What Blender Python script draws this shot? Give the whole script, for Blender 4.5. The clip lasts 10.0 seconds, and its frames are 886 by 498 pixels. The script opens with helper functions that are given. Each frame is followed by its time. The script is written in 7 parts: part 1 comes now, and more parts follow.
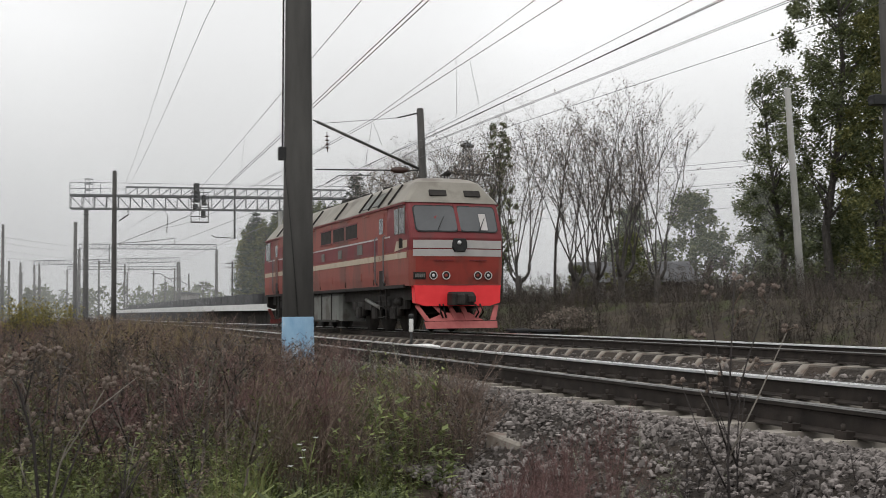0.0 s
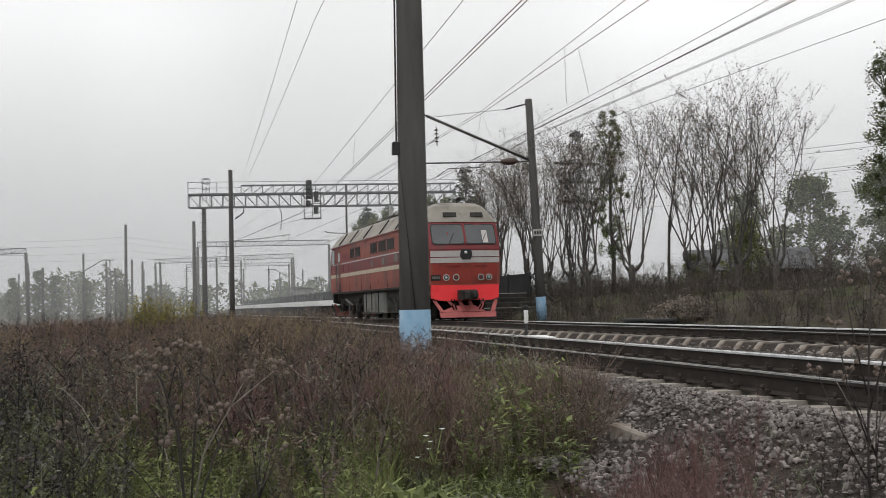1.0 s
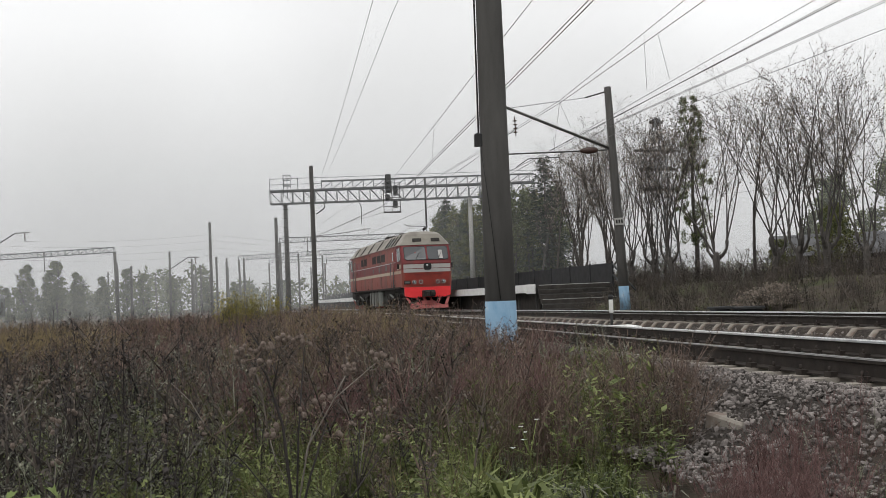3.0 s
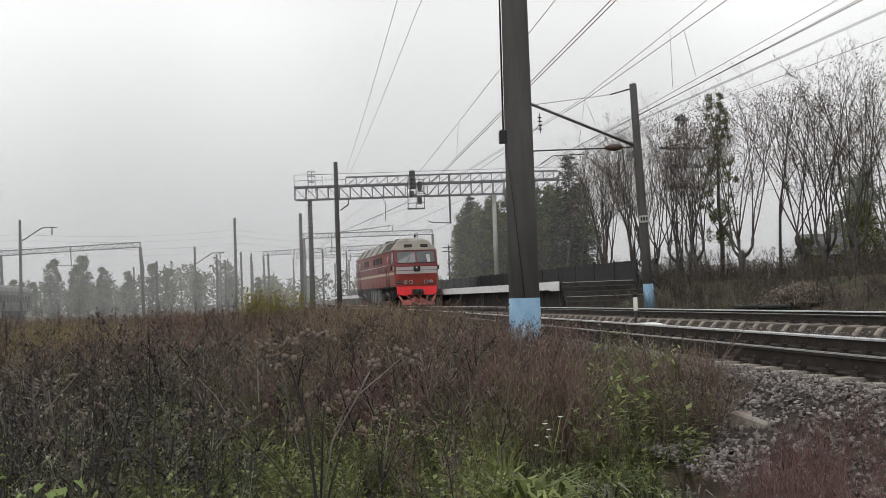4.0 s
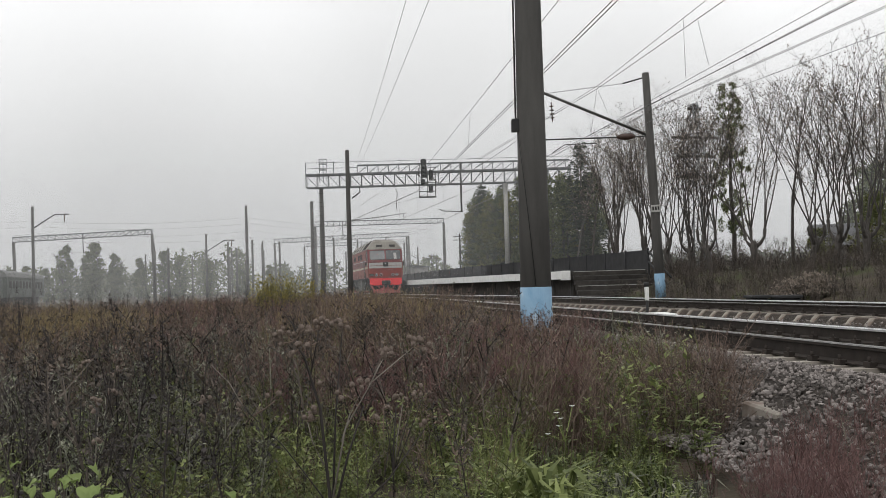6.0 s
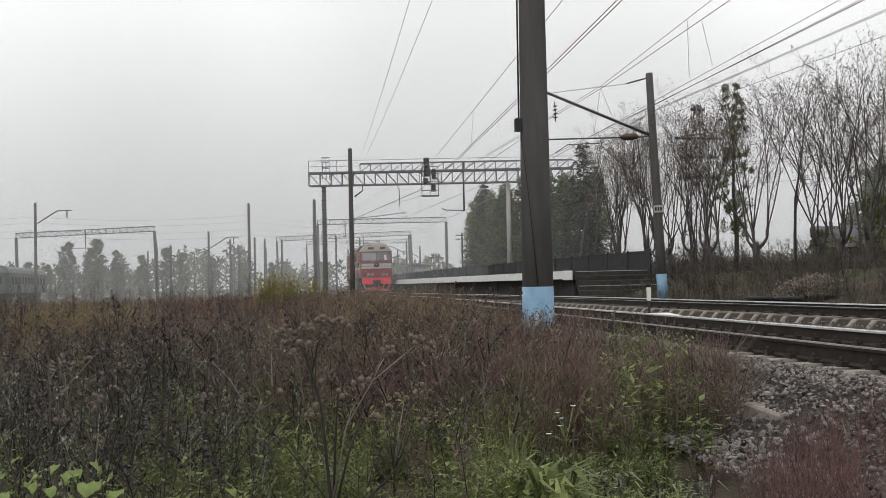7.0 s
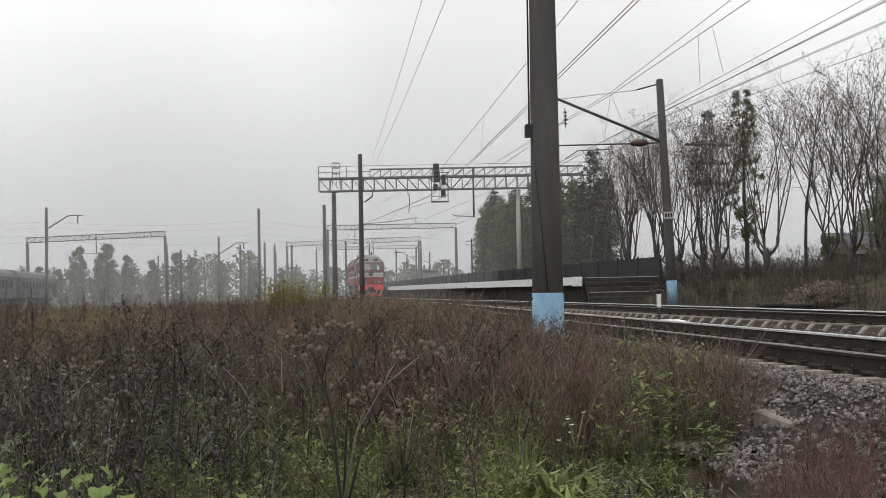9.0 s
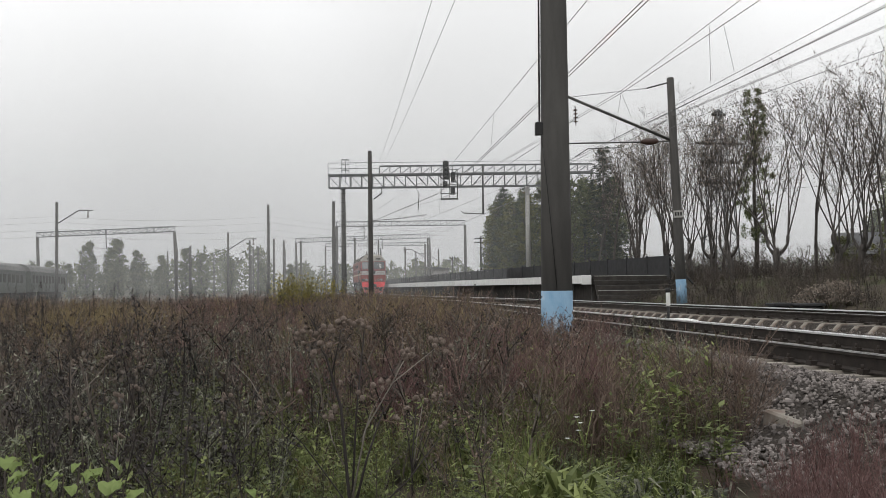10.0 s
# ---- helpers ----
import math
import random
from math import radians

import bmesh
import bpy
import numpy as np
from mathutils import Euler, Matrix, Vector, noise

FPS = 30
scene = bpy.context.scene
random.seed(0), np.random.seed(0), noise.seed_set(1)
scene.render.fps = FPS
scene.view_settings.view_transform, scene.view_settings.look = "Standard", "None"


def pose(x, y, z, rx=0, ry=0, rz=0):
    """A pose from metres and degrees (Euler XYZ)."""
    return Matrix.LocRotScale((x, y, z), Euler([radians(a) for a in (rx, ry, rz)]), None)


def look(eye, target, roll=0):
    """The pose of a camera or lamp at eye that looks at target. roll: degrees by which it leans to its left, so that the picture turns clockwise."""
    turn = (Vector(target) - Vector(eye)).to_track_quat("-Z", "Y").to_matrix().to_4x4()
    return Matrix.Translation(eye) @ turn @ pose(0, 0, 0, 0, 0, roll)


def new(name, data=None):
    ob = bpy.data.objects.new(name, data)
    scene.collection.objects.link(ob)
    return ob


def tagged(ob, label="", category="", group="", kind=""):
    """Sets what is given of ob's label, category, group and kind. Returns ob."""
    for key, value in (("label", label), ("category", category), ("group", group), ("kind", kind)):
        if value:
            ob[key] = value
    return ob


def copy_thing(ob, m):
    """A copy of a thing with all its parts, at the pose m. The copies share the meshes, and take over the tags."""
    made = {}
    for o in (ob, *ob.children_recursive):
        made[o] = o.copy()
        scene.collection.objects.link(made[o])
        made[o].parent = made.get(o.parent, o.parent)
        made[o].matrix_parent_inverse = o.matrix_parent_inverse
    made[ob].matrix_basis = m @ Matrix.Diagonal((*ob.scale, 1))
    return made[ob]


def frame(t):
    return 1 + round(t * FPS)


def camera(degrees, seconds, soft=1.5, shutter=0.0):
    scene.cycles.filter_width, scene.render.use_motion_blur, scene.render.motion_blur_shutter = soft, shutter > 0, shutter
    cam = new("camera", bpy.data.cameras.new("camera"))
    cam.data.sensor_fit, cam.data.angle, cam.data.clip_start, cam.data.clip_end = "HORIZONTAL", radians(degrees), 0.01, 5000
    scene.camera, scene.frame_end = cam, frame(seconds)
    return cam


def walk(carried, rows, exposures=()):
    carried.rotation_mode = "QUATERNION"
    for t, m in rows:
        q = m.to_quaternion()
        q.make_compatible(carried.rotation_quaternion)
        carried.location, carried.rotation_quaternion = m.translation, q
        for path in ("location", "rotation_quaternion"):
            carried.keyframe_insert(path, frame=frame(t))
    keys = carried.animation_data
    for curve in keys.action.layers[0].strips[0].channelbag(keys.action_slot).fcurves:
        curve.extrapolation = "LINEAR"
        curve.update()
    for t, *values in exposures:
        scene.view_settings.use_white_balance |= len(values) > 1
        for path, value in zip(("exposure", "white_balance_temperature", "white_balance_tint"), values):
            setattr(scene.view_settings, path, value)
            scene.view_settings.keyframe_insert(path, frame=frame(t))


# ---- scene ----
import itertools

# The camera: held by hand, turning to the left with a small step
cam = camera(43.8, 10.0, soft=0.8, shutter=0.25)
walk(cam, [
    (0, pose(0.193, 0, 0.66, 93.203, 0.535, -12.692)),
    (0.5, pose(0.148, 0, 0.66, 92.709, 1.005, -9.793)),
    (1, pose(0.110, 0, 0.66, 92.877, 1.415, -6.953)),
    (1.5, pose(0.077, 0, 0.66, 92.696, 1.535, -5.133)),
    (2, pose(0.062, 0, 0.66, 92.677, 1.774, -4.003)),
    (2.5, pose(0.036, 0, 0.66, 92.620, 2.141, -3.357)),
    (4, pose(0.022, 0, 0.66, 92.453, 2.003, -1.578)),
    (4.5, pose(0.016, 0, 0.66, 92.257, 1.608, -1.092)),
    (5, pose(0.012, 0, 0.66, 92.070, 1.641, -1.019)),
    (5.5, pose(0.011, 0, 0.66, 91.950, 1.815, -1.026)),
    (7, pose(0.011, 0, 0.66, 91.826, 1.282, -0.922)),
    (7.5, pose(0.014, 0, 0.66, 92.058, 1.262, -0.716)),
    (8, pose(0.021, 0, 0.66, 92.095, 1.012, -0.644)),
    (8.5, pose(0.019, 0, 0.66, 92.099, 1.016, -0.565)),
    (9, pose(0.006, 0, 0.66, 92.138, 1.106, -0.427)),
    (9.5, pose(0.011, 0, 0.66, 92.095, 0.974, -0.005)),
    (10, pose(-0.000, 0, 0.66, 92.000, 0.700, 0.024)),
], exposures=[(0, 0.05), (1, 0.04), (2.5, 0.05), (4, 0.07), (10, 0.07)])

# World: an overcast sky, brighter high up, grey at the horizon
world = bpy.data.worlds.new("overcast")
scene.world = world
world.use_nodes = True
wn, wl = world.node_tree.nodes, world.node_tree.links
wn.clear()
w_out, w_bg = wn.new("ShaderNodeOutputWorld"), wn.new("ShaderNodeBackground")
w_sky = wn.new("ShaderNodeTexSky")
w_sky.sky_type, w_sky.sun_disc = "NISHITA", False
w_sky.sun_elevation, w_sky.sun_rotation = radians(62), radians(-150)
w_sky.air_density, w_sky.dust_density = 1.0, 4.0
w_sat = wn.new("ShaderNodeHueSaturation")
w_sat.inputs["Saturation"].default_value = 0.0
w_sat.inputs["Value"].default_value = 0.06
w_tc, w_sep = wn.new("ShaderNodeTexCoord"), wn.new("ShaderNodeSeparateXYZ")
w_ramp = wn.new("ShaderNodeValToRGB")
w_ramp.color_ramp.elements[0].position, w_ramp.color_ramp.elements[0].color = 0.0, (0.66, 0.67, 0.68, 1)
w_ramp.color_ramp.elements[1].position, w_ramp.color_ramp.elements[1].color = 0.24, (1.04, 1.045, 1.05, 1)
w_noise = wn.new("ShaderNodeTexNoise")
w_noise.inputs["Scale"].default_value, w_noise.inputs["Detail"].default_value = 2.2, 2.0
w_nr = wn.new("ShaderNodeMapRange")
w_nr.inputs["From Min"].default_value, w_nr.inputs["From Max"].default_value = 0.35, 0.65
w_nr.inputs["To Min"].default_value, w_nr.inputs["To Max"].default_value = 0.9, 1.1
w_mul, w_mix = wn.new("ShaderNodeVectorMath"), wn.new("ShaderNodeMixRGB")
w_mul.operation = "MULTIPLY"
w_mix.inputs["Fac"].default_value = 0.15
wl.new(w_tc.outputs["Generated"], w_sep.inputs[0])
wl.new(w_sep.outputs["Z"], w_ramp.inputs["Fac"])
wl.new(w_tc.outputs["Generated"], w_noise.inputs["Vector"])
wl.new(w_noise.outputs["Fac"], w_nr.inputs["Value"])
wl.new(w_ramp.outputs["Color"], w_mul.inputs[0])
wl.new(w_nr.outputs["Result"], w_mul.inputs[1])
wl.new(w_sky.outputs[0], w_sat.inputs["Color"])
wl.new(w_mul.outputs[0], w_mix.inputs["Color1"])
wl.new(w_sat.outputs["Color"], w_mix.inputs["Color2"])
wl.new(w_mix.outputs["Color"], w_bg.inputs["Color"])
wl.new(w_bg.outputs[0], w_out.inputs[0])
w_bg.inputs["Strength"].default_value = 1.0

sun_data = bpy.data.lights.new("sun", "SUN")
sun_data.energy, sun_data.angle, sun_data.color = 1.0, radians(50), (1.0, 0.985, 0.965)
sun = new("sun", sun_data)
sun.matrix_world = look((0, 0, 40), (10, 18, 0))


# ---- materials ----
def material(name, c1, c2, rough=0.8, metal=0.0, scale=6.0, fine=60.0, bump=0.3, dist=0.01, island=0.0, obj=0.0, stain=None, stretch=None, spec=0.3, trans=0.0):
    """Two colours mixed by noise at two scales, with relief, and a shift of value by island or object."""
    m = bpy.data.materials.new(name)
    m.use_nodes = True
    n, l = m.node_tree.nodes, m.node_tree.links
    b = n["Principled BSDF"]
    b.inputs["Roughness"].default_value, b.inputs["Metallic"].default_value = rough, metal
    b.inputs["Specular IOR Level"].default_value = spec
    tc = n.new("ShaderNodeTexCoord")
    vec = tc.outputs["Object"]
    if stretch:
        mp = n.new("ShaderNodeMapping")
        mp.inputs["Scale"].default_value = stretch
        l.new(vec, mp.inputs["Vector"])
        vec = mp.outputs["Vector"]
    n1, n2 = n.new("ShaderNodeTexNoise"), n.new("ShaderNodeTexNoise")
    n1.inputs["Scale"].default_value, n1.inputs["Detail"].default_value = scale, 5
    n2.inputs["Scale"].default_value, n2.inputs["Detail"].default_value = fine, 3
    l.new(vec, n1.inputs["Vector"])
    l.new(vec, n2.inputs["Vector"])
    mx = n.new("ShaderNodeMath")
    mx.operation = "MULTIPLY_ADD"
    mx.inputs[1].default_value = 0.35
    l.new(n2.outputs["Fac"], mx.inputs[0])
    sc = n.new("ShaderNodeMath")
    sc.operation = "MULTIPLY_ADD"
    sc.inputs[1].default_value, sc.inputs[2].default_value = 1.9, -0.62
    l.new(n1.outputs["Fac"], sc.inputs[0])
    l.new(sc.outputs[0], mx.inputs[2])
    fac = mx.outputs[0]
    if island or obj:
        g = n.new("ShaderNodeNewGeometry" if island else "ShaderNodeObjectInfo")
        ad = n.new("ShaderNodeMath")
        ad.operation = "MULTIPLY_ADD"
        amt = island or obj
        ad.inputs[1].default_value = amt
        l.new(g.outputs["Random Per Island" if island else "Random"], ad.inputs[0])
        sb = n.new("ShaderNodeMath")
        sb.operation = "SUBTRACT"
        sb.inputs[1].default_value = amt / 2
        l.new(fac, sb.inputs[0])
        l.new(sb.outputs[0], ad.inputs[2])
        fac = ad.outputs[0]
    mc = n.new("ShaderNodeMixRGB")
    mc.inputs["Color1"].default_value, mc.inputs["Color2"].default_value = (*c1, 1), (*c2, 1)
    cl = n.new("ShaderNodeClamp")
    l.new(fac, cl.inputs["Value"])
    l.new(cl.outputs[0], mc.inputs["Fac"])
    col = mc.outputs["Color"]
    if stain:
        n3 = n.new("ShaderNodeTexNoise")
        n3.inputs["Scale"].default_value, n3.inputs["Detail"].default_value = stain[1], 6
        l.new(vec, n3.inputs["Vector"])
        rp = n.new("ShaderNodeMapRange")
        rp.inputs["From Min"].default_value, rp.inputs["From Max"].default_value = stain[2], stain[2] + 0.12
        rp.inputs["To Max"].default_value = stain[3]
        l.new(n3.outputs["Fac"], rp.inputs["Value"])
        m2 = n.new("ShaderNodeMixRGB")
        m2.inputs["Color2"].default_value = (*stain[0], 1)
        l.new(rp.outputs["Result"], m2.inputs["Fac"])
        l.new(col, m2.inputs["Color1"])
        col = m2.outputs["Color"]
    l.new(col, b.inputs["Base Color"])
    if bump:
        bp = n.new("ShaderNodeBump")
        bp.inputs["Strength"].default_value, bp.inputs["Distance"].default_value = bump, dist
        l.new(mx.outputs[0], bp.inputs["Height"])
        l.new(bp.outputs["Normal"], b.inputs["Normal"])
    if trans:
        tr, ms = n.new("ShaderNodeBsdfTranslucent"), n.new("ShaderNodeMixShader")
        l.new(col, tr.inputs["Color"])
        ms.inputs[0].default_value = trans
        l.new(b.outputs[0], ms.inputs[1])
        l.new(tr.outputs[0], ms.inputs[2])
        l.new(ms.outputs[0], n["Material Output"].inputs["Surface"])
    return m


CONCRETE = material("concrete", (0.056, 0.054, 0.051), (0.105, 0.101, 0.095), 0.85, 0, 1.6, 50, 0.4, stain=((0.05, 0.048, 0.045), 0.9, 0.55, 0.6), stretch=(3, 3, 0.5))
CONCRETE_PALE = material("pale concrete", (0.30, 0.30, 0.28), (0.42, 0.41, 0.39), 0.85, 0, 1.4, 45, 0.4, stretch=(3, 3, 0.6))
SLEEPER = material("sleeper concrete", (0.18, 0.163, 0.14), (0.33, 0.30, 0.26), 0.9, 0, 5, 60, 0.5, obj=0.5, stain=((0.14, 0.10, 0.08), 3.0, 0.52, 0.8))
STEEL_DARK = material("weathered steel", (0.05, 0.05, 0.05), (0.10, 0.095, 0.09), 0.65, 0.3, 3, 60, 0.3)
STEEL_GREY = material("grey painted steel", (0.10, 0.105, 0.11), (0.17, 0.175, 0.18), 0.6, 0.2, 3, 60, 0.2)
RAIL_SIDE = material("rusty rail", (0.018, 0.015, 0.013), (0.05, 0.04, 0.034), 0.75, 0.2, 6, 80, 0.4)
RAIL_TOP = material("polished rail head", (0.78, 0.78, 0.78), (0.92, 0.92, 0.92), 0.3, 1.0, 3, 50, 0.1)
RAIL_DULL = material("dull rail head", (0.13, 0.125, 0.12), (0.22, 0.215, 0.205), 0.42, 1.0, 3, 50, 0.1)
BALLAST = material("crushed stone", (0.07, 0.062, 0.057), (0.28, 0.25, 0.235), 0.9, 0, 4, 30, 0.5, island=0.8)
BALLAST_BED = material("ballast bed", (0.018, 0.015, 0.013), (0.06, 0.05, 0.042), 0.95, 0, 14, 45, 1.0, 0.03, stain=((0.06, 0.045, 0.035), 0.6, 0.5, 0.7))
EARTH = material("field soil and litter", (0.022, 0.019, 0.014), (0.085, 0.068, 0.048), 0.95, 0, 1.2, 22, 1.0, 0.04, stain=((0.05, 0.065, 0.02), 0.35, 0.52, 0.7))
BLUE = material("blue paint", (0.12, 0.23, 0.34), (0.23, 0.35, 0.46), 0.7, 0, 5, 40, 0.4, stain=((0.45, 0.46, 0.46), 5.0, 0.6, 0.7), stretch=(1, 1, 0.4))
WHITE = material("white paint", (0.62, 0.62, 0.60), (0.80, 0.80, 0.78), 0.7, 0, 3, 40, 0.2)
BLACK = material("black paint", (0.012, 0.012, 0.012), (0.03, 0.03, 0.03), 0.6, 0, 5, 50, 0.2)
WIRE = material("wire copper", (0.10, 0.10, 0.10), (0.16, 0.16, 0.15), 0.6, 0.3, 3, 40, 0)
PORCELAIN = material("brown porcelain", (0.05, 0.03, 0.025), (0.08, 0.05, 0.04), 0.25, 0, 4, 40, 0)

LOCO_RED = material("faded red side paint", (0.21, 0.055, 0.042), (0.31, 0.092, 0.07), 0.55, 0, 0.9, 30, 0.1, stain=((0.10, 0.055, 0.045), 0.9, 0.5, 0.65), stretch=(1, 1.3, 0.5))
LOCO_CRIMSON = material("crimson paint", (0.14, 0.022, 0.025), (0.2, 0.036, 0.038), 0.5, 0, 0.9, 30, 0.1, stain=((0.085, 0.04, 0.037), 0.9, 0.52, 0.65), stretch=(1, 1.3, 0.5))
LOCO_FRONT = material("orange red front paint", (0.22, 0.033, 0.025), (0.30, 0.05, 0.036), 0.45, 0, 1.2, 30, 0.1, stain=((0.13, 0.04, 0.032), 1.6, 0.52, 0.6))
LOCO_CREAM = material("cream paint", (0.4, 0.34, 0.25), (0.52, 0.45, 0.34), 0.55, 0, 1.5, 40, 0.1, stain=((0.30, 0.24, 0.18), 1.5, 0.56, 0.6))
LOCO_WHITE = material("off white stripe paint", (0.4, 0.38, 0.37), (0.52, 0.5, 0.48), 0.5, 0, 2, 40, 0.1)
LOCO_ROOF = material("beige roof paint", (0.175, 0.16, 0.135), (0.31, 0.29, 0.25), 0.6, 0, 0.8, 25, 0.2, stain=((0.14, 0.12, 0.10), 0.9, 0.52, 0.8))
SIGNAL_RED = material("bright signal red", (0.78, 0.034, 0.042), (0.88, 0.055, 0.06), 0.45, 0, 3, 40, 0.1)
PLOW_RED = material("dusty red plough", (0.26, 0.06, 0.06), (0.42, 0.13, 0.12), 0.7, 0, 3, 40, 0.2)
UNDER = material("oily black running gear", (0.014, 0.013, 0.012), (0.045, 0.04, 0.036), 0.7, 0.2, 4, 40, 0.4)
TANK = material("grey tank paint", (0.12, 0.125, 0.115), (0.21, 0.212, 0.195), 0.65, 0, 1.5, 30, 0.2, stain=((0.07, 0.06, 0.05), 1.5, 0.52, 0.8))
LAMP_GLASS = material("lamp lens", (0.5, 0.5, 0.5), (0.75, 0.75, 0.75), 0.15, 0.4, 5, 50, 0)
WINDSCREEN = material("windscreen glass", (0.06, 0.063, 0.066), (0.085, 0.088, 0.092), 0.1, 0, 1, 10, 0, spec=0.7)
COACH = material("grey green coach paint", (0.05, 0.06, 0.05), (0.09, 0.1, 0.088), 0.6, 0, 0.7, 20, 0.1)
COACH_ROOF = material("grey coach roof", (0.1, 0.1, 0.095), (0.17, 0.17, 0.165), 0.7, 0, 0.7, 20, 0.1)
WOOD_DARK = material("tarred old timber", (0.018, 0.016, 0.014), (0.06, 0.054, 0.048), 0.85, 0, 3, 40, 0.6, obj=0.6)
FENCE = material("dark metal fence", (0.02, 0.021, 0.022), (0.045, 0.045, 0.046), 0.7, 0.2, 3, 40, 0.2)
BRICK_WALL = material("grey plaster", (0.2, 0.19, 0.18), (0.3, 0.29, 0.28), 0.9, 0, 0.8, 20, 0.2)
ROOF_GREY = material("grey slate roof", (0.06, 0.06, 0.063), (0.11, 0.11, 0.113), 0.8, 0, 0.8, 20, 0.3)

BARK = material("dark bark", (0.045, 0.04, 0.036), (0.115, 0.105, 0.096), 0.95, 0, 7, 60, 0.8, 0.02, stretch=(2, 2, 0.5))
LEAF_SPARSE = material("pinkish brown autumn leaves", (0.11, 0.095, 0.08), (0.31, 0.26, 0.215), 0.7, 0, 1, 20, 0, island=1.2, trans=0.3)
LEAF_GREEN = material("dull green leaves", (0.055, 0.07, 0.032), (0.155, 0.172, 0.08), 0.65, 0, 0.6, 20, 0, island=1.0, trans=0.3)
LEAF_YELLOW = material("yellow green leaves", (0.055, 0.07, 0.026), (0.19, 0.185, 0.065), 0.65, 0, 0.5, 20, 0, island=1.0, trans=0.3)
LEAF_GOLD = material("golden autumn leaves", (0.10, 0.10, 0.03), (0.34, 0.28, 0.07), 0.65, 0, 0.5, 20, 0, island=1.0, trans=0.35)
NEEDLES = material("spruce needles", (0.018, 0.03, 0.018), (0.055, 0.072, 0.04), 0.7, 0, 1, 20, 0, island=0.8, trans=0.15)
WEED_BROWN = material("dry brown stalks", (0.06, 0.044, 0.038), (0.25, 0.182, 0.145), 0.9, 0, 0.5, 20, 0, island=0.7, trans=0.15, stain=((0.075, 0.085, 0.035), 0.7, 0.54, 0.55))
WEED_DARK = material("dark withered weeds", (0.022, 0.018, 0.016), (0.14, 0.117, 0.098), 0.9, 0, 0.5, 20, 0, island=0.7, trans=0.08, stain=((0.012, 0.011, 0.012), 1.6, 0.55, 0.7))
# Dark dead weeds, made near-black so the colour holds the shade between clumps.
WEED_BLACK = material("dead weeds darkened for shade", (0.010, 0.009, 0.009), (0.065, 0.055, 0.052), 0.9, 0, 0.5, 20, 0, island=0.8, trans=0.05)
WEED_RED = material("reddish dry grass", (0.07, 0.038, 0.037), (0.215, 0.132, 0.122), 0.9, 0, 0.5, 20, 0, island=0.8, trans=0.3)
GRASS_TAN = material("tan dry grass", (0.12, 0.09, 0.045), (0.33, 0.265, 0.145), 0.9, 0, 0.5, 20, 0, island=0.8, trans=0.3)
GRASS_GREEN = material("green grass", (0.042, 0.05, 0.018), (0.16, 0.17, 0.062), 0.7, 0, 0.5, 20, 0, island=0.9, trans=0.35, stain=((0.07, 0.058, 0.036), 1.2, 0.55, 0.5))
LEAF_FRESH = material("fresh green leaves", (0.058, 0.08, 0.026), (0.29, 0.33, 0.12), 0.6, 0, 0.5, 20, 0, island=0.9, trans=0.35, stain=((0.045, 0.04, 0.026), 1.4, 0.55, 0.5))
LEAF_BURDOCK = material("pale green broad leaf", (0.12, 0.17, 0.045), (0.26, 0.33, 0.115), 0.6, 0, 6, 40, 0.3, island=0.5, trans=0.3)
WEED_GREY = material("grey-green withered leaves", (0.035, 0.037, 0.03), (0.29, 0.29, 0.225), 0.9, 0, 0.5, 20, 0, island=0.9, trans=0.15, stain=((0.10, 0.14, 0.05), 1.3, 0.53, 0.6))
DRY_STEM = material("pale dry stem", (0.13, 0.115, 0.10), (0.28, 0.25, 0.215), 0.9, 0, 4, 40, 0.2)
BURR = material("brown burr", (0.15, 0.118, 0.10), (0.35, 0.28, 0.235), 0.95, 0, 30, 90, 0.6, trans=0.1)
PETAL = material("white petals", (0.6, 0.6, 0.58), (0.75, 0.75, 0.72), 0.8, 0, 5, 40, 0, trans=0.2)


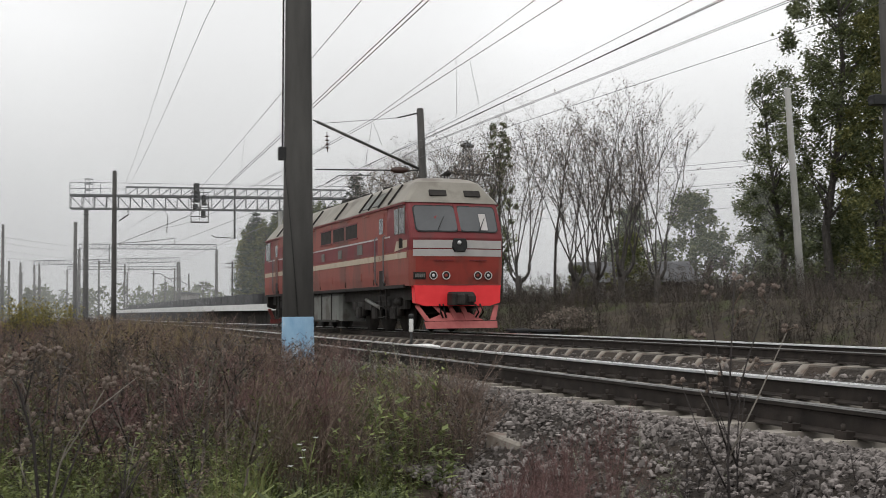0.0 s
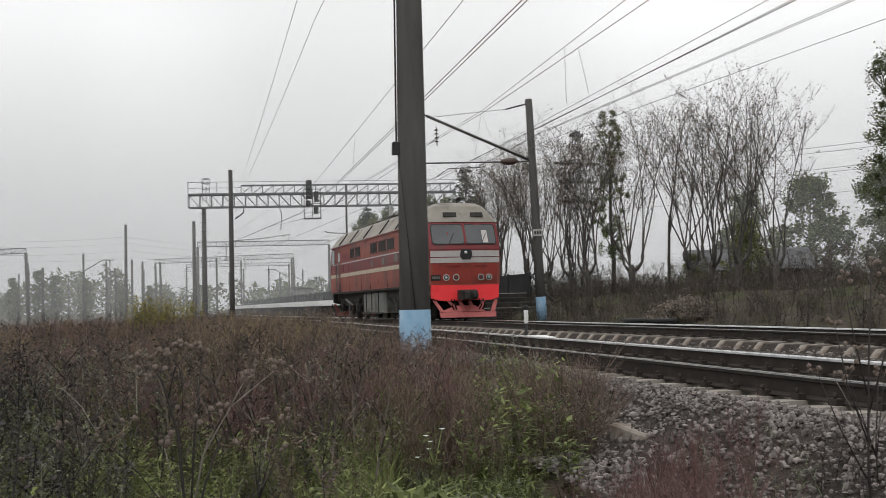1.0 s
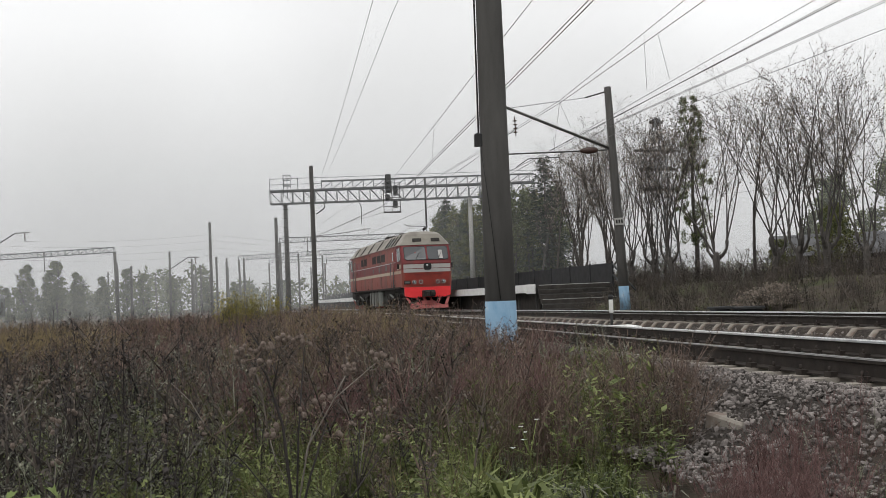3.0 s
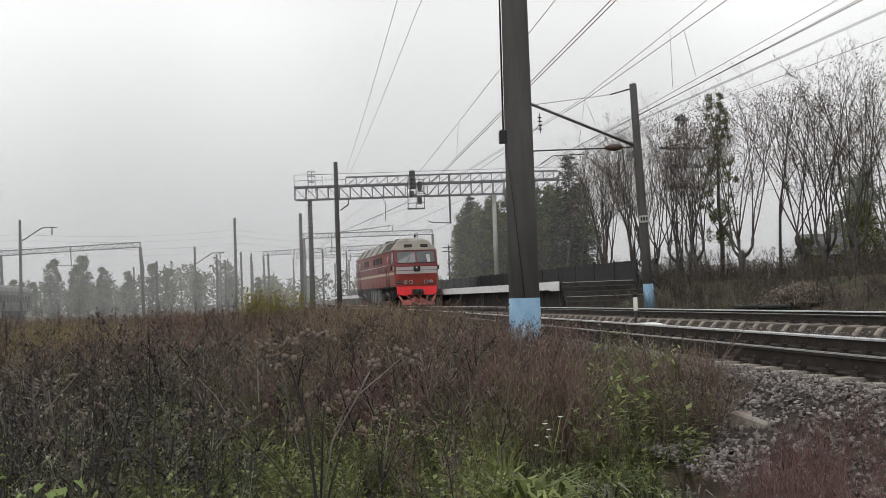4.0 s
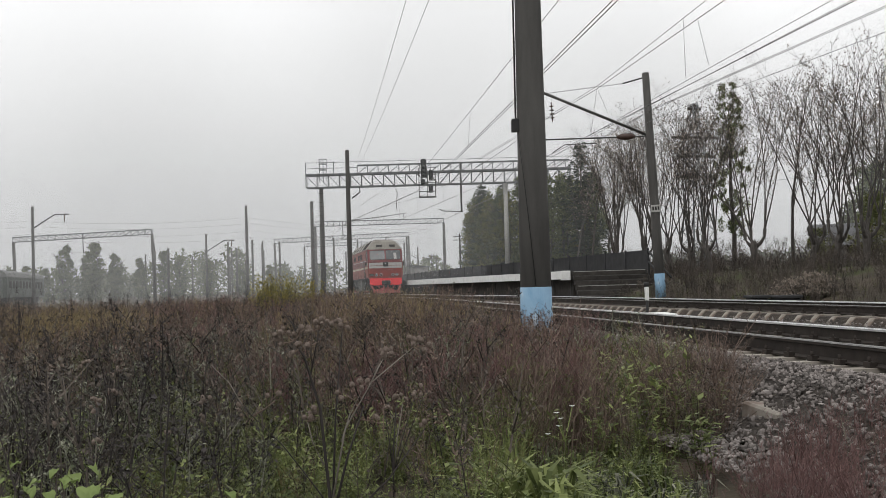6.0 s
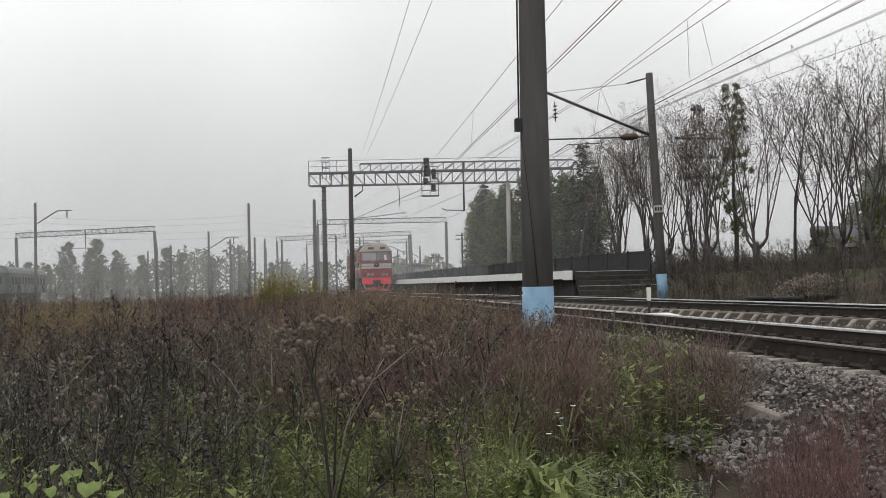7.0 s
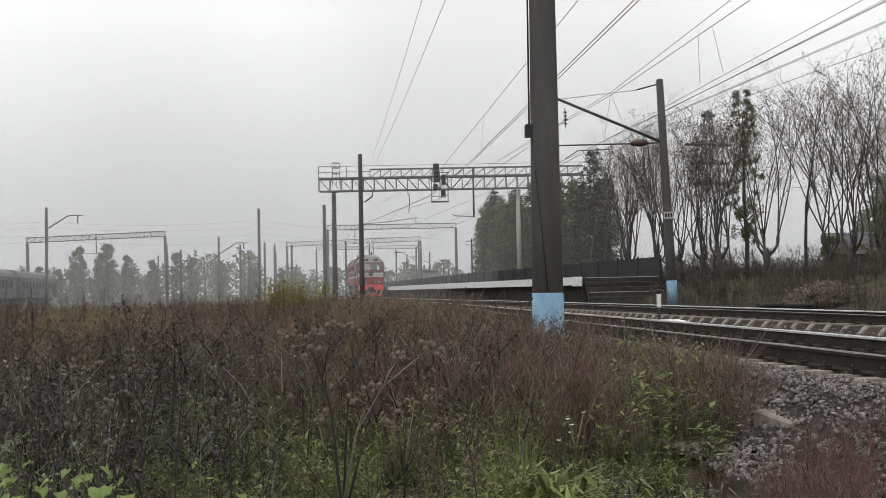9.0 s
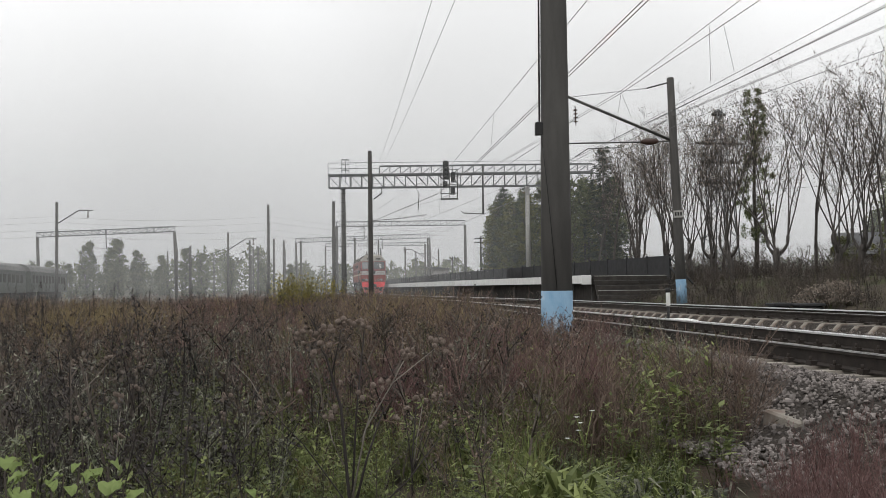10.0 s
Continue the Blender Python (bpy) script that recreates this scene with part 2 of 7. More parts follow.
# ---- mesh helpers ----
class Geo:
    """Collects vertices and faces for one mesh."""

    def __init__(self):
        self.v, self.f, self.s = [], [], []

    def add(self, verts, faces, smooth=False):
        k = len(self.v)
        self.v += [tuple(p) for p in verts]
        self.f += [tuple(k + i for i in q) for q in faces]
        self.s += [smooth] * len(faces)
        return self

    def box(self, x0, y0, z0, x1, y1, z1, m=None):
        p = [Vector((x, y, z)) for x in (x0, x1) for y in (y0, y1) for z in (z0, z1)]
        if m:
            p = [m @ q for q in p]
        return self.add(p, [(0, 1, 3, 2), (4, 6, 7, 5), (0, 4, 5, 1), (2, 3, 7, 6), (0, 2, 6, 4), (1, 5, 7, 3)])

    def bevel_box(self, x0, y0, z0, x1, y1, z1, b=0.02, m=None):
        """A box whose upright edges and top rim are chamfered."""
        def ring(d, z):
            return [Vector(p) for p in ((x0 + d + b, y0 + d, z), (x1 - d - b, y0 + d, z), (x1 - d, y0 + d + b, z), (x1 - d, y1 - d - b, z),
                                        (x1 - d - b, y1 - d, z), (x0 + d + b, y1 - d, z), (x0 + d, y1 - d - b, z), (x0 + d, y0 + d + b, z))]
        rings = [ring(0, z0), ring(0, z1 - b), ring(b * 0.7, z1)]
        if m:
            rings = [[m @ p for p in r] for r in rings]
        return self.loft(rings)

    def loft(self, rings, closed=True, caps=True, smooth=False):
        n, k = len(rings[0]), len(rings)
        verts = [p for r in rings for p in r]
        faces = []
        for i in range(k - 1):
            for j in range(n if closed else n - 1):
                a, b = i * n + j, i * n + (j + 1) % n
                faces.append((a, b, b + n, a + n))
        if caps:
            faces += [tuple(reversed(range(n))), tuple(range((k - 1) * n, k * n))]
        return self.add(verts, faces, smooth)

    def tube(self, path, radii, n=6, caps=True, smooth=True):
        path = [Vector(p) for p in path]
        if not hasattr(radii, "__len__"):
            radii = [radii] * len(path)
        rings = []
        for i, p in enumerate(path):
            d = (path[min(i + 1, len(path) - 1)] - path[max(i - 1, 0)]).normalized()
            a = d.cross(Vector((0, 0, 1)) if abs(d.z) < 0.9 else Vector((0, 1, 0))).normalized()
            b = d.cross(a)
            rings.append([p + radii[i] * (math.cos(t) * a + math.sin(t) * b) for t in (2 * math.pi * k / n for k in range(n))])
        rings = [list(reversed(r)) for r in rings]
        return self.loft(rings, True, caps, smooth)

    def slab(self, a, b, c, d, t):
        """A plate with corners a, b, c, d (seen counter-clockwise from its front) and thickness t behind."""
        a, b, c, d = (Vector(p) for p in (a, b, c, d))
        nrm = (b - a).cross(d - a).normalized() * t
        return self.loft([[p - nrm for p in (a, b, c, d)], [a, b, c, d]])

    def prism(self, poly, axis, lo, hi):
        """A polygon of two coordinates swept along one axis."""
        def put(u, w, h):
            return {"x": (h, u, w), "y": (u, h, w), "z": (u, w, h)}[axis]
        return self.loft([[put(u, w, lo) for u, w in poly], [put(u, w, hi) for u, w in poly]])

    def mesh(self, name, mat):
        me = bpy.data.meshes.new(name)
        me.from_pydata(self.v, [], self.f)
        me.polygons.foreach_set("use_smooth", self.s)
        me.materials.append(mat)
        bm = bmesh.new()
        bm.from_mesh(me)
        bmesh.ops.recalc_face_normals(bm, faces=bm.faces)
        bm.to_mesh(me)
        bm.free()
        return me


def part(name, geo, mat, parent=None, label=""):
    ob = new(name, geo.mesh(name, mat))
    if parent:
        ob.parent = parent
    return tagged(ob, label)


def thing(name, m, label, category, group="", kind=""):
    ob = new(name)
    ob.empty_display_size = 0.2
    ob.matrix_world = m
    return tagged(ob, label, category, group, kind)


def soup(name, verts, faces, mat, sides):
    """One mesh from arrays of vertices and of equal-sided faces."""
    me = bpy.data.meshes.new(name)
    nv, nf = len(verts), len(faces)
    me.vertices.add(nv)
    me.vertices.foreach_set("co", np.ascontiguousarray(verts, dtype=np.float32).ravel())
    me.loops.add(nf * sides)
    me.loops.foreach_set("vertex_index", np.ascontiguousarray(faces, dtype=np.int32).ravel())
    me.polygons.add(nf)
    me.polygons.foreach_set("loop_start", np.arange(0, nf * sides, sides, dtype=np.int32))
    me.update(calc_edges=True)
    me.materials.append(mat)
    return me


# ---- the plan of the tracks: x of the centre line along y; rail heads at z = 0 ----
YY = np.arange(-80.0, 420.0, 1.0)


def smooth_line(pts, width):
    ys, xs = [p[1] for p in pts], [p[0] for p in pts]
    wide = np.interp(np.arange(-200.0, 540.0, 1.0), ys, xs)
    k = np.hanning(width)
    wide = np.convolve(np.pad(wide, width, mode="edge"), k / k.sum(), "same")[width:-width]
    return wide[120:620]


MAIN = smooth_line([(15, -200), (12.6, -40), (11.5, 0), (10.2, 17), (9.15, 25), (7.78, 33), (6.78, 41), (3.7, 59), (-0.3, 80), (-2.9, 94), (-5.35, 111), (-9.3, 140), (-17, 200), (-29, 300), (-58, 540)], 13)
NEAR = smooth_line([(14.3, -200), (9.1, -30), (3.4, 23), (-0.6, 60), (-4.6, 80), (-7.2, 94), (-10.0, 111), (-13.9, 140), (-21.3, 200), (-33.3, 300), (-62.3, 540)], 13)


def main_x(y):
    return float(np.interp(y, YY, MAIN))


def near_x(y):
    return float(np.interp(y, YY, NEAR))


def heading(fx, y, d=1.0):
    return math.atan2(-(fx(y + d) - fx(y - d)), 2 * d)


# ---- the ground ----
def ground_z(x, y):
    """Height of the ground: field, track bed, and the bank beyond the tracks. Works on arrays."""
    x, y = np.asarray(x, float), np.asarray(y, float)
    dn = x - np.interp(y, YY, NEAR)
    dl = x - np.interp(y, YY, MAIN)
    field = -0.74 + 0.05 * np.sin(x * 0.55 + 1.3) * np.cos(y * 0.41) + 0.03 * np.sin(x * 1.7 + y * 1.1)
    bed = -0.345
    z = np.where(dn < -1.75, np.maximum(field, bed - (-1.75 - dn) * 0.42), bed)
    bank = np.interp(dl, [1.9, 2.9, 4.5, 8.0, 30.0, 120.0], [bed, -0.40, 0.05, 0.85, 0.9, 0.6])
    bank = bank + np.where(dl > 4, 0.08 * np.sin(x * 0.8) * np.cos(y * 0.6), 0)
    z = np.where(dl > 1.9, bank, z)
    far = np.clip((np.hypot(x, y) - 150) / 150, 0, 1)
    return z * (1 - far) + (-0.3) * far


def axis_steps(lo, hi, fine_lo, fine_hi, step, ratio=1.25):
    mid = list(np.arange(fine_lo, fine_hi + step / 2, step))
    a, s = fine_hi, step
    while a < hi:
        s *= ratio
        a += s
        mid.append(min(a, hi))
    a, s = fine_lo, step
    while a > lo:
        s *= ratio
        a -= s
        mid.insert(0, max(a, lo))
    return np.array(mid)


def build_ground():
    xs, ys = axis_steps(-1800, 1800, -10, 22, 0.3), axis_steps(-300, 2400, -2, 45, 0.4, 1.12)
    gx, gy = np.meshgrid(xs, ys)
    z = ground_z(gx, gy)
    v = np.stack([gx, gy, z], -1).reshape(-1, 3)
    nx, ny = len(xs), len(ys)
    i = (np.arange(ny - 1)[:, None] * nx + np.arange(nx - 1)).ravel()
    f = np.stack([i, i + 1, i + nx + 1, i + nx], 1)
    ob = new("ground", soup("ground", v, f, EARTH, 4))
    ob.data.polygons.foreach_set("use_smooth", [True] * len(f))
    tagged(ob, "uneven field of dark soil and plant litter", "ground", kind="structure")


build_ground()


def ribbon(fx, cut, y0, y1, step):
    """A gravel bed along a track, from its cross-section."""
    g = Geo()
    rings = []
    for y in np.arange(y0, y1, step):
        x = fx(y)
        rings.append([(x + u, y, w) for u, w in cut])
    g.loft(rings, closed=False, caps=False)
    return g


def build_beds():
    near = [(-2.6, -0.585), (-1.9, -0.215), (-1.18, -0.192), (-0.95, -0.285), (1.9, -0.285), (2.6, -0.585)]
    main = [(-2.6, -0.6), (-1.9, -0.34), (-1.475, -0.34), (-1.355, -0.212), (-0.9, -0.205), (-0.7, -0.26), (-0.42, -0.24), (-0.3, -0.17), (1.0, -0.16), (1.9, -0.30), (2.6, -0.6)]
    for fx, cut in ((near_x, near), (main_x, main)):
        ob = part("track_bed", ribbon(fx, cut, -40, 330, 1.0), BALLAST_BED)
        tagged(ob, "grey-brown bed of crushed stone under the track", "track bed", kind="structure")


build_beds()


# ---- tracks ----
def rail_profile():
    return [(-0.075, -0.18), (0.075, -0.18), (0.075, -0.168), (0.012, -0.150), (0.012, -0.045), (0.036, -0.036), (0.036, -0.006), (0.030, 0.0),
            (-0.030, 0.0), (-0.036, -0.006), (-0.036, -0.036), (-0.012, -0.045), (-0.012, -0.150), (-0.075, -0.168)]


def build_rail(fx, off, head, parent, y0=-60, y1=330):
    """off: metres from the centre line; the worn face lies on the side of the field's edge of the head."""
    prof = rail_profile()
    drop = 0.030 if off > 0 else 0.010
    wear = ((-0.026, 0.0016), (0.031, 0.0016), (0.031, -0.003), (-0.033, -0.003), (-0.035, -drop), (-0.0405, -drop), (-0.039, -0.006))
    rings, cap = [], []
    for y in np.concatenate([np.arange(y0, 60, 1.0), np.arange(60, y1, 4.0)]):
        h = heading(fx, y)
        c, s = math.cos(h), math.sin(h)
        x0, yy = fx(y) + off * c, y + off * s
        rings.append([(x0 + u * c, yy + u * s, w) for u, w in prof])
        cap.append([(x0 + u * c, yy + u * s, w) for u, w in wear])
    rail = part("rail", Geo().loft(rings), RAIL_SIDE, parent, "rust-brown steel rail")
    part("rail_head", Geo().loft(cap), head, rail, "running surface worn bright")


def sleeper_mesh():
    """A concrete sleeper with sloping ends."""
    g = Geo()
    prof = lambda w, h: [(-w, -0.20), (w, -0.20), (w - 0.02, h), (-w + 0.02, h)]
    rings = []
    for x, h in ((-1.48, -0.16), (-1.36, -0.035), (-1.33, -0.028), (-1.05, -0.022), (-0.62, -0.022), (-0.4, -0.06), (0.4, -0.06), (0.62, -0.022), (1.05, -0.022), (1.33, -0.028), (1.36, -0.035), (1.48, -0.16)):
        rings.append([(x, u, w - 0.16) for u, w in prof(0.115, h)])
    g.loft(rings, smooth=False)
    return g.mesh("sleeper", SLEEPER)


def fastening_mesh():
    g = Geo()
    for sx in (-1, 1):
        g.box(sx * 0.09 - 0.035, -0.06, -0.185, sx * 0.09 + 0.035, 0.06, -0.13)
        g.tube([(sx * 0.1, 0, -0.14), (sx * 0.1, 0, -0.085)], 0.016, 6)
    return g.mesh("fastening", RAIL_SIDE)


def build_track(fx, heads, name, y_from, y_to, near_to, gap=0.545):
    tr = thing(name, Matrix(), "railway track on pale concrete sleepers", "track", kind="structure")
    for off, head in zip((-0.797, 0.797), heads):
        build_rail(fx, off, head, tr)
    sm, fm = sleeper_mesh(), fastening_mesh()
    y = y_from
    rng = random.Random(5)
    while y < y_to:
        h = heading(fx, y)
        ob = new("sleeper", sm)
        ob.parent = tr
        ob.matrix_basis = Matrix.Translation((fx(y), y, rng.uniform(-0.012, 0.004))) @ Matrix.Rotation(h + rng.uniform(-0.012, 0.012), 4, "Z")
        if y < near_to:
            for off in (-0.797, 0.797):
                fo = new("fastening", fm)
                fo.parent = ob
                fo.matrix_basis = Matrix.Translation((off, 0, 0))
        y += gap
    return tr


# ---- poles and overhead line ----
def pole_geo(h, r0, r1, z0=0.0, n=16):
    zs = [z0, z0 + (h - z0) * 0.33, z0 + (h - z0) * 0.66, h - 0.02, h]
    rs = [r0, r0 + (r1 - r0) * 0.33, r0 + (r1 - r0) * 0.66, r1, r1 * 0.85]
    return Geo().tube([(0, 0, z) for z in zs], rs, n)


def insulator(g, a, b, r=0.07, n=3):
    a, b = Vector(a), Vector(b)
    for i in range(n):
        p = a.lerp(b, (i + 0.5) / n)
        d = (b - a).normalized() * 0.03
        g.tube([p - d, p - d * 0.2, p + d * 0.2, p + d], [r * 0.4, r, r, r * 0.4], 8)


def build_pole(name, x, y, top, r0, r1, label, blue=None, lean=(0, 0), mat=CONCRETE, group="", base=None):
    """A concrete pole; lean in degrees about x and y."""
    z = float(ground_z(x, y)) - 0.3 if base is None else base
    t = thing(name, pose(x, y, z, lean[0], lean[1], 0), label, "pole", group)
    part("shaft", pole_geo(top - z, r0, r1), mat, t)
    if blue:
        k = (r1 - r0) / (top - z)
        part("painted_band", Geo().tube([(0, 0, 0.05), (0, 0, blue - z)], [r0 + 0.004, r0 + k * (blue - z) + 0.004], 16), BLUE, t, "flaking light blue paint")
    return t, z


def build_front_pole():
    x, y = 1.69, 16.5
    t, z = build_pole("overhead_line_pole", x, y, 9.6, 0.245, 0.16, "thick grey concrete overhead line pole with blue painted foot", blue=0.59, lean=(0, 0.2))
    part("cable_box", Geo().bevel_box(-0.30, -0.10, 2.93 - z, -0.17, 0.06, 3.12 - z, 0.015), BLACK, t, "small black cable clamp box")
    part("cable", Geo().tube([(-0.235, -0.04, 3.1 - z), (-0.225, -0.05, 5.5 - z), (-0.20, -0.06, 9.3 - z)], 0.014, 6), BLACK, t, "thin black cable")
    part("cable", Geo().tube([(-0.22, -0.10, 2.95 - z), (-0.16, -0.20, 2.3 - z), (-0.10, -0.225, 1.6 - z), (-0.02, -0.245, 0.6 - z)], 0.006, 6), BLACK, t)
    return t


def build_bracket_pole():
    x, y = 9.95, 46.0
    t, z = build_pole("overhead_line_pole", x, y, 9.35, 0.225, 0.15, "grey concrete overhead line pole carrying a bracket arm, blue foot", blue=0.88, lean=(0, -1.9))
    arm = part("bracket_arm", Geo().tube([(-0.1, 0, 6.72 - z), (-4.45, 0, 8.80 - z)], 0.062, 8), STEEL_DARK, t, "dark steel bracket arm")
    part("arm_tip", Geo().tube([(-4.45, 0, 8.80 - z), (-4.62, 0, 8.88 - z)], 0.035, 6), STEEL_DARK, arm)
    g = Geo()
    insulator(g, (-4.05, 0, 8.25 - z), (-4.05, 0, 7.6 - z), 0.11, 4)
    g.tube([(-4.05, 0, 8.35 - z), (-4.05, 0, 7.5 - z)], 0.02, 6)
    part("insulator", g, PORCELAIN, t)
    part("stay_rod", Geo().tube([(-0.1, 0, 9.15 - z), (-1.0, 0, 8.95 - z)], 0.035, 6), STEEL_DARK, t)
    part("stay_wire", Geo().tube([(-1.0, 0, 8.95 - z), (-4.3, 0, 8.72 - z)], 0.011, 5), STEEL_DARK, t)
    rod = part("registration_rod", Geo().tube([(-0.1, 0, 6.68 - z), (-0.55, 0, 6.68 - z), (-4.6, 0, 6.78 - z)], 0.032, 8), STEEL_DARK, t)
    g = Geo()
    g.tube([(-0.62, 0, 6.70 - z), (-0.75, 0, 6.70 - z), (-1.0, 0, 6.70 - z), (-1.25, 0, 6.71 - z), (-1.38, 0, 6.71 - z)], [0.04, 0.12, 0.15, 0.12, 0.04], 10)
    part("insulator", g, PORCELAIN, t)
    part("steady_arm", Geo().tube([(-2.2, 0, 6.72 - z), (-2.25, 0, 6.5 - z), (-3.6, 0, 6.52 - z), (-4.15, 0, 6.2 - z)], 0.02, 6), STEEL_DARK, t)
    part("plate", Geo().box(-0.2, -0.22, 3.45 - z, 0.2, -0.19, 3.75 - z), CONCRETE_PALE, t, "pale number plate")
    g = Geo()
    for k in range(3):
        g.box(-0.15 + 0.11 * k, -0.228, 3.53 - z, -0.08 + 0.11 * k, -0.222, 3.68 - z)
    part("plate_marks", g, BLACK, t)
    return t


def wire(name, pts, r, label, sag=0.0, droppers=None):
    """A wire through points, each span hanging a little."""
    path = []
    for a, b in zip(pts, pts[1:]):
        for k in range(12):
            s = k / 12
            p = Vector(a).lerp(Vector(b), s)
            p.z -= sag * 4 * s * (1 - s)
            path.append(p)
    path.append(Vector(pts[-1]))
    ob = part(name, Geo().tube(path, r, 5), WIRE)
    return tagged(ob, label, "wire", "overhead wires")


def lattice_beam(t, x0, x1, z0, z1, depth, pitch, r=0.035, name="beam"):
    """A lattice cross beam along x with four chords, as parts of t, in its space."""
    for yy in (-depth / 2, depth / 2):
        for zz in (z0, z1):
            part("chord", Geo().box(x0, yy - r, zz - r, x1, yy + r, zz + r), STEEL_GREY, t)
    n = max(1, int((x1 - x0) / pitch))
    for yy in (-depth / 2, depth / 2):
        g = Geo()
        for k in range(n + 1):
            xa = x0 + (x1 - x0) * k / n
            g.box(xa - r * 0.6, yy - r * 0.6, z0, xa + r * 0.6, yy + r * 0.6, z1)
            if k < n:
                xb = x0 + (x1 - x0) * (k + 1) / n
                a, b = ((xa, yy, z1), (xb, yy, z0)) if (k < n / 2) else ((xa, yy, z0), (xb, yy, z1))
                g.tube([a, b], r * 0.6, 4)
        part("lattice", g, STEEL_GREY, t)


def build_signal_gantry():
    y = 95.0
    t = thing("signal_gantry", pose(0, y, 0, 0, 0, 0.0), "grey steel lattice signal gantry with railing over the tracks", "gantry")
    x0, x1, z0, z1 = -9.8, 13.0, 9.35, 10.42
    lattice_beam(t, x0, x1, z0, z1, 0.9, 0.95, 0.05)
    part("walkway", Geo().box(x0, -0.5, z1 + 0.05, x1, 0.5, z1 + 0.10), STEEL_GREY, t)
    for zz in (z1 + 0.55, z1 + 1.05):
        part("railing", Geo().box(x0, -0.52, zz - 0.02, -5.4, -0.48, zz + 0.02), STEEL_GREY, t)
    part("railing", Geo().box(-5.4, -0.52, z1 + 1.03, x1, -0.48, z1 + 1.06), STEEL_GREY, t)
    for k in np.arange(x0, -5.4, 1.2):
        part("railing_post", Geo().box(k - 0.025, -0.525, z1, k + 0.025, -0.475, z1 + 1.08), STEEL_GREY, t)
    # a shallower truss stands on the beam over most of its length
    part("upper_chord", Geo().box(-5.4, -0.1, z1 + 0.70, x1, 0.0, z1 + 0.84), STEEL_GREY, t)
    for k in np.arange(-5.4, x1 - 0.1, 0.9):
        part("upper_post", Geo().box(k - 0.035, -0.09, z1, k + 0.035, -0.03, z1 + 0.72), STEEL_GREY, t)
        part("upper_brace", Geo().tube([(k, -0.06, z1 + 0.05), (k + 0.9, -0.06, z1 + 0.72)], 0.035, 4), STEEL_GREY, t)
    # hooped ladder cage at the end
    for a in (0.5, 1.6, 2.7, 3.8, 4.9):
        part("cage_bar", Geo().tube([(-8.3 + 0.35 * math.cos(a), -0.7 + 0.35 * math.sin(a), z1 - 0.6), (-8.3 + 0.35 * math.cos(a), -0.7 + 0.35 * math.sin(a), z1 + 1.3)], 0.02, 4), STEEL_GREY, t)
    for zz in (z1 + 0.4, z1 + 0.9, z1 + 1.3):
        part("cage_hoop", Geo().tube([(-8.3 + 0.35 * math.cos(a), -0.7 + 0.35 * math.sin(a), zz) for a in np.linspace(0, 2 * math.pi, 11)], 0.025, 4), STEEL_GREY, t)
    for xx in (-8.55, 7.35):
        zb = float(ground_z(xx, y)) - 0.2
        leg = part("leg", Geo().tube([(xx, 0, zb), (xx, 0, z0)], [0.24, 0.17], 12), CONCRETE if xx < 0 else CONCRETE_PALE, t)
        if xx < 0:
            g = Geo()
            for q in np.arange(zb + 1.0, z0, 0.38):
                g.box(xx - 0.27, -0.26, q, xx + 0.27, -0.22, q + 0.05)
            part("ladder_rungs", g, STEEL_DARK, leg)
    # signal head in its cage
    sx = 0.35
    sig = part("signal_head", Geo().bevel_box(sx - 0.27, -0.95, z0 + 0.55, sx + 0.23, -0.70, z1 + 1.1, 0.08), BLACK, t, "black signal head with round hoods")
    for zz in (z0 + 0.75, z0 + 1.1, z0 + 1.45):
        part("lens_hood", Geo().tube([(sx - 0.02, -0.92, zz), (sx - 0.02, -1.25, zz - 0.03)], [0.15, 0.16], 12), BLACK, sig)
    part("lower_signal", Geo().tube([(sx - 0.1, -0.9, z0 - 0.12), (sx - 0.1, -0.9, z0 + 0.4)], [0.2, 0.22], 10), BLACK, sig)
    part("hood", Geo().bevel_box(sx + 0.35, -1.0, z0 - 0.75, sx + 0.75, -0.7, z0 - 0.1, 0.1), BLACK, sig)
    for cx in (-0.45, 0.95):
        part("cage_post", Geo().box(sx + cx - 0.03, -1.2, z0 - 1.1, sx + cx + 0.03, -1.14, z1), STEEL_DARK, sig)
        part("cage_post", Geo().box(sx + cx - 0.03, -0.5, z0 - 1.1, sx + cx + 0.03, -0.44, z1), STEEL_DARK, sig)
    for cx in (-0.45, 0.25, 0.95):
        part("cage_rail", Geo().box(sx + cx - 0.025, -1.22, z0 - 1.1, sx + cx + 0.025, -1.17, z1 + 0.3), STEEL_DARK, sig)
    for zz in (z0 + 0.1, z0 + 0.75, z1 + 0.28):
        part("cage_rail", Geo().box(sx - 0.5, -1.22, zz - 0.025, sx + 1.0, -1.17, zz + 0.025), STEEL_DARK, sig)
    part("second_head", Geo().bevel_box(sx + 0.4, -1.0, z0 + 0.3, sx + 0.78, -0.72, z0 + 1.2, 0.08), BLACK, sig)
    part("cage_floor", Geo().box(sx - 0.5, -1.22, z0 - 1.16, sx + 1.0, -0.42, z0 - 1.08), STEEL_DARK, sig)
    part("cage_rail", Geo().box(sx - 0.5, -1.22, z0 - 0.70, sx + 1.0, -1.18, z0 - 0.64), STEEL_DARK, sig)
    # drop post for the contact line
    dp = part("drop_post", Geo().tube([(3.5, -0.3, z1 + 0.8), (3.5, -0.3, z0 - 2.45)], 0.08, 8), STEEL_DARK, t)
    part("drop_arm", Geo().tube([(3.6, -0.3, z0 - 2.4), (1.9, -0.3, z0 - 2.32), (1.6, -0.3, z0 - 2.15)], 0.04, 6), STEEL_DARK, dp)
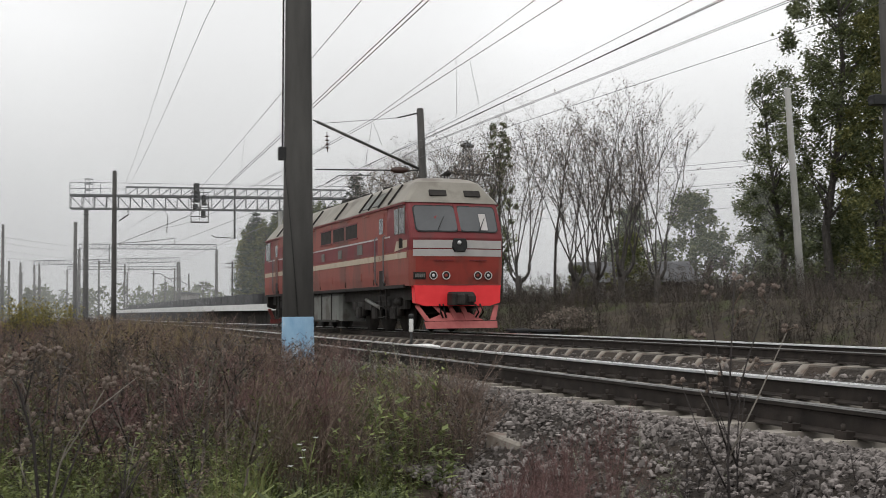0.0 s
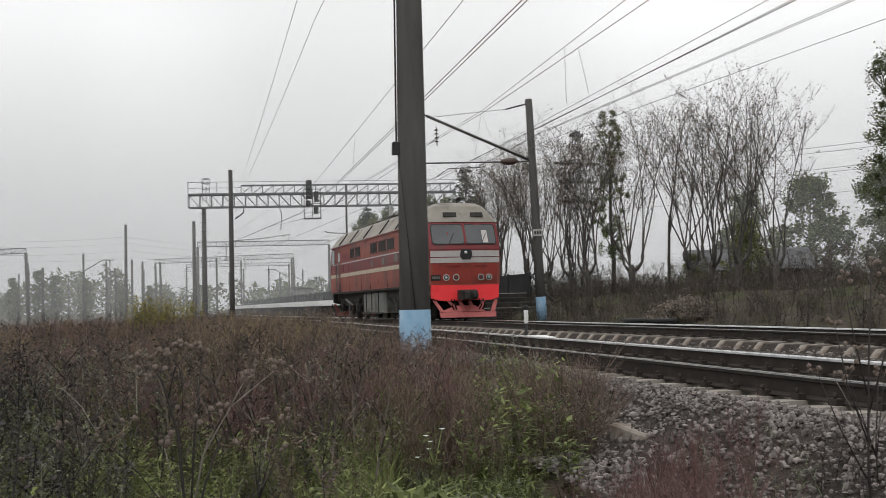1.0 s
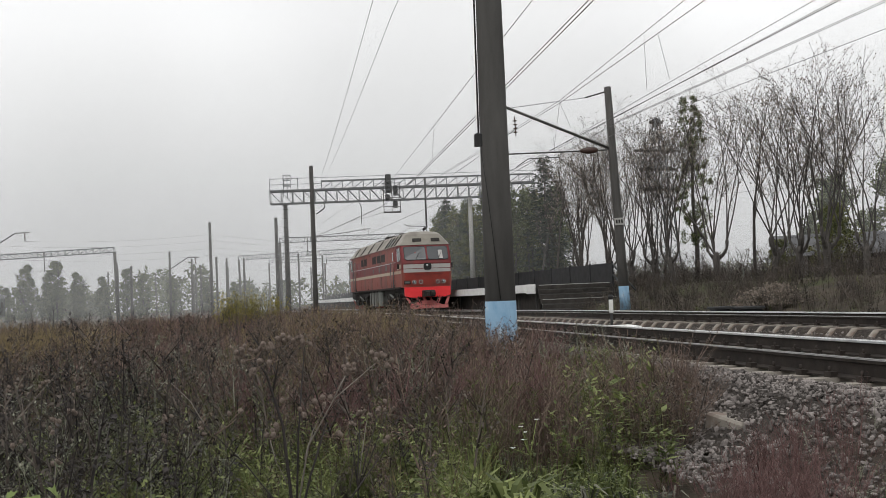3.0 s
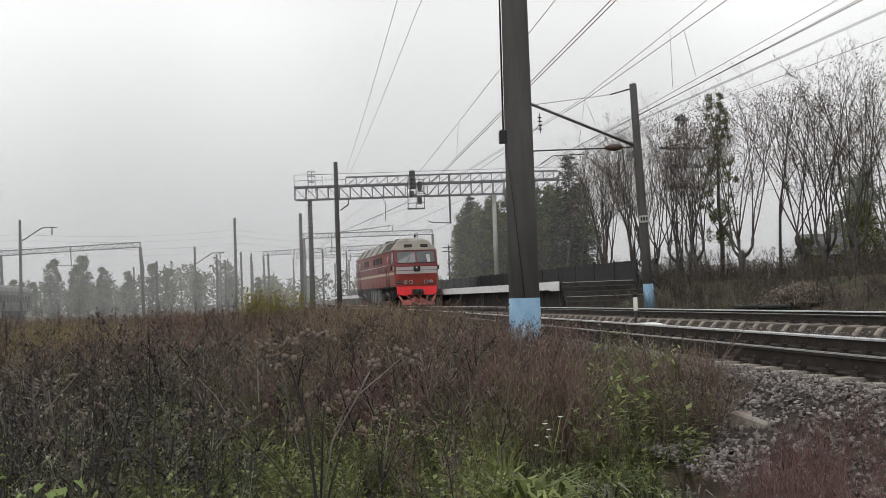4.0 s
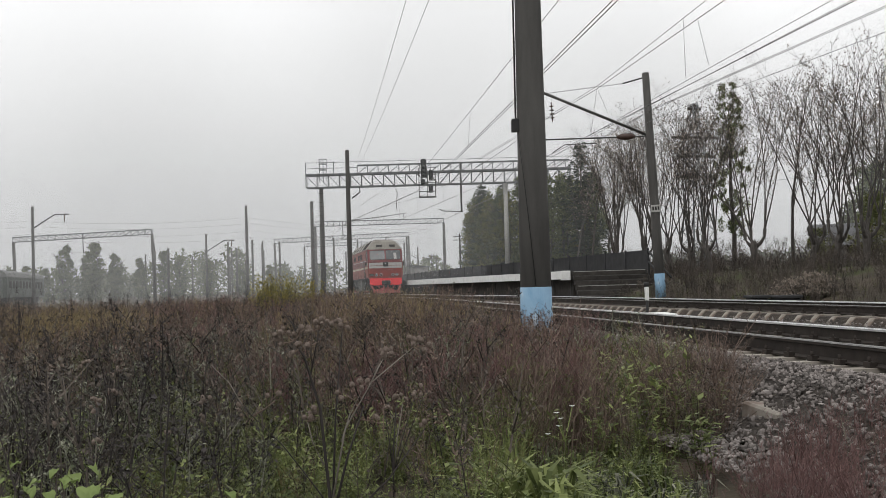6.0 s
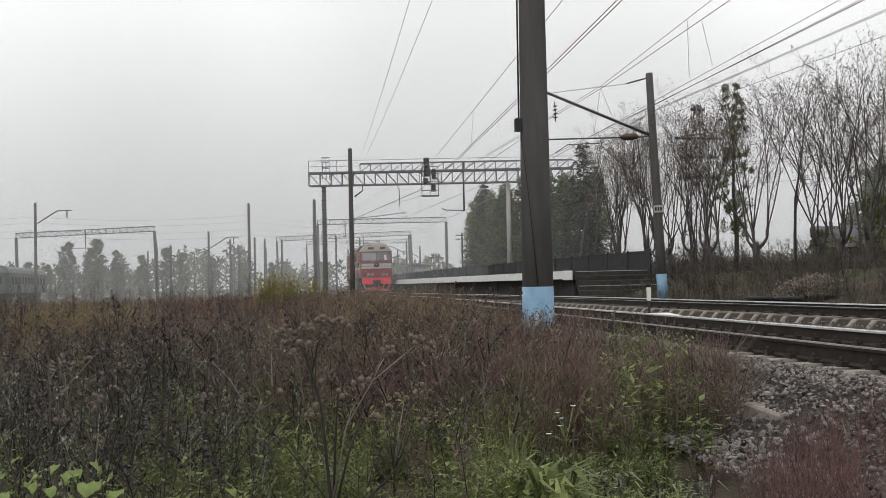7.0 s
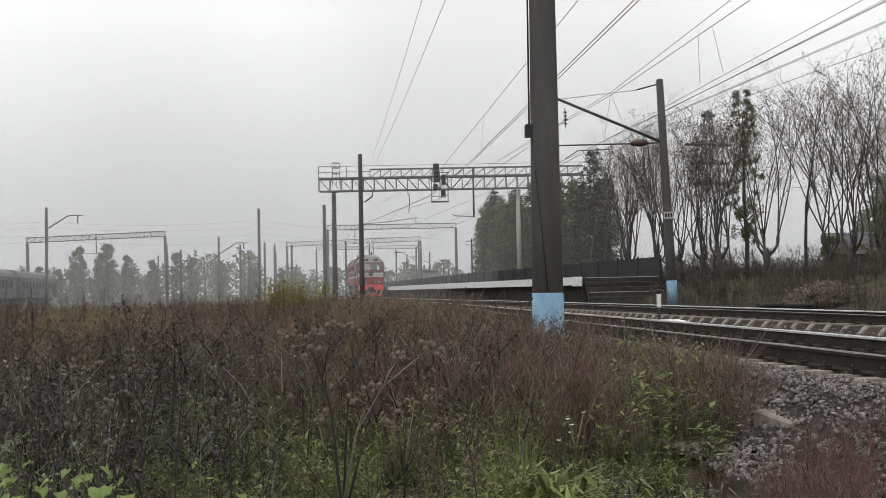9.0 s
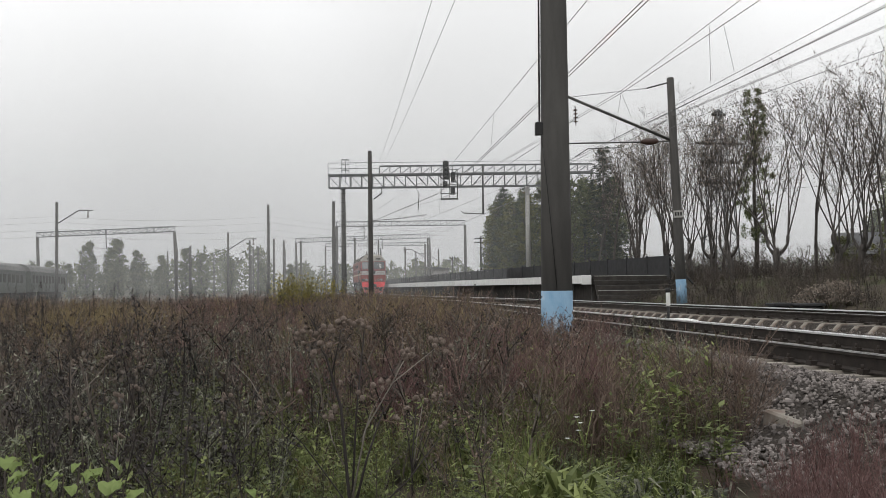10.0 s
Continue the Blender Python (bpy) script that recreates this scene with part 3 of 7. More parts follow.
    dp = part("drop_post", Geo().tube([(-5.2, -0.3, z0), (-5.2, -0.3, z0 - 0.5), (-5.9, -0.3, z0 - 1.0)], 0.06, 8), STEEL_DARK, t)
    part("suspension", Geo().tube([(-2.3, -0.3, z0), (-2.0, -0.3, z0 - 0.6), (-2.1, -0.3, z0 - 2.0)], 0.03, 6), STEEL_DARK, t)


def build_portal(name, y, x0, x1, z, hb, label, drops=(), tilt=0.0, extra=0.0):
    """A plain overhead line portal: two poles and a lattice beam."""
    t = thing(name, pose((x0 + x1) / 2, y, 0, 0, tilt, 0), label, "portal", "overhead line portals")
    w = (x1 - x0) / 2
    lattice_beam(t, -w - extra, w + extra, z, z + hb, 0.5, 0.9, 0.045)
    for xx in (-w, w):
        part("leg", Geo().tube([(xx, 0, -1.2), (xx, 0, z)], [0.25, 0.2], 10), CONCRETE, t)
    for dx in drops:
        part("drop_post", Geo().tube([(dx, 0, z + hb), (dx, 0, z - 2.0)], 0.06, 6), STEEL_DARK, t)
        part("drop_arm", Geo().tube([(dx, 0, z - 1.9), (dx - 2.2, 0, z - 1.75)], 0.03, 6), STEEL_DARK, t)


def build_far_pole(x, y, top, arm=0, r=0.2):
    t, z = build_pole("overhead_line_pole", x, y, top, r, r * 0.75, "grey concrete overhead line pole out in the yard", group="far overhead line poles")
    if arm:
        part("bracket_arm", Geo().tube([(0, 0, top - 2.6 - z), (arm * 2.6, 0, top - 1.0 - z), (arm * 4.3, 0, top - 1.0 - z)], 0.07, 6), STEEL_DARK, t)
        part("insulator", Geo().tube([(arm * 3.7, 0, top - 1.0 - z), (arm * 3.7, 0, top - 1.9 - z)], 0.07, 6), PORCELAIN, t)
    return t


# ---- the locomotive: front at local y = 0, rear towards +y, rail head at z = 0 ----
LOCO_LEN = 20.4


def outline(hw, yf, bulge, r=0.16):
    """Plan outline of the body at one height: blunt pointed ends and rounded corners."""
    half = []
    for k in range(5):
        u = hw - r
        half.append((u * k / 4, yf - bulge * (1 - (k / 4) ** 1.5)))
    for k in range(1, 5):
        a = math.pi / 2 * k / 4
        half.append((hw - r + r * math.sin(a), yf + r * (1 - math.cos(a))))
    front = [(-x, y) for x, y in reversed(half[1:])] + half
    rear = [(-x, LOCO_LEN - y) for x, y in front]
    return front + rear


def body_half(z):
    return float(np.interp(z, [1.42, 1.6, 3.9, 3.95], [1.50, 1.53, 1.53, 1.50]))


def front_y(x, z):
    """Front surface of the cab at a lateral place and height."""
    yf = float(np.interp(z, [1.42, 2.95, 3.95, 4.45, 4.68], [0.10, 0.0, 0.42, 1.05, 1.5]))
    bulge = float(np.interp(z, [1.42, 2.95, 3.95, 4.45], [0.10, 0.16, 0.10, 0.05]))
    u = min(1.0, abs(x) / (body_half(min(z, 3.9)) - 0.16))
    return yf - bulge * (1 - u ** 1.5)


def band(z0, z1, steps=3):
    zs = np.linspace(z0, z1, steps)
    rings = []
    for z in zs:
        yf = float(np.interp(z, [1.42, 2.95, 3.95], [0.10, 0.0, 0.42]))
        bulge = float(np.interp(z, [1.42, 2.95, 3.95], [0.10, 0.16, 0.10]))
        rings.append([(x, y, z) for x, y in outline(body_half(z), yf, bulge)])
    return Geo().loft(rings)


def front_plate(x0, x1, z0, z1, out, n=6, th=0.02):
    """A plate that follows the front surface."""
    rings = []
    for k in range(n + 1):
        x = x0 + (x1 - x0) * k / n
        ya, yb = front_y(x, z0), front_y(x, z1)
        rings.append([(x, ya - out, z0), (x, yb - out, z1), (x, yb - out + th, z1), (x, ya - out + th, z0)])
    return Geo().loft(rings)


def round_front_plate(x0, x1, z0, z1, r, out, th=0.03):
    """A pane with round corners that follows the front surface."""
    rim = []
    for cx, cz, a0 in ((x1 - r, z0 + r, -90), (x1 - r, z1 - r, 0), (x0 + r, z1 - r, 90), (x0 + r, z0 + r, 180)):
        for k in range(5):
            a = radians(a0 + 22.5 * k)
            rim.append((cx + r * math.cos(a), cz + r * math.sin(a)))
    return Geo().loft([[(x, front_y(x, z) - out + th, z) for x, z in rim], [(x, front_y(x, z) - out, z) for x, z in rim]])


def side_plate(sx, y0, y1, z0, z1, out=0.012, th=0.03):
    x = 1.53 * sx
    return Geo().box(min(x + out * sx, x - th * sx), y0, z0, max(x + out * sx, x - th * sx), y1, z1)


def wheel_mesh_parts(parent, m):
    w = thing_part("wheelset", parent, m)
    for sx in (-1, 1):
        x = sx * 0.79
        part("wheel", Geo().tube([(x - sx * 0.09, 0, 0), (x - sx * 0.062, 0, 0), (x - sx * 0.058, 0, 0), (x + sx * 0.07, 0, 0)], [0.64, 0.64, 0.61, 0.605], 28), UNDER, w)
    part("axle", Geo().tube([(-1.1, 0, 0), (1.1, 0, 0)], 0.1, 12), UNDER, w)
    return w


def thing_part(name, parent, m):
    ob = new(name)
    ob.parent = parent
    ob.matrix_basis = m
    return ob


WHEELS = []


def build_loco():
    t = thing("locomotive", Matrix(), "faded red diesel locomotive with cream stripe and beige roof", "locomotive")
    part("lower_body", band(1.42, 2.48, 4), LOCO_RED, t, "faded orange-red lower body side")
    part("upper_body", band(2.484, 3.95, 5), LOCO_CRIMSON, t, "crimson upper body side")
    # roof: sloping beige panels on both sides and a flat dark ridge
    rings = []
    for z, hw, yf, b in ((3.954, 1.54, 0.40, 0.12), (4.0, 1.535, 0.42, 0.11), (4.62, 1.05, 0.72, 0.06), (4.77, 0.86, 1.05, 0.03), (4.82, 0.4, 1.3, 0.0)):
        rings.append([(x, y, z) for x, y in outline(hw, yf, b, min(0.16, hw * 0.5))])
    roof = part("roof", Geo().loft(rings), LOCO_ROOF, t, "beige roof stained by soot")
    for y in (1.9, 2.95, 4.0, 5.0, 8.0, 11.4, 14.6, 17.4):
        for sx in (-1, 1):
            part("roof_seam", Geo().slab((sx * 1.55, y, 4.0), (sx * 1.55, y + 0.08, 4.0), (sx * 1.065, y + 0.08, 4.635), (sx * 1.065, y, 4.635), 0.05), UNDER, roof)
    for y0, y1 in ((2.98, 4.0), (4.08, 5.0)):
        for sx in (-1, 1):
            a = [(sx * 1.49, y0 + 0.1, 4.07), (sx * 1.49, y1 - 0.05, 4.07), (sx * 1.13, y1 - 0.05, 4.535), (sx * 1.13, y0 + 0.1, 4.535)]
            part("roof_grille", Geo().slab(*(a if sx > 0 else a[::-1]), 0.03).slab(*[(p[0] + sx * 0.012, p[1], p[2] + 0.012) for p in (a if sx > 0 else a[::-1])], 0.02), TANK, roof)
    part("roof_ridge", Geo().bevel_box(-0.55, 4.2, 4.70, 0.55, 16.5, 4.90, 0.08), UNDER, roof, "dark soot-covered roof fans and hatches")
    for y in (5.5, 8.0, 13.0):
        part("roof_fan", Geo().tube([(0, y, 4.88), (0, y, 4.98)], [0.55, 0.5], 20), UNDER, roof)
    part("exhaust", Geo().bevel_box(-0.35, 10.2, 4.85, 0.35, 11.4, 5.1, 0.05), UNDER, roof)
    part("horn", Geo().tube([(0.25, 1.7, 4.75), (0.25, 1.7, 5.05)], 0.03, 8).tube([(0.25, 1.35, 5.0), (0.25, 1.9, 5.0)], [0.09, 0.04], 10), UNDER, roof)
    part("antenna", Geo().tube([(0.55, 2.2, 4.6), (0.55, 2.2, 5.25)], 0.02, 6).tube([(0.55, 1.9, 5.1), (0.55, 2.5, 5.1)], 0.015, 6), UNDER, roof)
    for x0, x1 in ((-0.75, -0.20), (0.40, 0.92)):
        g = Geo()
        part("roof_light", g.slab(*[(x, float(np.interp(z, [4.0, 4.62], [0.42, 0.72])) - 0.11, z + 0.02) for x, z in ((x0, 4.16), (x1, 4.16), (x1, 4.34), (x0, 4.34))], 0.05), UNDER, roof, "dark vent in the roof front")

    # stripes
    part("front_stripe", front_plate(-1.44, 1.44, 2.30, 2.505, 0.012), LOCO_WHITE, t, "off-white stripe across the front")
    part("front_stripe", front_plate(-1.44, -0.22, 2.54, 2.78, 0.012, 4), LOCO_WHITE, t)
    part("front_stripe", front_plate(0.22, 1.44, 2.54, 2.78, 0.012, 4), LOCO_WHITE, t)
    part("front_panel", front_plate(-1.36, 1.36, 1.46, 2.28, 0.008), LOCO_FRONT, t, "orange-red lower front panel")
    part("front_rear_stripe", Geo().box(-1.3, LOCO_LEN - 0.02, 2.3, 1.3, LOCO_LEN + 0.2, 2.5), LOCO_WHITE, t)
    for sx in (-1, 1):
        part("side_stripe", side_plate(sx, 0.35, LOCO_LEN - 0.35, 2.26, 2.44), LOCO_CREAM, t, "cream stripe along the body side")
        part("thin_stripe", side_plate(sx, 1.9, LOCO_LEN - 1.0, 2.96, 3.01, 0.008), LOCO_WHITE, t)
        part("flag_stripe", Geo().slab(*[(sx * 1.545, y, z) for y, z in (((0.3, 2.58), (1.45, 2.50), (1.25, 2.80), (0.3, 2.80)) if sx > 0 else ((0.3, 2.80), (1.25, 2.80), (1.45, 2.50), (0.3, 2.58)))], 0.03), LOCO_CREAM, t, "cream patch behind the cab corner")
        # upper red panel around the engine room
        part("body_panel", side_plate(sx, 2.2, LOCO_LEN - 1.9, 3.02, 3.90, 0.004), LOCO_RED, t)
        # engine room windows
        for y0, y1 in ((5.4, 6.75), (7.0, 8.4), (8.7, 10.1), (12.4, 13.5), (13.8, 14.8)):
            part("engine_room_window", side_plate(sx, y0, y1, 3.18, 3.66, 0.010, 0.05), UNDER, t, "dark open engine room window")
            for zz in (3.14, 3.66):
                part("window_frame", side_plate(sx, y0 - 0.05, y1 + 0.05, zz, zz + 0.05, 0.03), LOCO_CRIMSON, t)
        for y0, y1, z0, z1 in ((4.8, 5.35, 2.58, 2.92), (7.3, 7.75, 2.56, 2.86), (9.6, 10.0, 2.56, 2.84)):
            part("side_plate", side_plate(sx, y0, y1, z0, z1, 0.02), TANK, t, "grey round-cornered plate")
        for y0 in (3.2, 4.9, 8.5, 13.4):
            part("hatch", side_plate(sx, y0, y0 + 0.38, 1.68, 1.92, 0.015), LOCO_RED, t)
        for y0, y1 in ((15.2, 16.4), (16.55, 17.2)):
            for z0, z1 in ((2.55, 2.92), (3.06, 3.5)):
                part("side_grille", side_plate(sx, y0, y1, z0, z1, 0.014), LOCO_CRIMSON, t)
        # cab doors with handrails and steps, at both ends
        for yc in (2.75, LOCO_LEN - 2.75):
            d = part("cab_door", side_plate(sx, yc - 0.33, yc + 0.33, 1.6, 3.75, 0.012), LOCO_RED, t, "narrow red cab door")
            part("door_window", side_plate(sx, yc - 0.2, yc + 0.2, 3.12, 3.62, 0.02), WINDSCREEN, d, "small door window")
            for o in (-0.42, 0.42):
                part("handrail", Geo().tube([(sx * 1.55, yc + o, 3.05), (sx * 1.62, yc + o, 3.0), (sx * 1.62, yc + o, 1.6), (sx * 1.55, yc + o, 1.5)], 0.022, 6), STEEL_GREY, d)
            part("step_recess", side_plate(sx, yc - 0.22, yc + 0.22, 1.46, 1.95, 0.014), UNDER, d)
            g = Geo()
            for zz in (0.45, 0.8, 1.15):
                g.box(sx * 1.35, yc - 0.28, zz, sx * 1.56, yc + 0.28, zz + 0.03)
            for o in (-0.28, 0.28):
                g.box(sx * 1.46, yc + o - 0.02, 0.42, sx * 1.50, yc + o + 0.02, 1.45)
            part("steps", g, UNDER, t)
        # cab side windows and mirrors at both ends
        for y0, y1 in ((0.52, 0.98), (1.04, 1.45), (LOCO_LEN - 1.45, LOCO_LEN - 0.6)):
            w = part("cab_side_window", side_plate(sx, y0, y1, 3.02, 3.80, 0.014), WINDSCREEN, t, "cab side window")
            part("window_frame", Geo().box(*sorted((sx * 1.53, sx * 1.556))[:1], y0 - 0.04, 2.98, sorted((sx * 1.53, sx * 1.556))[1], y0, 3.84), TANK, w)
        for y0 in (3.6, 7.0 - 0.12, 10.3, 12.2, 15.0, 17.35):
            part("body_seam", side_plate(sx, y0, y0 + 0.025, 1.5, 2.25, 0.006), UNDER, t)
        for y0 in (4.0, 6.2, 11.0, 13.2):
            part("grab_iron", Geo().tube([(sx * 1.53, y0, 3.8), (sx * 1.58, y0, 3.8), (sx * 1.58, y0 + 0.5, 3.8), (sx * 1.53, y0 + 0.5, 3.8)], 0.014, 5), LOCO_RED, t)
        part("mirror", Geo().bevel_box(min(sx * 1.6, sx * 1.72), 0.5, 2.55, max(sx * 1.6, sx * 1.72), 0.55, 2.85, 0.02), UNDER, t)
        part("rain_gutter", side_plate(sx, 0.5, LOCO_LEN - 0.5, 3.90, 3.96, 0.04), LOCO_CRIMSON, t)
        part("sole_bar", side_plate(sx, 0.6, LOCO_LEN - 0.6, 1.36, 1.46, 0.02, 0.15), UNDER, t)
    # windscreens
    for x0, x1 in ((-1.32, -0.045), (0.045, 1.32)):
        part("windscreen_seal", round_front_plate(x0 - 0.035, x1 + 0.035, 3.03, 3.87, 0.14, 0.010), BLACK, t, "black rubber seal")
        w = part("windscreen", round_front_plate(x0, x1, 3.065, 3.835, 0.12, 0.022), WINDSCREEN, t, "wide windscreen pane reflecting the sky")
        xm = (x0 + x1) / 2
        part("wiper", Geo().tube([(xm, front_y(xm, 3.08) - 0.04, 3.08), (xm + 0.25, front_y(xm + 0.25, 3.5) - 0.04, 3.5)], 0.012, 5), BLACK, w)
    part("sun_blind", front_plate(0.74, 0.98, 3.10, 3.62, 0.034, 3, 0.008), LOCO_WHITE, t, "white paper behind the windscreen")
    part("screen_pillar", front_plate(-0.05, 0.05, 3.05, 3.9, 0.03, 2, 0.05), LOCO_CRIMSON, t)
    g = Geo()
    rim = [(-0.20, 2.84), (-0.25, 2.72), (-0.25, 2.56), (-0.17, 2.43), (0.17, 2.43), (0.25, 2.56), (0.25, 2.72), (0.20, 2.84)]
    g.loft([[(x, front_y(x, 2.7) + 0.01, z) for x, z in rim], [(x * 0.9, front_y(0, 2.7) - 0.05, 2.64 + (z - 2.64) * 0.9) for x, z in rim]])
    em = part("emblem", g, BLACK, t, "round dark emblem boss")
    # A pale disc fixed on the boss draws its glint.
    part("emblem_shine", Geo().tube([(-0.03, front_y(0, 2.7) - 0.075, 2.70), (-0.03, front_y(0, 2.7) - 0.045, 2.70)], [0.05, 0.075], 12), LAMP_GLASS, em)
    for x in (-0.82, -0.42, 0.62, 0.98):
        y = front_y(x, 1.72)
        hl = part("headlight", Geo().tube([(x, y - 0.05, 1.72), (x, y + 0.05, 1.72)], 0.13, 18), UNDER, t, "round headlight with pale ring")
        ring = Geo()
        ring.loft([[(x + r * math.cos(a), y - o, 1.72 + r * math.sin(a)) for a in (2 * math.pi * k / 20 for k in range(20))] for r, o in ((0.13, 0.04), (0.127, 0.07), (0.105, 0.07), (0.10, 0.045))], True, False)
        part("ring", ring, LOCO_WHITE, hl)
        part("lens", Geo().tube([(x, y - 0.062, 1.72), (x, y - 0.04, 1.72)], [0.035, 0.065], 14), LAMP_GLASS if x in (-0.82, 0.98) else LOCO_FRONT, hl)
    npl = part("number_panel", front_plate(-1.42, -1.04, 1.60, 1.82, 0.016, 3), UNDER, t, "dark number panel")
    g = Geo()
    for k in range(5):
        g.box(-1.38 + 0.065 * k, front_y(-1.2, 1.7) - 0.06, 1.66, -1.34 + 0.065 * k, front_y(-1.2, 1.7) - 0.02, 1.77)
    part("number_marks", g, TANK, npl)
    for x in (-0.5, 0.62):
        part("front_handrail", front_plate(x - 0.3, x + 0.3, 2.16, 2.19, 0.04, 2, 0.02), LOCO_CRIMSON, t)
    # buffer beam, coupler and plough, at both ends
    for end in (0, 1):
        m = Matrix() if not end else Matrix.Translation((0, LOCO_LEN, 0)) @ Matrix.Rotation(math.pi, 4, "Z")
        e = thing_part("buffer_end", t, m)
        part("buffer_beam", Geo().prism([(-1.42, 1.42), (1.42, 1.42), (1.40, 1.36), (1.38, 0.90), (1.05, 0.80), (-1.05, 0.80), (-1.38, 0.90), (-1.40, 1.36)], "y", 0.02, 0.30), UNDER if end else SIGNAL_RED, e, "grimy dark buffer beam" if end else "bright red buffer beam")
        g = Geo()
        g.bevel_box(-0.36, -0.45, 0.82, 0.36, 0.2, 1.22, 0.06)
        g.bevel_box(-0.24, -0.62, 0.86, -0.02, -0.3, 1.16, 0.05)
        g.bevel_box(0.10, -0.58, 0.92, 0.34, -0.3, 1.14, 0.05)
        part("coupler", g, UNDER, e, "black automatic coupler")
        # plough: a raked frame with openings
        def rake(z):
            return float(np.interp(z, [0.13, 0.35, 0.8], [-0.28, -0.18, 0.12]))
        pl = part("plough", Geo().loft([[(-1.15, rake(0.13), 0.13), (1.15, rake(0.13), 0.13), (1.15, rake(0.13) + 0.05, 0.13), (-1.15, rake(0.13) + 0.05, 0.13)],
                                         [(-1.18, rake(0.34), 0.34), (1.18, rake(0.34), 0.34), (1.18, rake(0.34) + 0.05, 0.34), (-1.18, rake(0.34) + 0.05, 0.34)]]), PLOW_RED, e, "dusty pink-red snow plough")
        for xa, xb in ((-1.30, -1.05), (1.30, 1.05), (-0.75, -0.35), (0.8, 0.45), (-0.25, -0.1), (0.15, 0.25)):
            part("plough_bar", Geo().loft([[(xa - 0.07, rake(0.82), 0.82), (xa + 0.07, rake(0.82), 0.82), (xa + 0.07, rake(0.82) + 0.05, 0.82), (xa - 0.07, rake(0.82) + 0.05, 0.82)],
                                           [(xb - 0.09, rake(0.36), 0.36), (xb + 0.09, rake(0.36), 0.36), (xb + 0.09, rake(0.36) + 0.05, 0.36), (xb - 0.09, rake(0.36) + 0.05, 0.36)]]), PLOW_RED, e)
        part("plough_web", Geo().slab((-1.15, rake(0.36) + 0.02, 0.36), (0.75, rake(0.36) + 0.02, 0.36), (0.35, rake(0.62) + 0.02, 0.60), (-0.45, rake(0.62) + 0.02, 0.60), 0.03), PLOW_RED, e)
        for x in (-0.62, -0.5, 0.55, 0.7):
            part("brake_hose", Geo().tube([(x, 0.0, 0.85), (x * 1.05, -0.18, 0.6), (x * 0.9, -0.12, 0.45)], 0.03, 6), UNDER, e)
    # running gear
    part("underframe", Geo().box(-1.2, 0.6, 1.0, 1.2, LOCO_LEN - 0.6, 1.44), UNDER, t)
    for yc in (4.25, LOCO_LEN - 4.25):
        bg = thing_part("bogie", t, Matrix.Translation((0, yc, 0)))
        for sx in (-1, 1):
            part("bogie_frame", Geo().bevel_box(min(sx * 1.02, sx * 1.22), -2.9, 0.72, max(sx * 1.02, sx * 1.22), 2.9, 1.02, 0.05), UNDER, bg)
            for dy in (-1.85, 0.0, 1.85):
                part("axle_box", Geo().bevel_box(min(sx * 1.05, sx * 1.34), dy - 0.22, 0.42, max(sx * 1.05, sx * 1.34), dy + 0.22, 0.82, 0.06), UNDER, bg)
                for o in (-0.42, 0.42):
                    part("spring", Geo().tube([(sx * 1.18, dy + o, 0.5), (sx * 1.18, dy + o, 1.0)], 0.11, 10), UNDER, bg)
            part("damper", Geo().tube([(sx * 1.36, -0.9, 0.75), (sx * 1.36, 0.7, 1.05)], 0.06, 8), TANK, bg)
            part("brake_cylinder", Geo().tube([(sx * 1.25, -2.6, 0.95), (sx * 1.25, -2.2, 0.95)], 0.13, 12), UNDER, bg)
        for dy in (-1.85, 0.0, 1.85):
            WHEELS.append(wheel_mesh_parts(bg, Matrix.Translation((0, dy, 0.61))))
    part("fuel_tank", Geo().bevel_box(-1.42, 8.0, 0.32, 1.42, 12.4, 1.34, 0.12), TANK, t, "grey stained fuel tank under the body")
    for sx in (-1, 1):
        part("tank_step", Geo().box(min(sx * 1.42, sx * 1.52), 8.1, 0.28, max(sx * 1.42, sx * 1.52), 12.3, 0.36), UNDER, t)
        for y0 in (9.0, 10.4, 11.6):
            part("tank_rib", Geo().box(min(sx * 1.42, sx * 1.45), y0, 0.36, max(sx * 1.42, sx * 1.45), y0 + 0.08, 1.32), UNDER, t)
    return t


LOCO = build_loco()


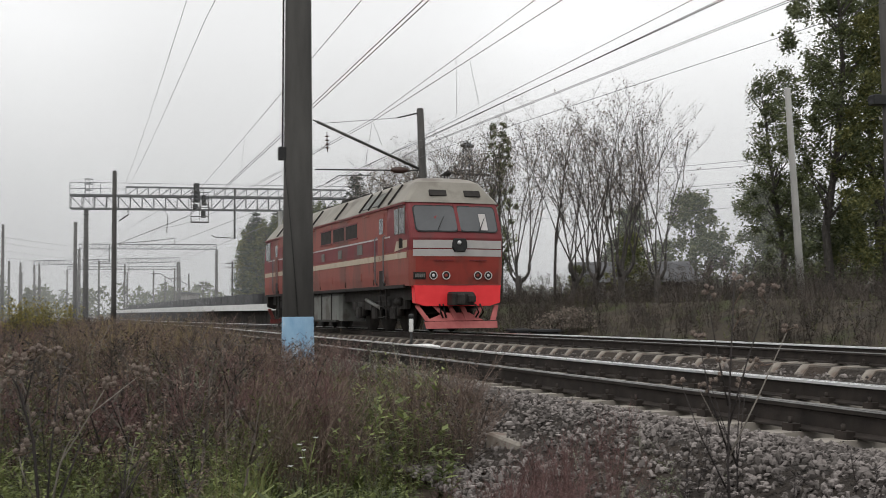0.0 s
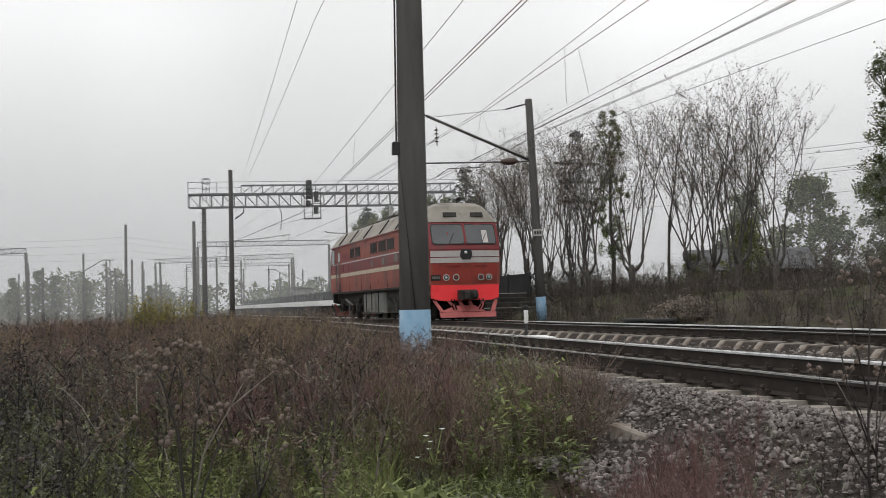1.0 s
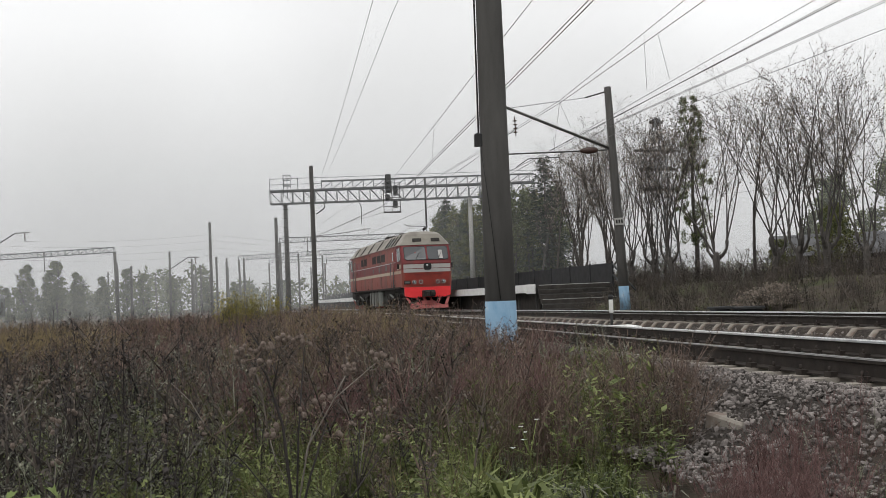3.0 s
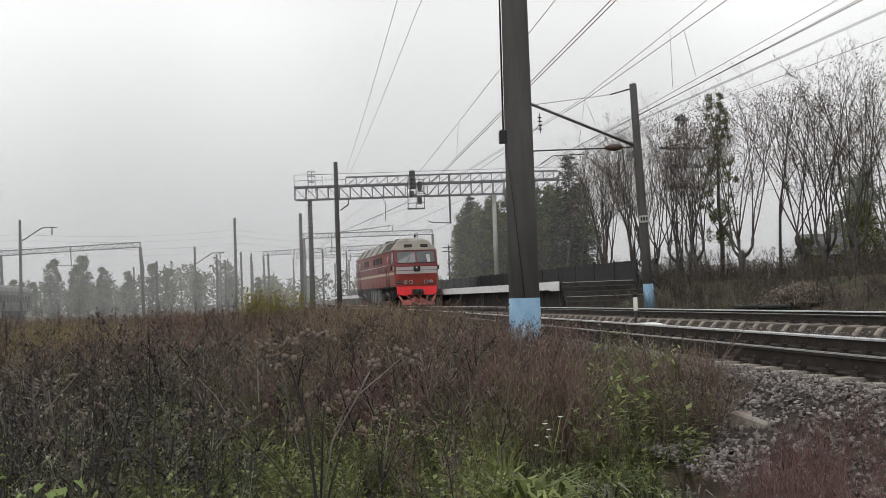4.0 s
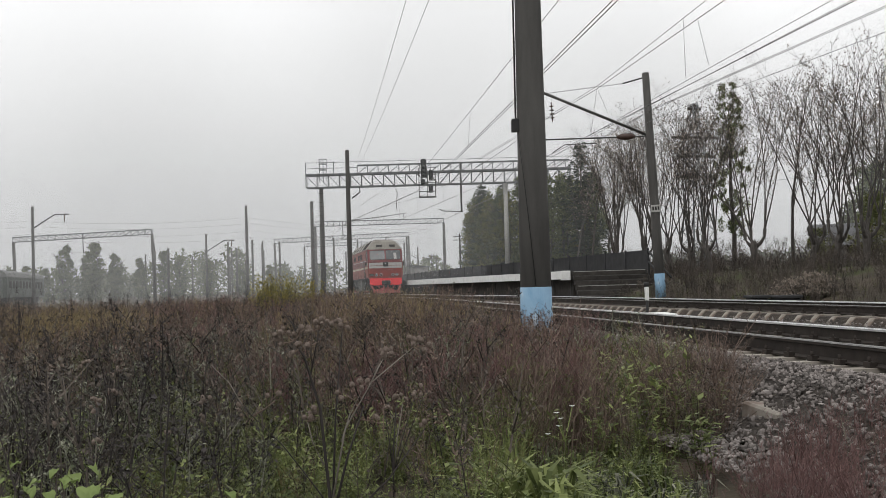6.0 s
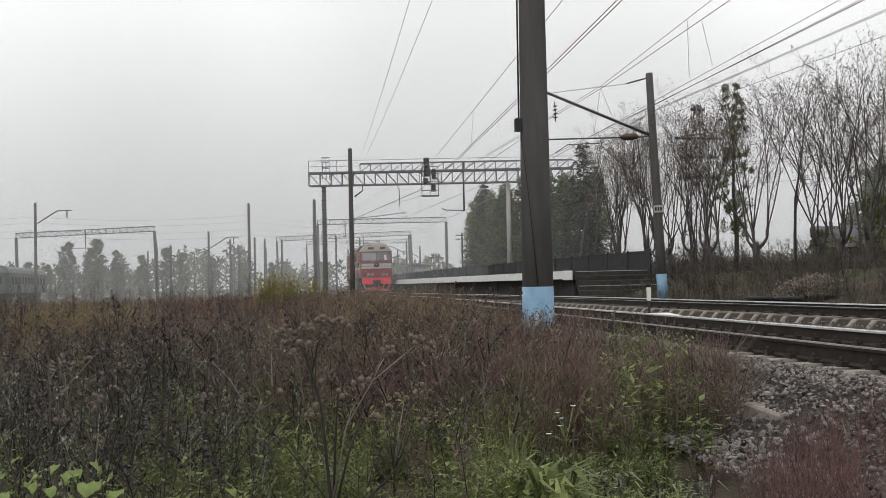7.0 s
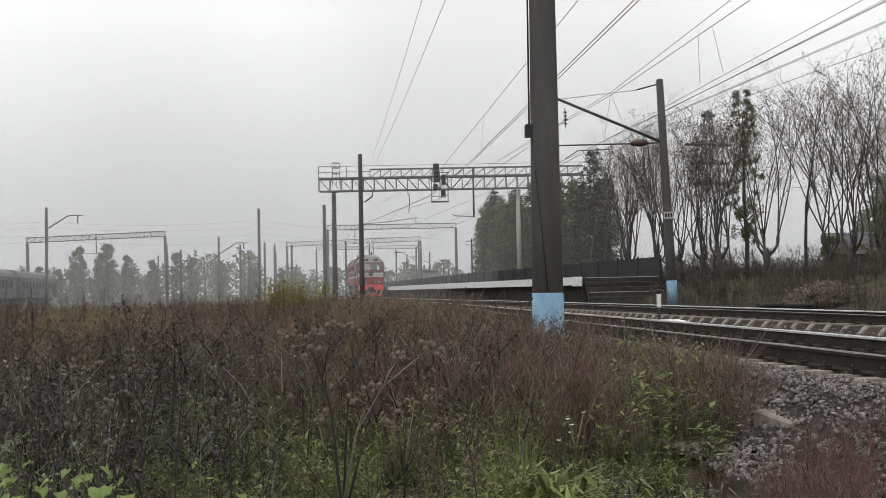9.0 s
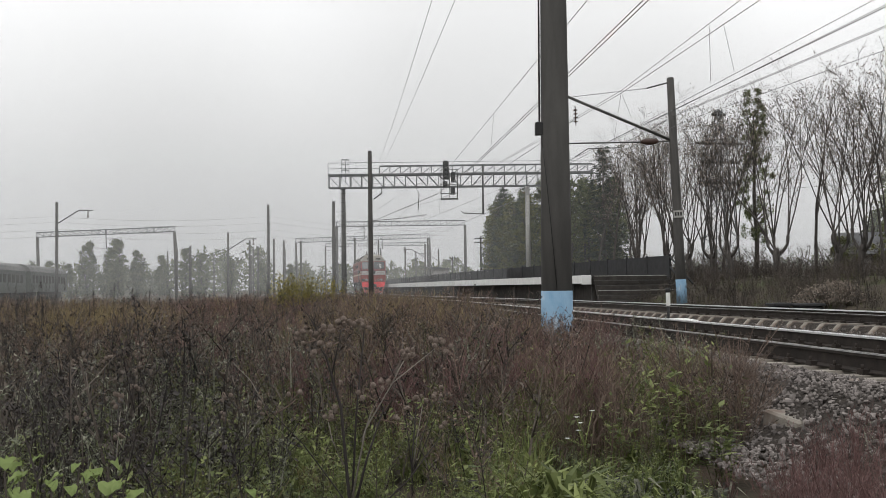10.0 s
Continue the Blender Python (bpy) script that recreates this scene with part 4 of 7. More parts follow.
# ---- platform and things along the line ----
def build_platform():
    t = thing("platform", Matrix(), "low station platform with a white painted concrete edge", "platform", kind="structure")
    ys = [53.0] + list(np.arange(56, 200, 6.0))
    for a, b in zip(ys, ys[1:]):
        xa, xb = main_x(a) + 1.92, main_x(b) + 1.92
        g = Geo()
        g.loft([[(xa, a + 0.02, 0.77), (xa + 0.35, a + 0.02, 0.77), (xa + 0.35, a + 0.02, 1.16), (xa, a + 0.02, 1.16)],
                [(xb, b - 0.02, 0.77), (xb + 0.35, b - 0.02, 0.77), (xb + 0.35, b - 0.02, 1.16), (xb, b - 0.02, 1.16)]])
        part("edge_slab", g, WHITE, t, "white painted edge slab")
        g = Geo()
        g.loft([[(xa + 0.354, a, 0.75), (xa + 3.9, a, 0.75), (xa + 3.9, a, 1.14), (xa + 0.354, a, 1.14)],
                [(xb + 0.354, b, 0.75), (xb + 3.9, b, 0.75), (xb + 3.9, b, 1.14), (xb + 0.354, b, 1.14)]])
        part("deck", g, CONCRETE, t)
        part("support", Geo().box(xa + 0.5, a + 0.1, -0.6, xa + 3.7, a + 0.5, 0.75), CONCRETE, t)
        # Dark sheet added for the shade of the open void below the deck.
        part("skirt", Geo().loft([[(xa + 0.6, a, -0.6), (xa + 0.7, a, -0.6), (xa + 0.7, a, 0.75), (xa + 0.6, a, 0.75)], [(xb + 0.6, b, -0.6), (xb + 0.7, b, -0.6), (xb + 0.7, b, 0.75), (xb + 0.6, b, 0.75)]]), WOOD_DARK, t)
    x0 = main_x(53) + 1.92
    part("end_block", Geo().bevel_box(x0 - 0.02, 52.6, 0.72, x0 + 0.42, 53.0, 1.17, 0.02), WHITE, t, "white painted end block")
    # end wall of old sleepers, stepped
    for k, (z, yy) in enumerate(((0.93, 52.9), (0.70, 52.5), (0.47, 52.1), (0.24, 51.7), (0.01, 51.3), (-0.22, 50.9))):
        part("timber", Geo().bevel_box(x0 + 0.5, yy - 0.45, z, x0 + 4.1 + 0.1 * k, yy, z + 0.21, 0.02), WOOD_DARK, t, "dark tarred timber step")
        part("timber_edge", Geo().box(x0 + 0.55, yy - 0.455, z + 0.17, x0 + 4.05 + 0.1 * k, yy - 0.44, z + 0.20), CONCRETE_PALE if k % 3 == 0 else CONCRETE, t)
    return t


def build_fence():
    t = thing("platform_fence", Matrix(), "dark sheet fence along the back of the platform", "fence")
    ys = list(np.arange(52.0, 200, 3.0))
    for a, b in zip(ys, ys[1:]):
        xa, xb = main_x(a) + 5.8, main_x(b) + 5.8
        part("panel", Geo().loft([[(xa, a, 0.9), (xa + 0.05, a, 0.9), (xa + 0.05, a, 2.05), (xa, a, 2.05)], [(xb, b - 0.06, 0.9), (xb + 0.05, b - 0.06, 0.9), (xb + 0.05, b - 0.06, 2.05), (xb, b - 0.06, 2.05)]]), FENCE, t)
        part("post", Geo().box(xa - 0.05, a - 0.05, 0.0, xa + 0.05, a + 0.04, 2.12), FENCE, t)
    xa = main_x(52) + 5.8
    part("end_rail", Geo().tube([(xa, 52, 2.0), (xa + 0.5, 49.5, 0.7)], 0.05, 6), FENCE, t)
    part("end_rail", Geo().tube([(xa, 52, 1.5), (xa + 0.45, 49.7, 0.3)], 0.05, 6), FENCE, t)


def build_marker():
    t = thing("limit_marker", pose(4.62, 22.7, -0.1, 0, 0, 0), "short white and black marker post between the tracks", "marker post")
    part("post", Geo().tube([(0, 0, -0.2), (0, 0, 0.34)], 0.028, 10), BLACK, t)
    part("head", Geo().tube([(0, 0, 0.32), (0, 0, 0.34), (0, 0, 0.62), (0, 0, 0.64)], [0.035, 0.046, 0.046, 0.04], 14), WHITE, t, "white drum")
    part("cap", Geo().tube([(0, 0, 0.60), (0, 0, 0.68), (0, 0, 0.70)], [0.054, 0.054, 0.035], 14), BLACK, t)
    p = tagged(part("marker_plate", Geo().bevel_box(-0.26, -0.3, -0.2, 0.42, 0.3, 0.03, 0.02), WHITE), "white slab lying on the ballast", "slab")
    p.matrix_world = pose(4.62, 22.2, -0.07, 3, 0, 12)


def build_point_machines():
    for x, y, w in ((9.6, 31.6, 0.5), (10.35, 31.4, 0.75)):
        z = float(ground_z(x, y))
        t = thing("point_machine", pose(x, y, z - 0.05, 0, 0, 8), "black steel point machine box beside the track", "point machine")
        part("case", Geo().bevel_box(-w / 2, -0.3, 0.05, w / 2, 0.3, 0.42, 0.05), BLACK, t)
        part("lid", Geo().bevel_box(-w / 2 - 0.03, -0.33, 0.42, w / 2 + 0.03, 0.33, 0.50, 0.03), FENCE, t)
        part("rod", Geo().tube([(-w / 2, 0, 0.15), (-w / 2 - 0.3, 0, 0.12)], 0.03, 6), RAIL_SIDE, t)


def build_hut(x, y):
    t = thing("lineside_hut", pose(x, y, float(ground_z(x, y)), 0, 0, 8), "small grey hut beside the far tracks", "hut")
    part("wall", Geo().box(-1.3, -1.5, 0, 1.3, 1.5, 3.3), BRICK_WALL, t)
    part("roof", Geo().prism([(-1.6, 3.3), (1.6, 3.3), (1.6, 3.42), (-1.6, 3.7)], "y", -1.8, 1.8), ROOF_GREY, t)
    part("door", Geo().box(-0.4, -1.54, 0, 0.4, -1.5, 1.95), FENCE, t)


def build_coach(x, y):
    """A parked coach seen over the weeds."""
    t = thing("railway_coach", pose(x, y, float(ground_z(x, y)) + 0.35, 0, 0, 10), "grey-green railway coach parked out in the yard", "coach")
    part("body", Geo().prism([(-1.5, 1.1), (1.5, 1.1), (1.5, 3.3), (-1.5, 3.3)], "y", 0, 24), COACH, t)
    part("roof", Geo().prism([(1.53, 3.3), (1.3, 3.75), (0.8, 4.05), (0, 4.15), (-0.8, 4.05), (-1.3, 3.75), (-1.53, 3.3)], "y", -0.05, 24.05), COACH_ROOF, t)
    for k in range(11):
        for sx in (-1, 1):
            part("window", Geo().box(min(sx * 1.49, sx * 1.52), 1.2 + 2.0 * k, 2.1, max(sx * 1.49, sx * 1.52), 2.4 + 2.0 * k, 2.9), UNDER, t)
    part("end_door", Geo().box(-0.45, -0.04, 1.2, 0.45, 0, 3.1), UNDER, t)
    part("tail_lamp", Geo().tube([(1.3, 24.0, 2.9), (1.3, 24.08, 2.9)], 0.09, 10), PLOW_RED, t, "red tail lamp")
    for yc in (3.5, 20.5):
        for dy in (-1.2, 1.2):
            part("wheelset", Geo().tube([(-0.85, yc + dy, 0.48), (0.85, yc + dy, 0.48)], 0.48, 16), UNDER, t)
        part("bogie", Geo().box(-1.1, yc - 1.7, 0.5, 1.1, yc + 1.7, 1.1), UNDER, t)


def build_shed(x, y, w, d, h, rz, label):
    t = thing("storage_shed", pose(x, y, float(ground_z(x, y)), 0, 0, rz), label, "shed")
    part("wall", Geo().box(-w / 2, -d / 2, 0, w / 2, d / 2, h), BRICK_WALL, t)
    part("roof", Geo().prism([(-d / 2 - 0.4, h), (d / 2 + 0.4, h), (0, h + 1.6)], "x", -w / 2 - 0.3, w / 2 + 0.3), ROOF_GREY, t)
    for k in range(int(w / 4)):
        part("window", Geo().box(-w / 2 + 1.5 + 4 * k, -d / 2 - 0.03, 0.9, -w / 2 + 3.0 + 4 * k, -d / 2, 1.9), UNDER, t)


def build_pylon(x, y, top):
    z = float(ground_z(x, y))
    h = top - z
    t = thing("power_pylon", pose(x, y, z, 0, 0, 15), "grey lattice power line pylon behind the trees", "pylon")
    hw = lambda s: 1.0 * (1 - s) + 0.16 * s
    for sx, sy in ((-1, -1), (1, -1), (1, 1), (-1, 1)):
        part("leg", Geo().tube([(sx * hw(0), sy * hw(0), 0), (sx * hw(1), sy * hw(1), h)], 0.05, 5), STEEL_GREY, t)
    g = Geo()
    n = 12
    for k in range(n):
        a, b = k / n, (k + 1) / n
        for p, q in (((-1, -1), (1, -1)), ((1, -1), (1, 1)), ((1, 1), (-1, 1)), ((-1, 1), (-1, -1))):
            g.tube([(p[0] * hw(a), p[1] * hw(a), a * h), (q[0] * hw(b), q[1] * hw(b), b * h)], 0.025, 4)
            g.tube([(q[0] * hw(a), q[1] * hw(a), a * h), (p[0] * hw(b), p[1] * hw(b), b * h)], 0.025, 4)
    part("lattice", g, STEEL_GREY, t)
    for s, w in ((0.97, 0.5), (0.80, 1.75), (0.69, 1.45), (0.57, 1.45)):
        part("cross_arm", Geo().tube([(-w, 0, s * h), (w, 0, s * h)], 0.11, 6).tube([(-w, 0, s * h), (0, 0, s * h + 0.3), (w, 0, s * h)], 0.05, 5), STEEL_DARK, t)


def build_portals_and_poles():
    build_signal_gantry()
    build_portal("overhead_line_portal", 168, -16.2, 3.4, 10.15, 0.7, "grey lattice overhead line portal across the tracks", (2.4 - 8,))
    cross = thing("cross_span", pose(-6.6, 168, 11.1), "dark cross-span rod with insulators above the portal", "cross span")
    part("rod", Geo().tube([(-4.2, -0.4, -0.15), (0, -0.4, 0.15), (4.2, -0.4, 0.7)], 0.05, 6), STEEL_DARK, cross)
    for dx in (-3.6, -0.6, 0.8, 3.3):
        g = Geo()
        insulator(g, (dx - 0.35, -0.4, 0.12 + dx * 0.1), (dx + 0.35, -0.4, 0.18 + dx * 0.1), 0.16, 3)
        part("insulator", g, PORCELAIN, cross)
    for dx in (-3.9, 3.9):
        part("stay", Geo().tube([(dx, -0.4, 0.15 + 0.1 * dx), (dx, -0.3, -0.4)], 0.04, 5), STEEL_DARK, cross)
    build_portal("overhead_line_portal", 225, -29.8, -2.5, 10.5, 0.85, "distant grey lattice portal across the tracks", (4.0, -6.0), tilt=-1.4)
    build_portal("overhead_line_portal", 300, -32, -4, 12.2, 0.8, "far lattice portal across the tracks")
    build_portal("overhead_line_portal", 150, -55.0, -36.3, 8.45, 0.65, "grey lattice portal out in the yard", (0,), tilt=-1.7)
    # single poles out in the yard: x, y, top, arm side
    for x, y, top, arm in ((-45.6, 130, 11.3, 1), (-20.6, 130, 10.7, 0), (-31.8, 163, 9.2, 1), (-30.9, 176, 8.6, 0), (-31.9, 190, 8.1, 0),
                           (-33.5, 146, 6.6, 0), (-40.5, 235, 9.6, 0), (-32.3, 225, 8.8, 0), (-22.6, 175, 8.3, 0), (-10.4, 105, 9.0, 0),
                           (-27.5, 190, 8.6, 0), (-24.5, 250, 9.5, 0), (-3.4, 210, 9.0, -1), (-1.0, 245, 9.2, -1), (-13, 230, 9, 0),
                           (-27, 300, 9.5, 0), (-36, 280, 9.4, 0), (-47, 270, 9.2, 1), (-52, 250, 9.0, 0), (-60, 240, 9.3, 0), (-18, 260, 9.4, 0), (-21, 215, 8.8, 0)):
        build_far_pole(x, y, top, arm)
    for x, y, top in ((-8.6, 250, 10.0), (-3.2, 230, 11.0), (-7.4, 300, 10.5), (-12.0, 205, 9.6), (-15.2, 190, 9.4), (-49.5, 205, 8.6), (-46.0, 190, 9.2), (-29.6, 205, 9.8), (-25.8, 168, 8.4)):
        build_far_pole(x, y, top)
    for x, y, top in ((1.7, 200, 6.3), (2.6, 206, 6.0), (4.4, 128, 6.6), (9.0, 84, 5.4)):
        t, z = build_pole("telegraph_pole", x, y, top, 0.11, 0.09, "thin dark telegraph pole with short cross arms", group="telegraph poles", mat=WOOD_DARK)
        for dz in (0.35, 0.8):
            part("cross_arm", Geo().box(-0.75, -0.05, top - z - dz, 0.75, 0.05, top - z - dz + 0.09), WOOD_DARK, t)
    build_pole("overhead_line_pole", -4.33, 66.0, 8.92, 0.16, 0.12, "slender dark pole beside the track in the weeds")
    build_pole("utility_pole", 22.55, 37.6, 9.0, 0.15, 0.11, "leaning grey concrete utility pole before the trees", lean=(0, -2.6), mat=CONCRETE_PALE)
    t, z = build_pole("overhead_line_pole", 17.9, 25.2, 10.5, 0.22, 0.16, "dark concrete pole with a black bracket", lean=(0, -0.5))
    part("bracket", Geo().bevel_box(-0.55, -0.15, 5.9 - z, -0.15, 0.15, 6.15 - z, 0.03), BLACK, t)
    build_pole("utility_pole", 11.6, 90.0, 6.2, 0.12, 0.09, "thin grey pole by the platform fence")


build_front_pole()
build_bracket_pole()
build_portals_and_poles()
build_platform()
build_fence()
build_marker()
build_point_machines()
build_hut(-0.6, 190)
build_coach(-45.4, 117)
build_coach(-41.0, 91.5)
build_shed(32, 77, 8, 6, 1.7, -12, "grey storage shed behind the tree row")
build_pylon(18.95, 75, 12.6)


def build_wires():
    lbl = "thin overhead wire over the railway"
    # catenary over the main track: carrier, contact wire, droppers
    ys = [46, 95, 168, 225, 300]
    top = [(main_x(y) + (0.25 if k % 2 else -0.2), y, 7.75) for k, y in enumerate(ys)]
    low = [(main_x(y) + (0.3 if k % 2 else -0.3), y, 6.05) for k, y in enumerate(ys)]
    wire("carrier_wire", top, 0.012, lbl, 0.75)
    wire("contact_wire", [(main_x(-60) - 0.3, -60, 6.05), (main_x(-5) + 0.3, -5, 6.05)] + low, 0.011, lbl, 0.03)
    g = Geo()
    for a, b, c, d in zip(top, top[1:], low, low[1:]):
        for s in (0.12, 0.3, 0.5, 0.7, 0.88):
            p, q = Vector(a).lerp(Vector(b), s), Vector(c).lerp(Vector(d), s)
            p.z -= 0.75 * 4 * s * (1 - s)
            g.tube([p, q], 0.006, 4)
    tagged(part("dropper", g, WIRE), "thin dropper wires of the overhead line", "wire", "overhead wires", "stuff")
    # catenary over the near track
    wire("carrier_wire", [(9.6, -40, 8.0), (4.77, 16.5, 8.0), (3.03, 36.8, 8.0), (0.6, 65.2, 8.0), (-4.2, 95, 8.4), (near_x(168) + 0.7, 168, 8.1)], 0.010, lbl, 0.02)
    for o in (0.0, 0.1):
        wire("contact_wire", [(9.5 + o, -40, 6.3), (4.48 + o, 16.5, 6.3), (1.5 + o, 50.2, 6.3), (-0.3 + o, 66, 6.3), (near_x(95) + 0.9 + o, 95, 6.3), (near_x(168) + 0.7 + o, 168, 6.3)], 0.011, lbl, 0.01)
    # carriers past the bracket pole, with droppers hanging from them
    wire("feeder_wire", [(12.76, -30, 8.5), (7.26, 44.1, 8.5), (3.5, 95, 10.6)], 0.010, lbl, 0.01)
    wire("feeder_wire", [(15.0, -30, 8.5), (7.36, 44.7, 8.5), (3.5, 95, 10.5)], 0.012, lbl, 0.01)
    for (xa, ya, za), (xb, yb, zb) in (((8.09, 32.9, 8.5), (8.1, 32.9, 6.75)), ((8.56, 33.05, 8.5), (8.85, 33.05, 7.1)), ((7.26, 44.1, 8.5), (7.22, 46.0, 6.74)), ((7.36, 44.7, 8.5), (8.0, 46.0, 7.6)), ((2.2, 46.0, 7.95), (2.05, 46.0, 6.35))):
        wire("dropper_wire", [(xa, ya, za), (xb, yb, zb)], 0.007, lbl)
    # bundles beyond the bracket pole
    wire("feeder_wire", [(17.4, -30, 8.1), (9.72, 45.6, 8.1), (7.4, 94.6, 9.3), (-2, 168, 9.0)], 0.010, lbl, 0.01)
    wire("feeder_wire", [(18.75, -30, 8.1), (10.0, 46.3, 8.1), (7.5, 94.6, 9.5), (-2, 168, 9.1)], 0.010, lbl, 0.01)
    for o, dz in ((0.0, 0.0), (0.08, 0.08)):
        wire("feeder_wire", [(21.97 + o, -30, 7.6 + dz), (9.66 + o, 44.8, 7.6 + dz), (7.6, 94.6, 8.6 + dz), (-2, 168, 8.4)], 0.009, lbl, 0.01)
    wire("feeder_wire", [(24.8, -30, 7.0), (9.49, 42.5, 7.0), (6.5, 94.6, 8.2), (-2, 168, 8.2)], 0.008, lbl, 0.01)
    # a pair of wires ending on the gantry
    wire("feeder_wire", [(4.3, -20, 9.2), (-0.26, 36.2, 10.2), (-5.4, 94.5, 11.5)], 0.009, lbl, 0.2)
    wire("feeder_wire", [(6.3, -20, 9.2), (0.5, 36.3, 10.2), (-5.0, 94.5, 11.5)], 0.009, lbl, 0.2)
    # far power lines in the yard and at the pylon
    for k, z in enumerate((9.6, 9.0, 8.2, 7.5)):
        wire("yard_wire", [(-90 + k, 128 + 2 * k, z), (-45.6, 130 + k, z), (-20.6, 130 + 2 * k, z - 0.3), (2, 168, z - 0.4)], 0.012, lbl, 0.5)
    for w, z in ((-1.6, 9.6), (1.6, 9.6), (-1.3, 8.3), (1.3, 8.3), (1.3, 7.0)):
        wire("power_line", [(18.95 + w, 75, z), (58 + w, 40, z + 2)], 0.012, lbl, 0.8)


build_wires()


# ---- trees ----
def grow(rng, base, direction, length, radius, depth, out, tips, spread, up, kids, reach=0.5):
    """Limbs as bent tapered lines, with smaller ones along them."""
    pts, p, d = [base], Vector(base), Vector(direction).normalized()
    n = 4 if depth > 0 else 3
    for k in range(n):
        d = (d + Vector((rng.gauss(0, 0.10), rng.gauss(0, 0.10), rng.gauss(0, 0.06) + up))).normalized()
        p = p + d * (length / n)
        pts.append(p.copy())
    out.append((pts, [radius * (1 - 0.75 * i / n) for i in range(n + 1)], depth))
    if depth == 0:
        tips.append((pts[1], pts[-1]))
        return
    for k in range(kids[depth - 1]):
        s = rng.uniform(0.25, 1.0)
        i = min(n - 1, int(s * n))
        q = pts[i].lerp(pts[i + 1], s * n - i)
        a = rng.uniform(0, 2 * math.pi)
        side = Vector((math.cos(a), math.sin(a), 0.2))
        grow(rng, q, d * (1 - spread) + side * spread, length * reach * rng.uniform(0.76, 1.24), radius * 0.42 * (1 - 0.4 * s), depth - 1, out, tips, spread, up, kids, reach)


def leaf_soup(rng, places, size, flat=0.0):
    """Small folded leaves at places."""
    n = len(places)
    c = np.array(places)
    a = np.random.RandomState(rng.randint(0, 99999))
    u = a.normal(size=(n, 3))
    u[:, 2] *= 1 - flat
    u /= np.linalg.norm(u, axis=1)[:, None]
    w = a.normal(size=(n, 3))
    w -= (w * u).sum(1)[:, None] * u
    w /= np.linalg.norm(w, axis=1)[:, None]
    s = size * a.uniform(0.6, 1.4, (n, 1))
    v = np.stack([c, c + u * s + w * s * 0.45, c + u * 2 * s, c + u * s - w * s * 0.45], 1).reshape(-1, 3)
    f = np.arange(4 * n).reshape(n, 4)
    return v, f


def tree_meshes(seed, height, kind):
    """Wood and leaf meshes of one tree standing on the origin."""
    rng = random.Random(seed)
    limbs, tips = [], []
    if kind == "pollard":
        th = rng.uniform(1.1, 1.5)
        lean = Vector((rng.uniform(-0.22, 0.22), rng.uniform(-0.1, 0.1), 1))
        p0 = Vector((0, 0, -0.3))
        p1 = p0 + lean * (th + 0.3)
        limbs.append(([p0, p0.lerp(p1, 0.4), p0.lerp(p1, 0.75), p1, p1 + Vector((0, 0, 0.22))], [0.20, 0.14, 0.14, 0.19, 0.10], 3))
        knobs = [(p1, 2)]
        turn = rng.uniform(0, 6.28)
        for k in range(rng.randint(3, 4)):
            a = turn + 1.8 * k + rng.uniform(-0.4, 0.4)
            out, rise = rng.uniform(0.25, 0.6), rng.uniform(0.4, 1.0)
            d = Vector((math.cos(a), math.sin(a) * 0.7, 0))
            q = p1 + d * out + Vector((0, 0, rise))
            limbs.append(([p1 - Vector((0, 0, 0.12)), p1 + d * out * 0.6 + Vector((0, 0, rise * 0.15)), p1 + d * out * 0.95 + Vector((0, 0, rise * 0.55)), q, q + Vector((0, 0, 0.12))], [0.12, 0.08, 0.06, 0.085, 0.04], 3))
            knobs.append((q, rng.randint(1, 3)))
        for q, n in knobs:
            for k in range(n):
                a = rng.uniform(0, 6.28)
                s = rng.uniform(0.06, 0.5)
                grow(rng, q, (math.cos(a) * s, math.sin(a) * s, 1), (height - q.z) * rng.uniform(0.68, 0.92), 0.038, 2, limbs, tips, 0.44, 0.04, (4, 9), 0.30)
    elif kind == "slim":
        grow(rng, Vector((0, 0, -0.3)), (rng.uniform(-0.08, 0.08), 0, 1), height * 0.9, 0.10, 3, limbs, tips, 0.40, 0.06, (3, 3, 13), 0.30)
    else:
        grow(rng, Vector((0, 0, -0.3)), (0, 0, 1), height * 0.9, 0.016 * height, 1, limbs, tips, 0.55, 0.08, (26,), 0.14)
    wood = Geo()
    for pts, rad, d in limbs:
        wood.tube(pts, [max(r, 0.006) for r in rad], 7 if d >= 3 else (5 if d == 2 else 3), caps=False)
    return wood, tips, rng


def build_tree_kind(name, seed, height, kind, leaf_mat, per_tip, size, label, spread=0.18, crown=None):
    wood, tips, rng = tree_meshes(seed, height, kind)
    t = thing(name, Matrix(), label, "tree")
    part("trunk", wood, BARK, t, "dark bare branches on a thick trunk")
    places = []
    for a, b in tips:
        for k in range(per_tip if isinstance(per_tip, int) else int(rng.random() < per_tip)):
            p = a.lerp(b, rng.uniform(0.2, 1.05))
            places.append(tuple(p + Vector((rng.gauss(0, spread), rng.gauss(0, spread), rng.gauss(0, spread)))))
    v, f = leaf_soup(rng, places, size)
    ob = new("crown", soup("crown", v, f, leaf_mat, 4))
    ob.parent = t
    tagged(ob, "", kind="")
    return t


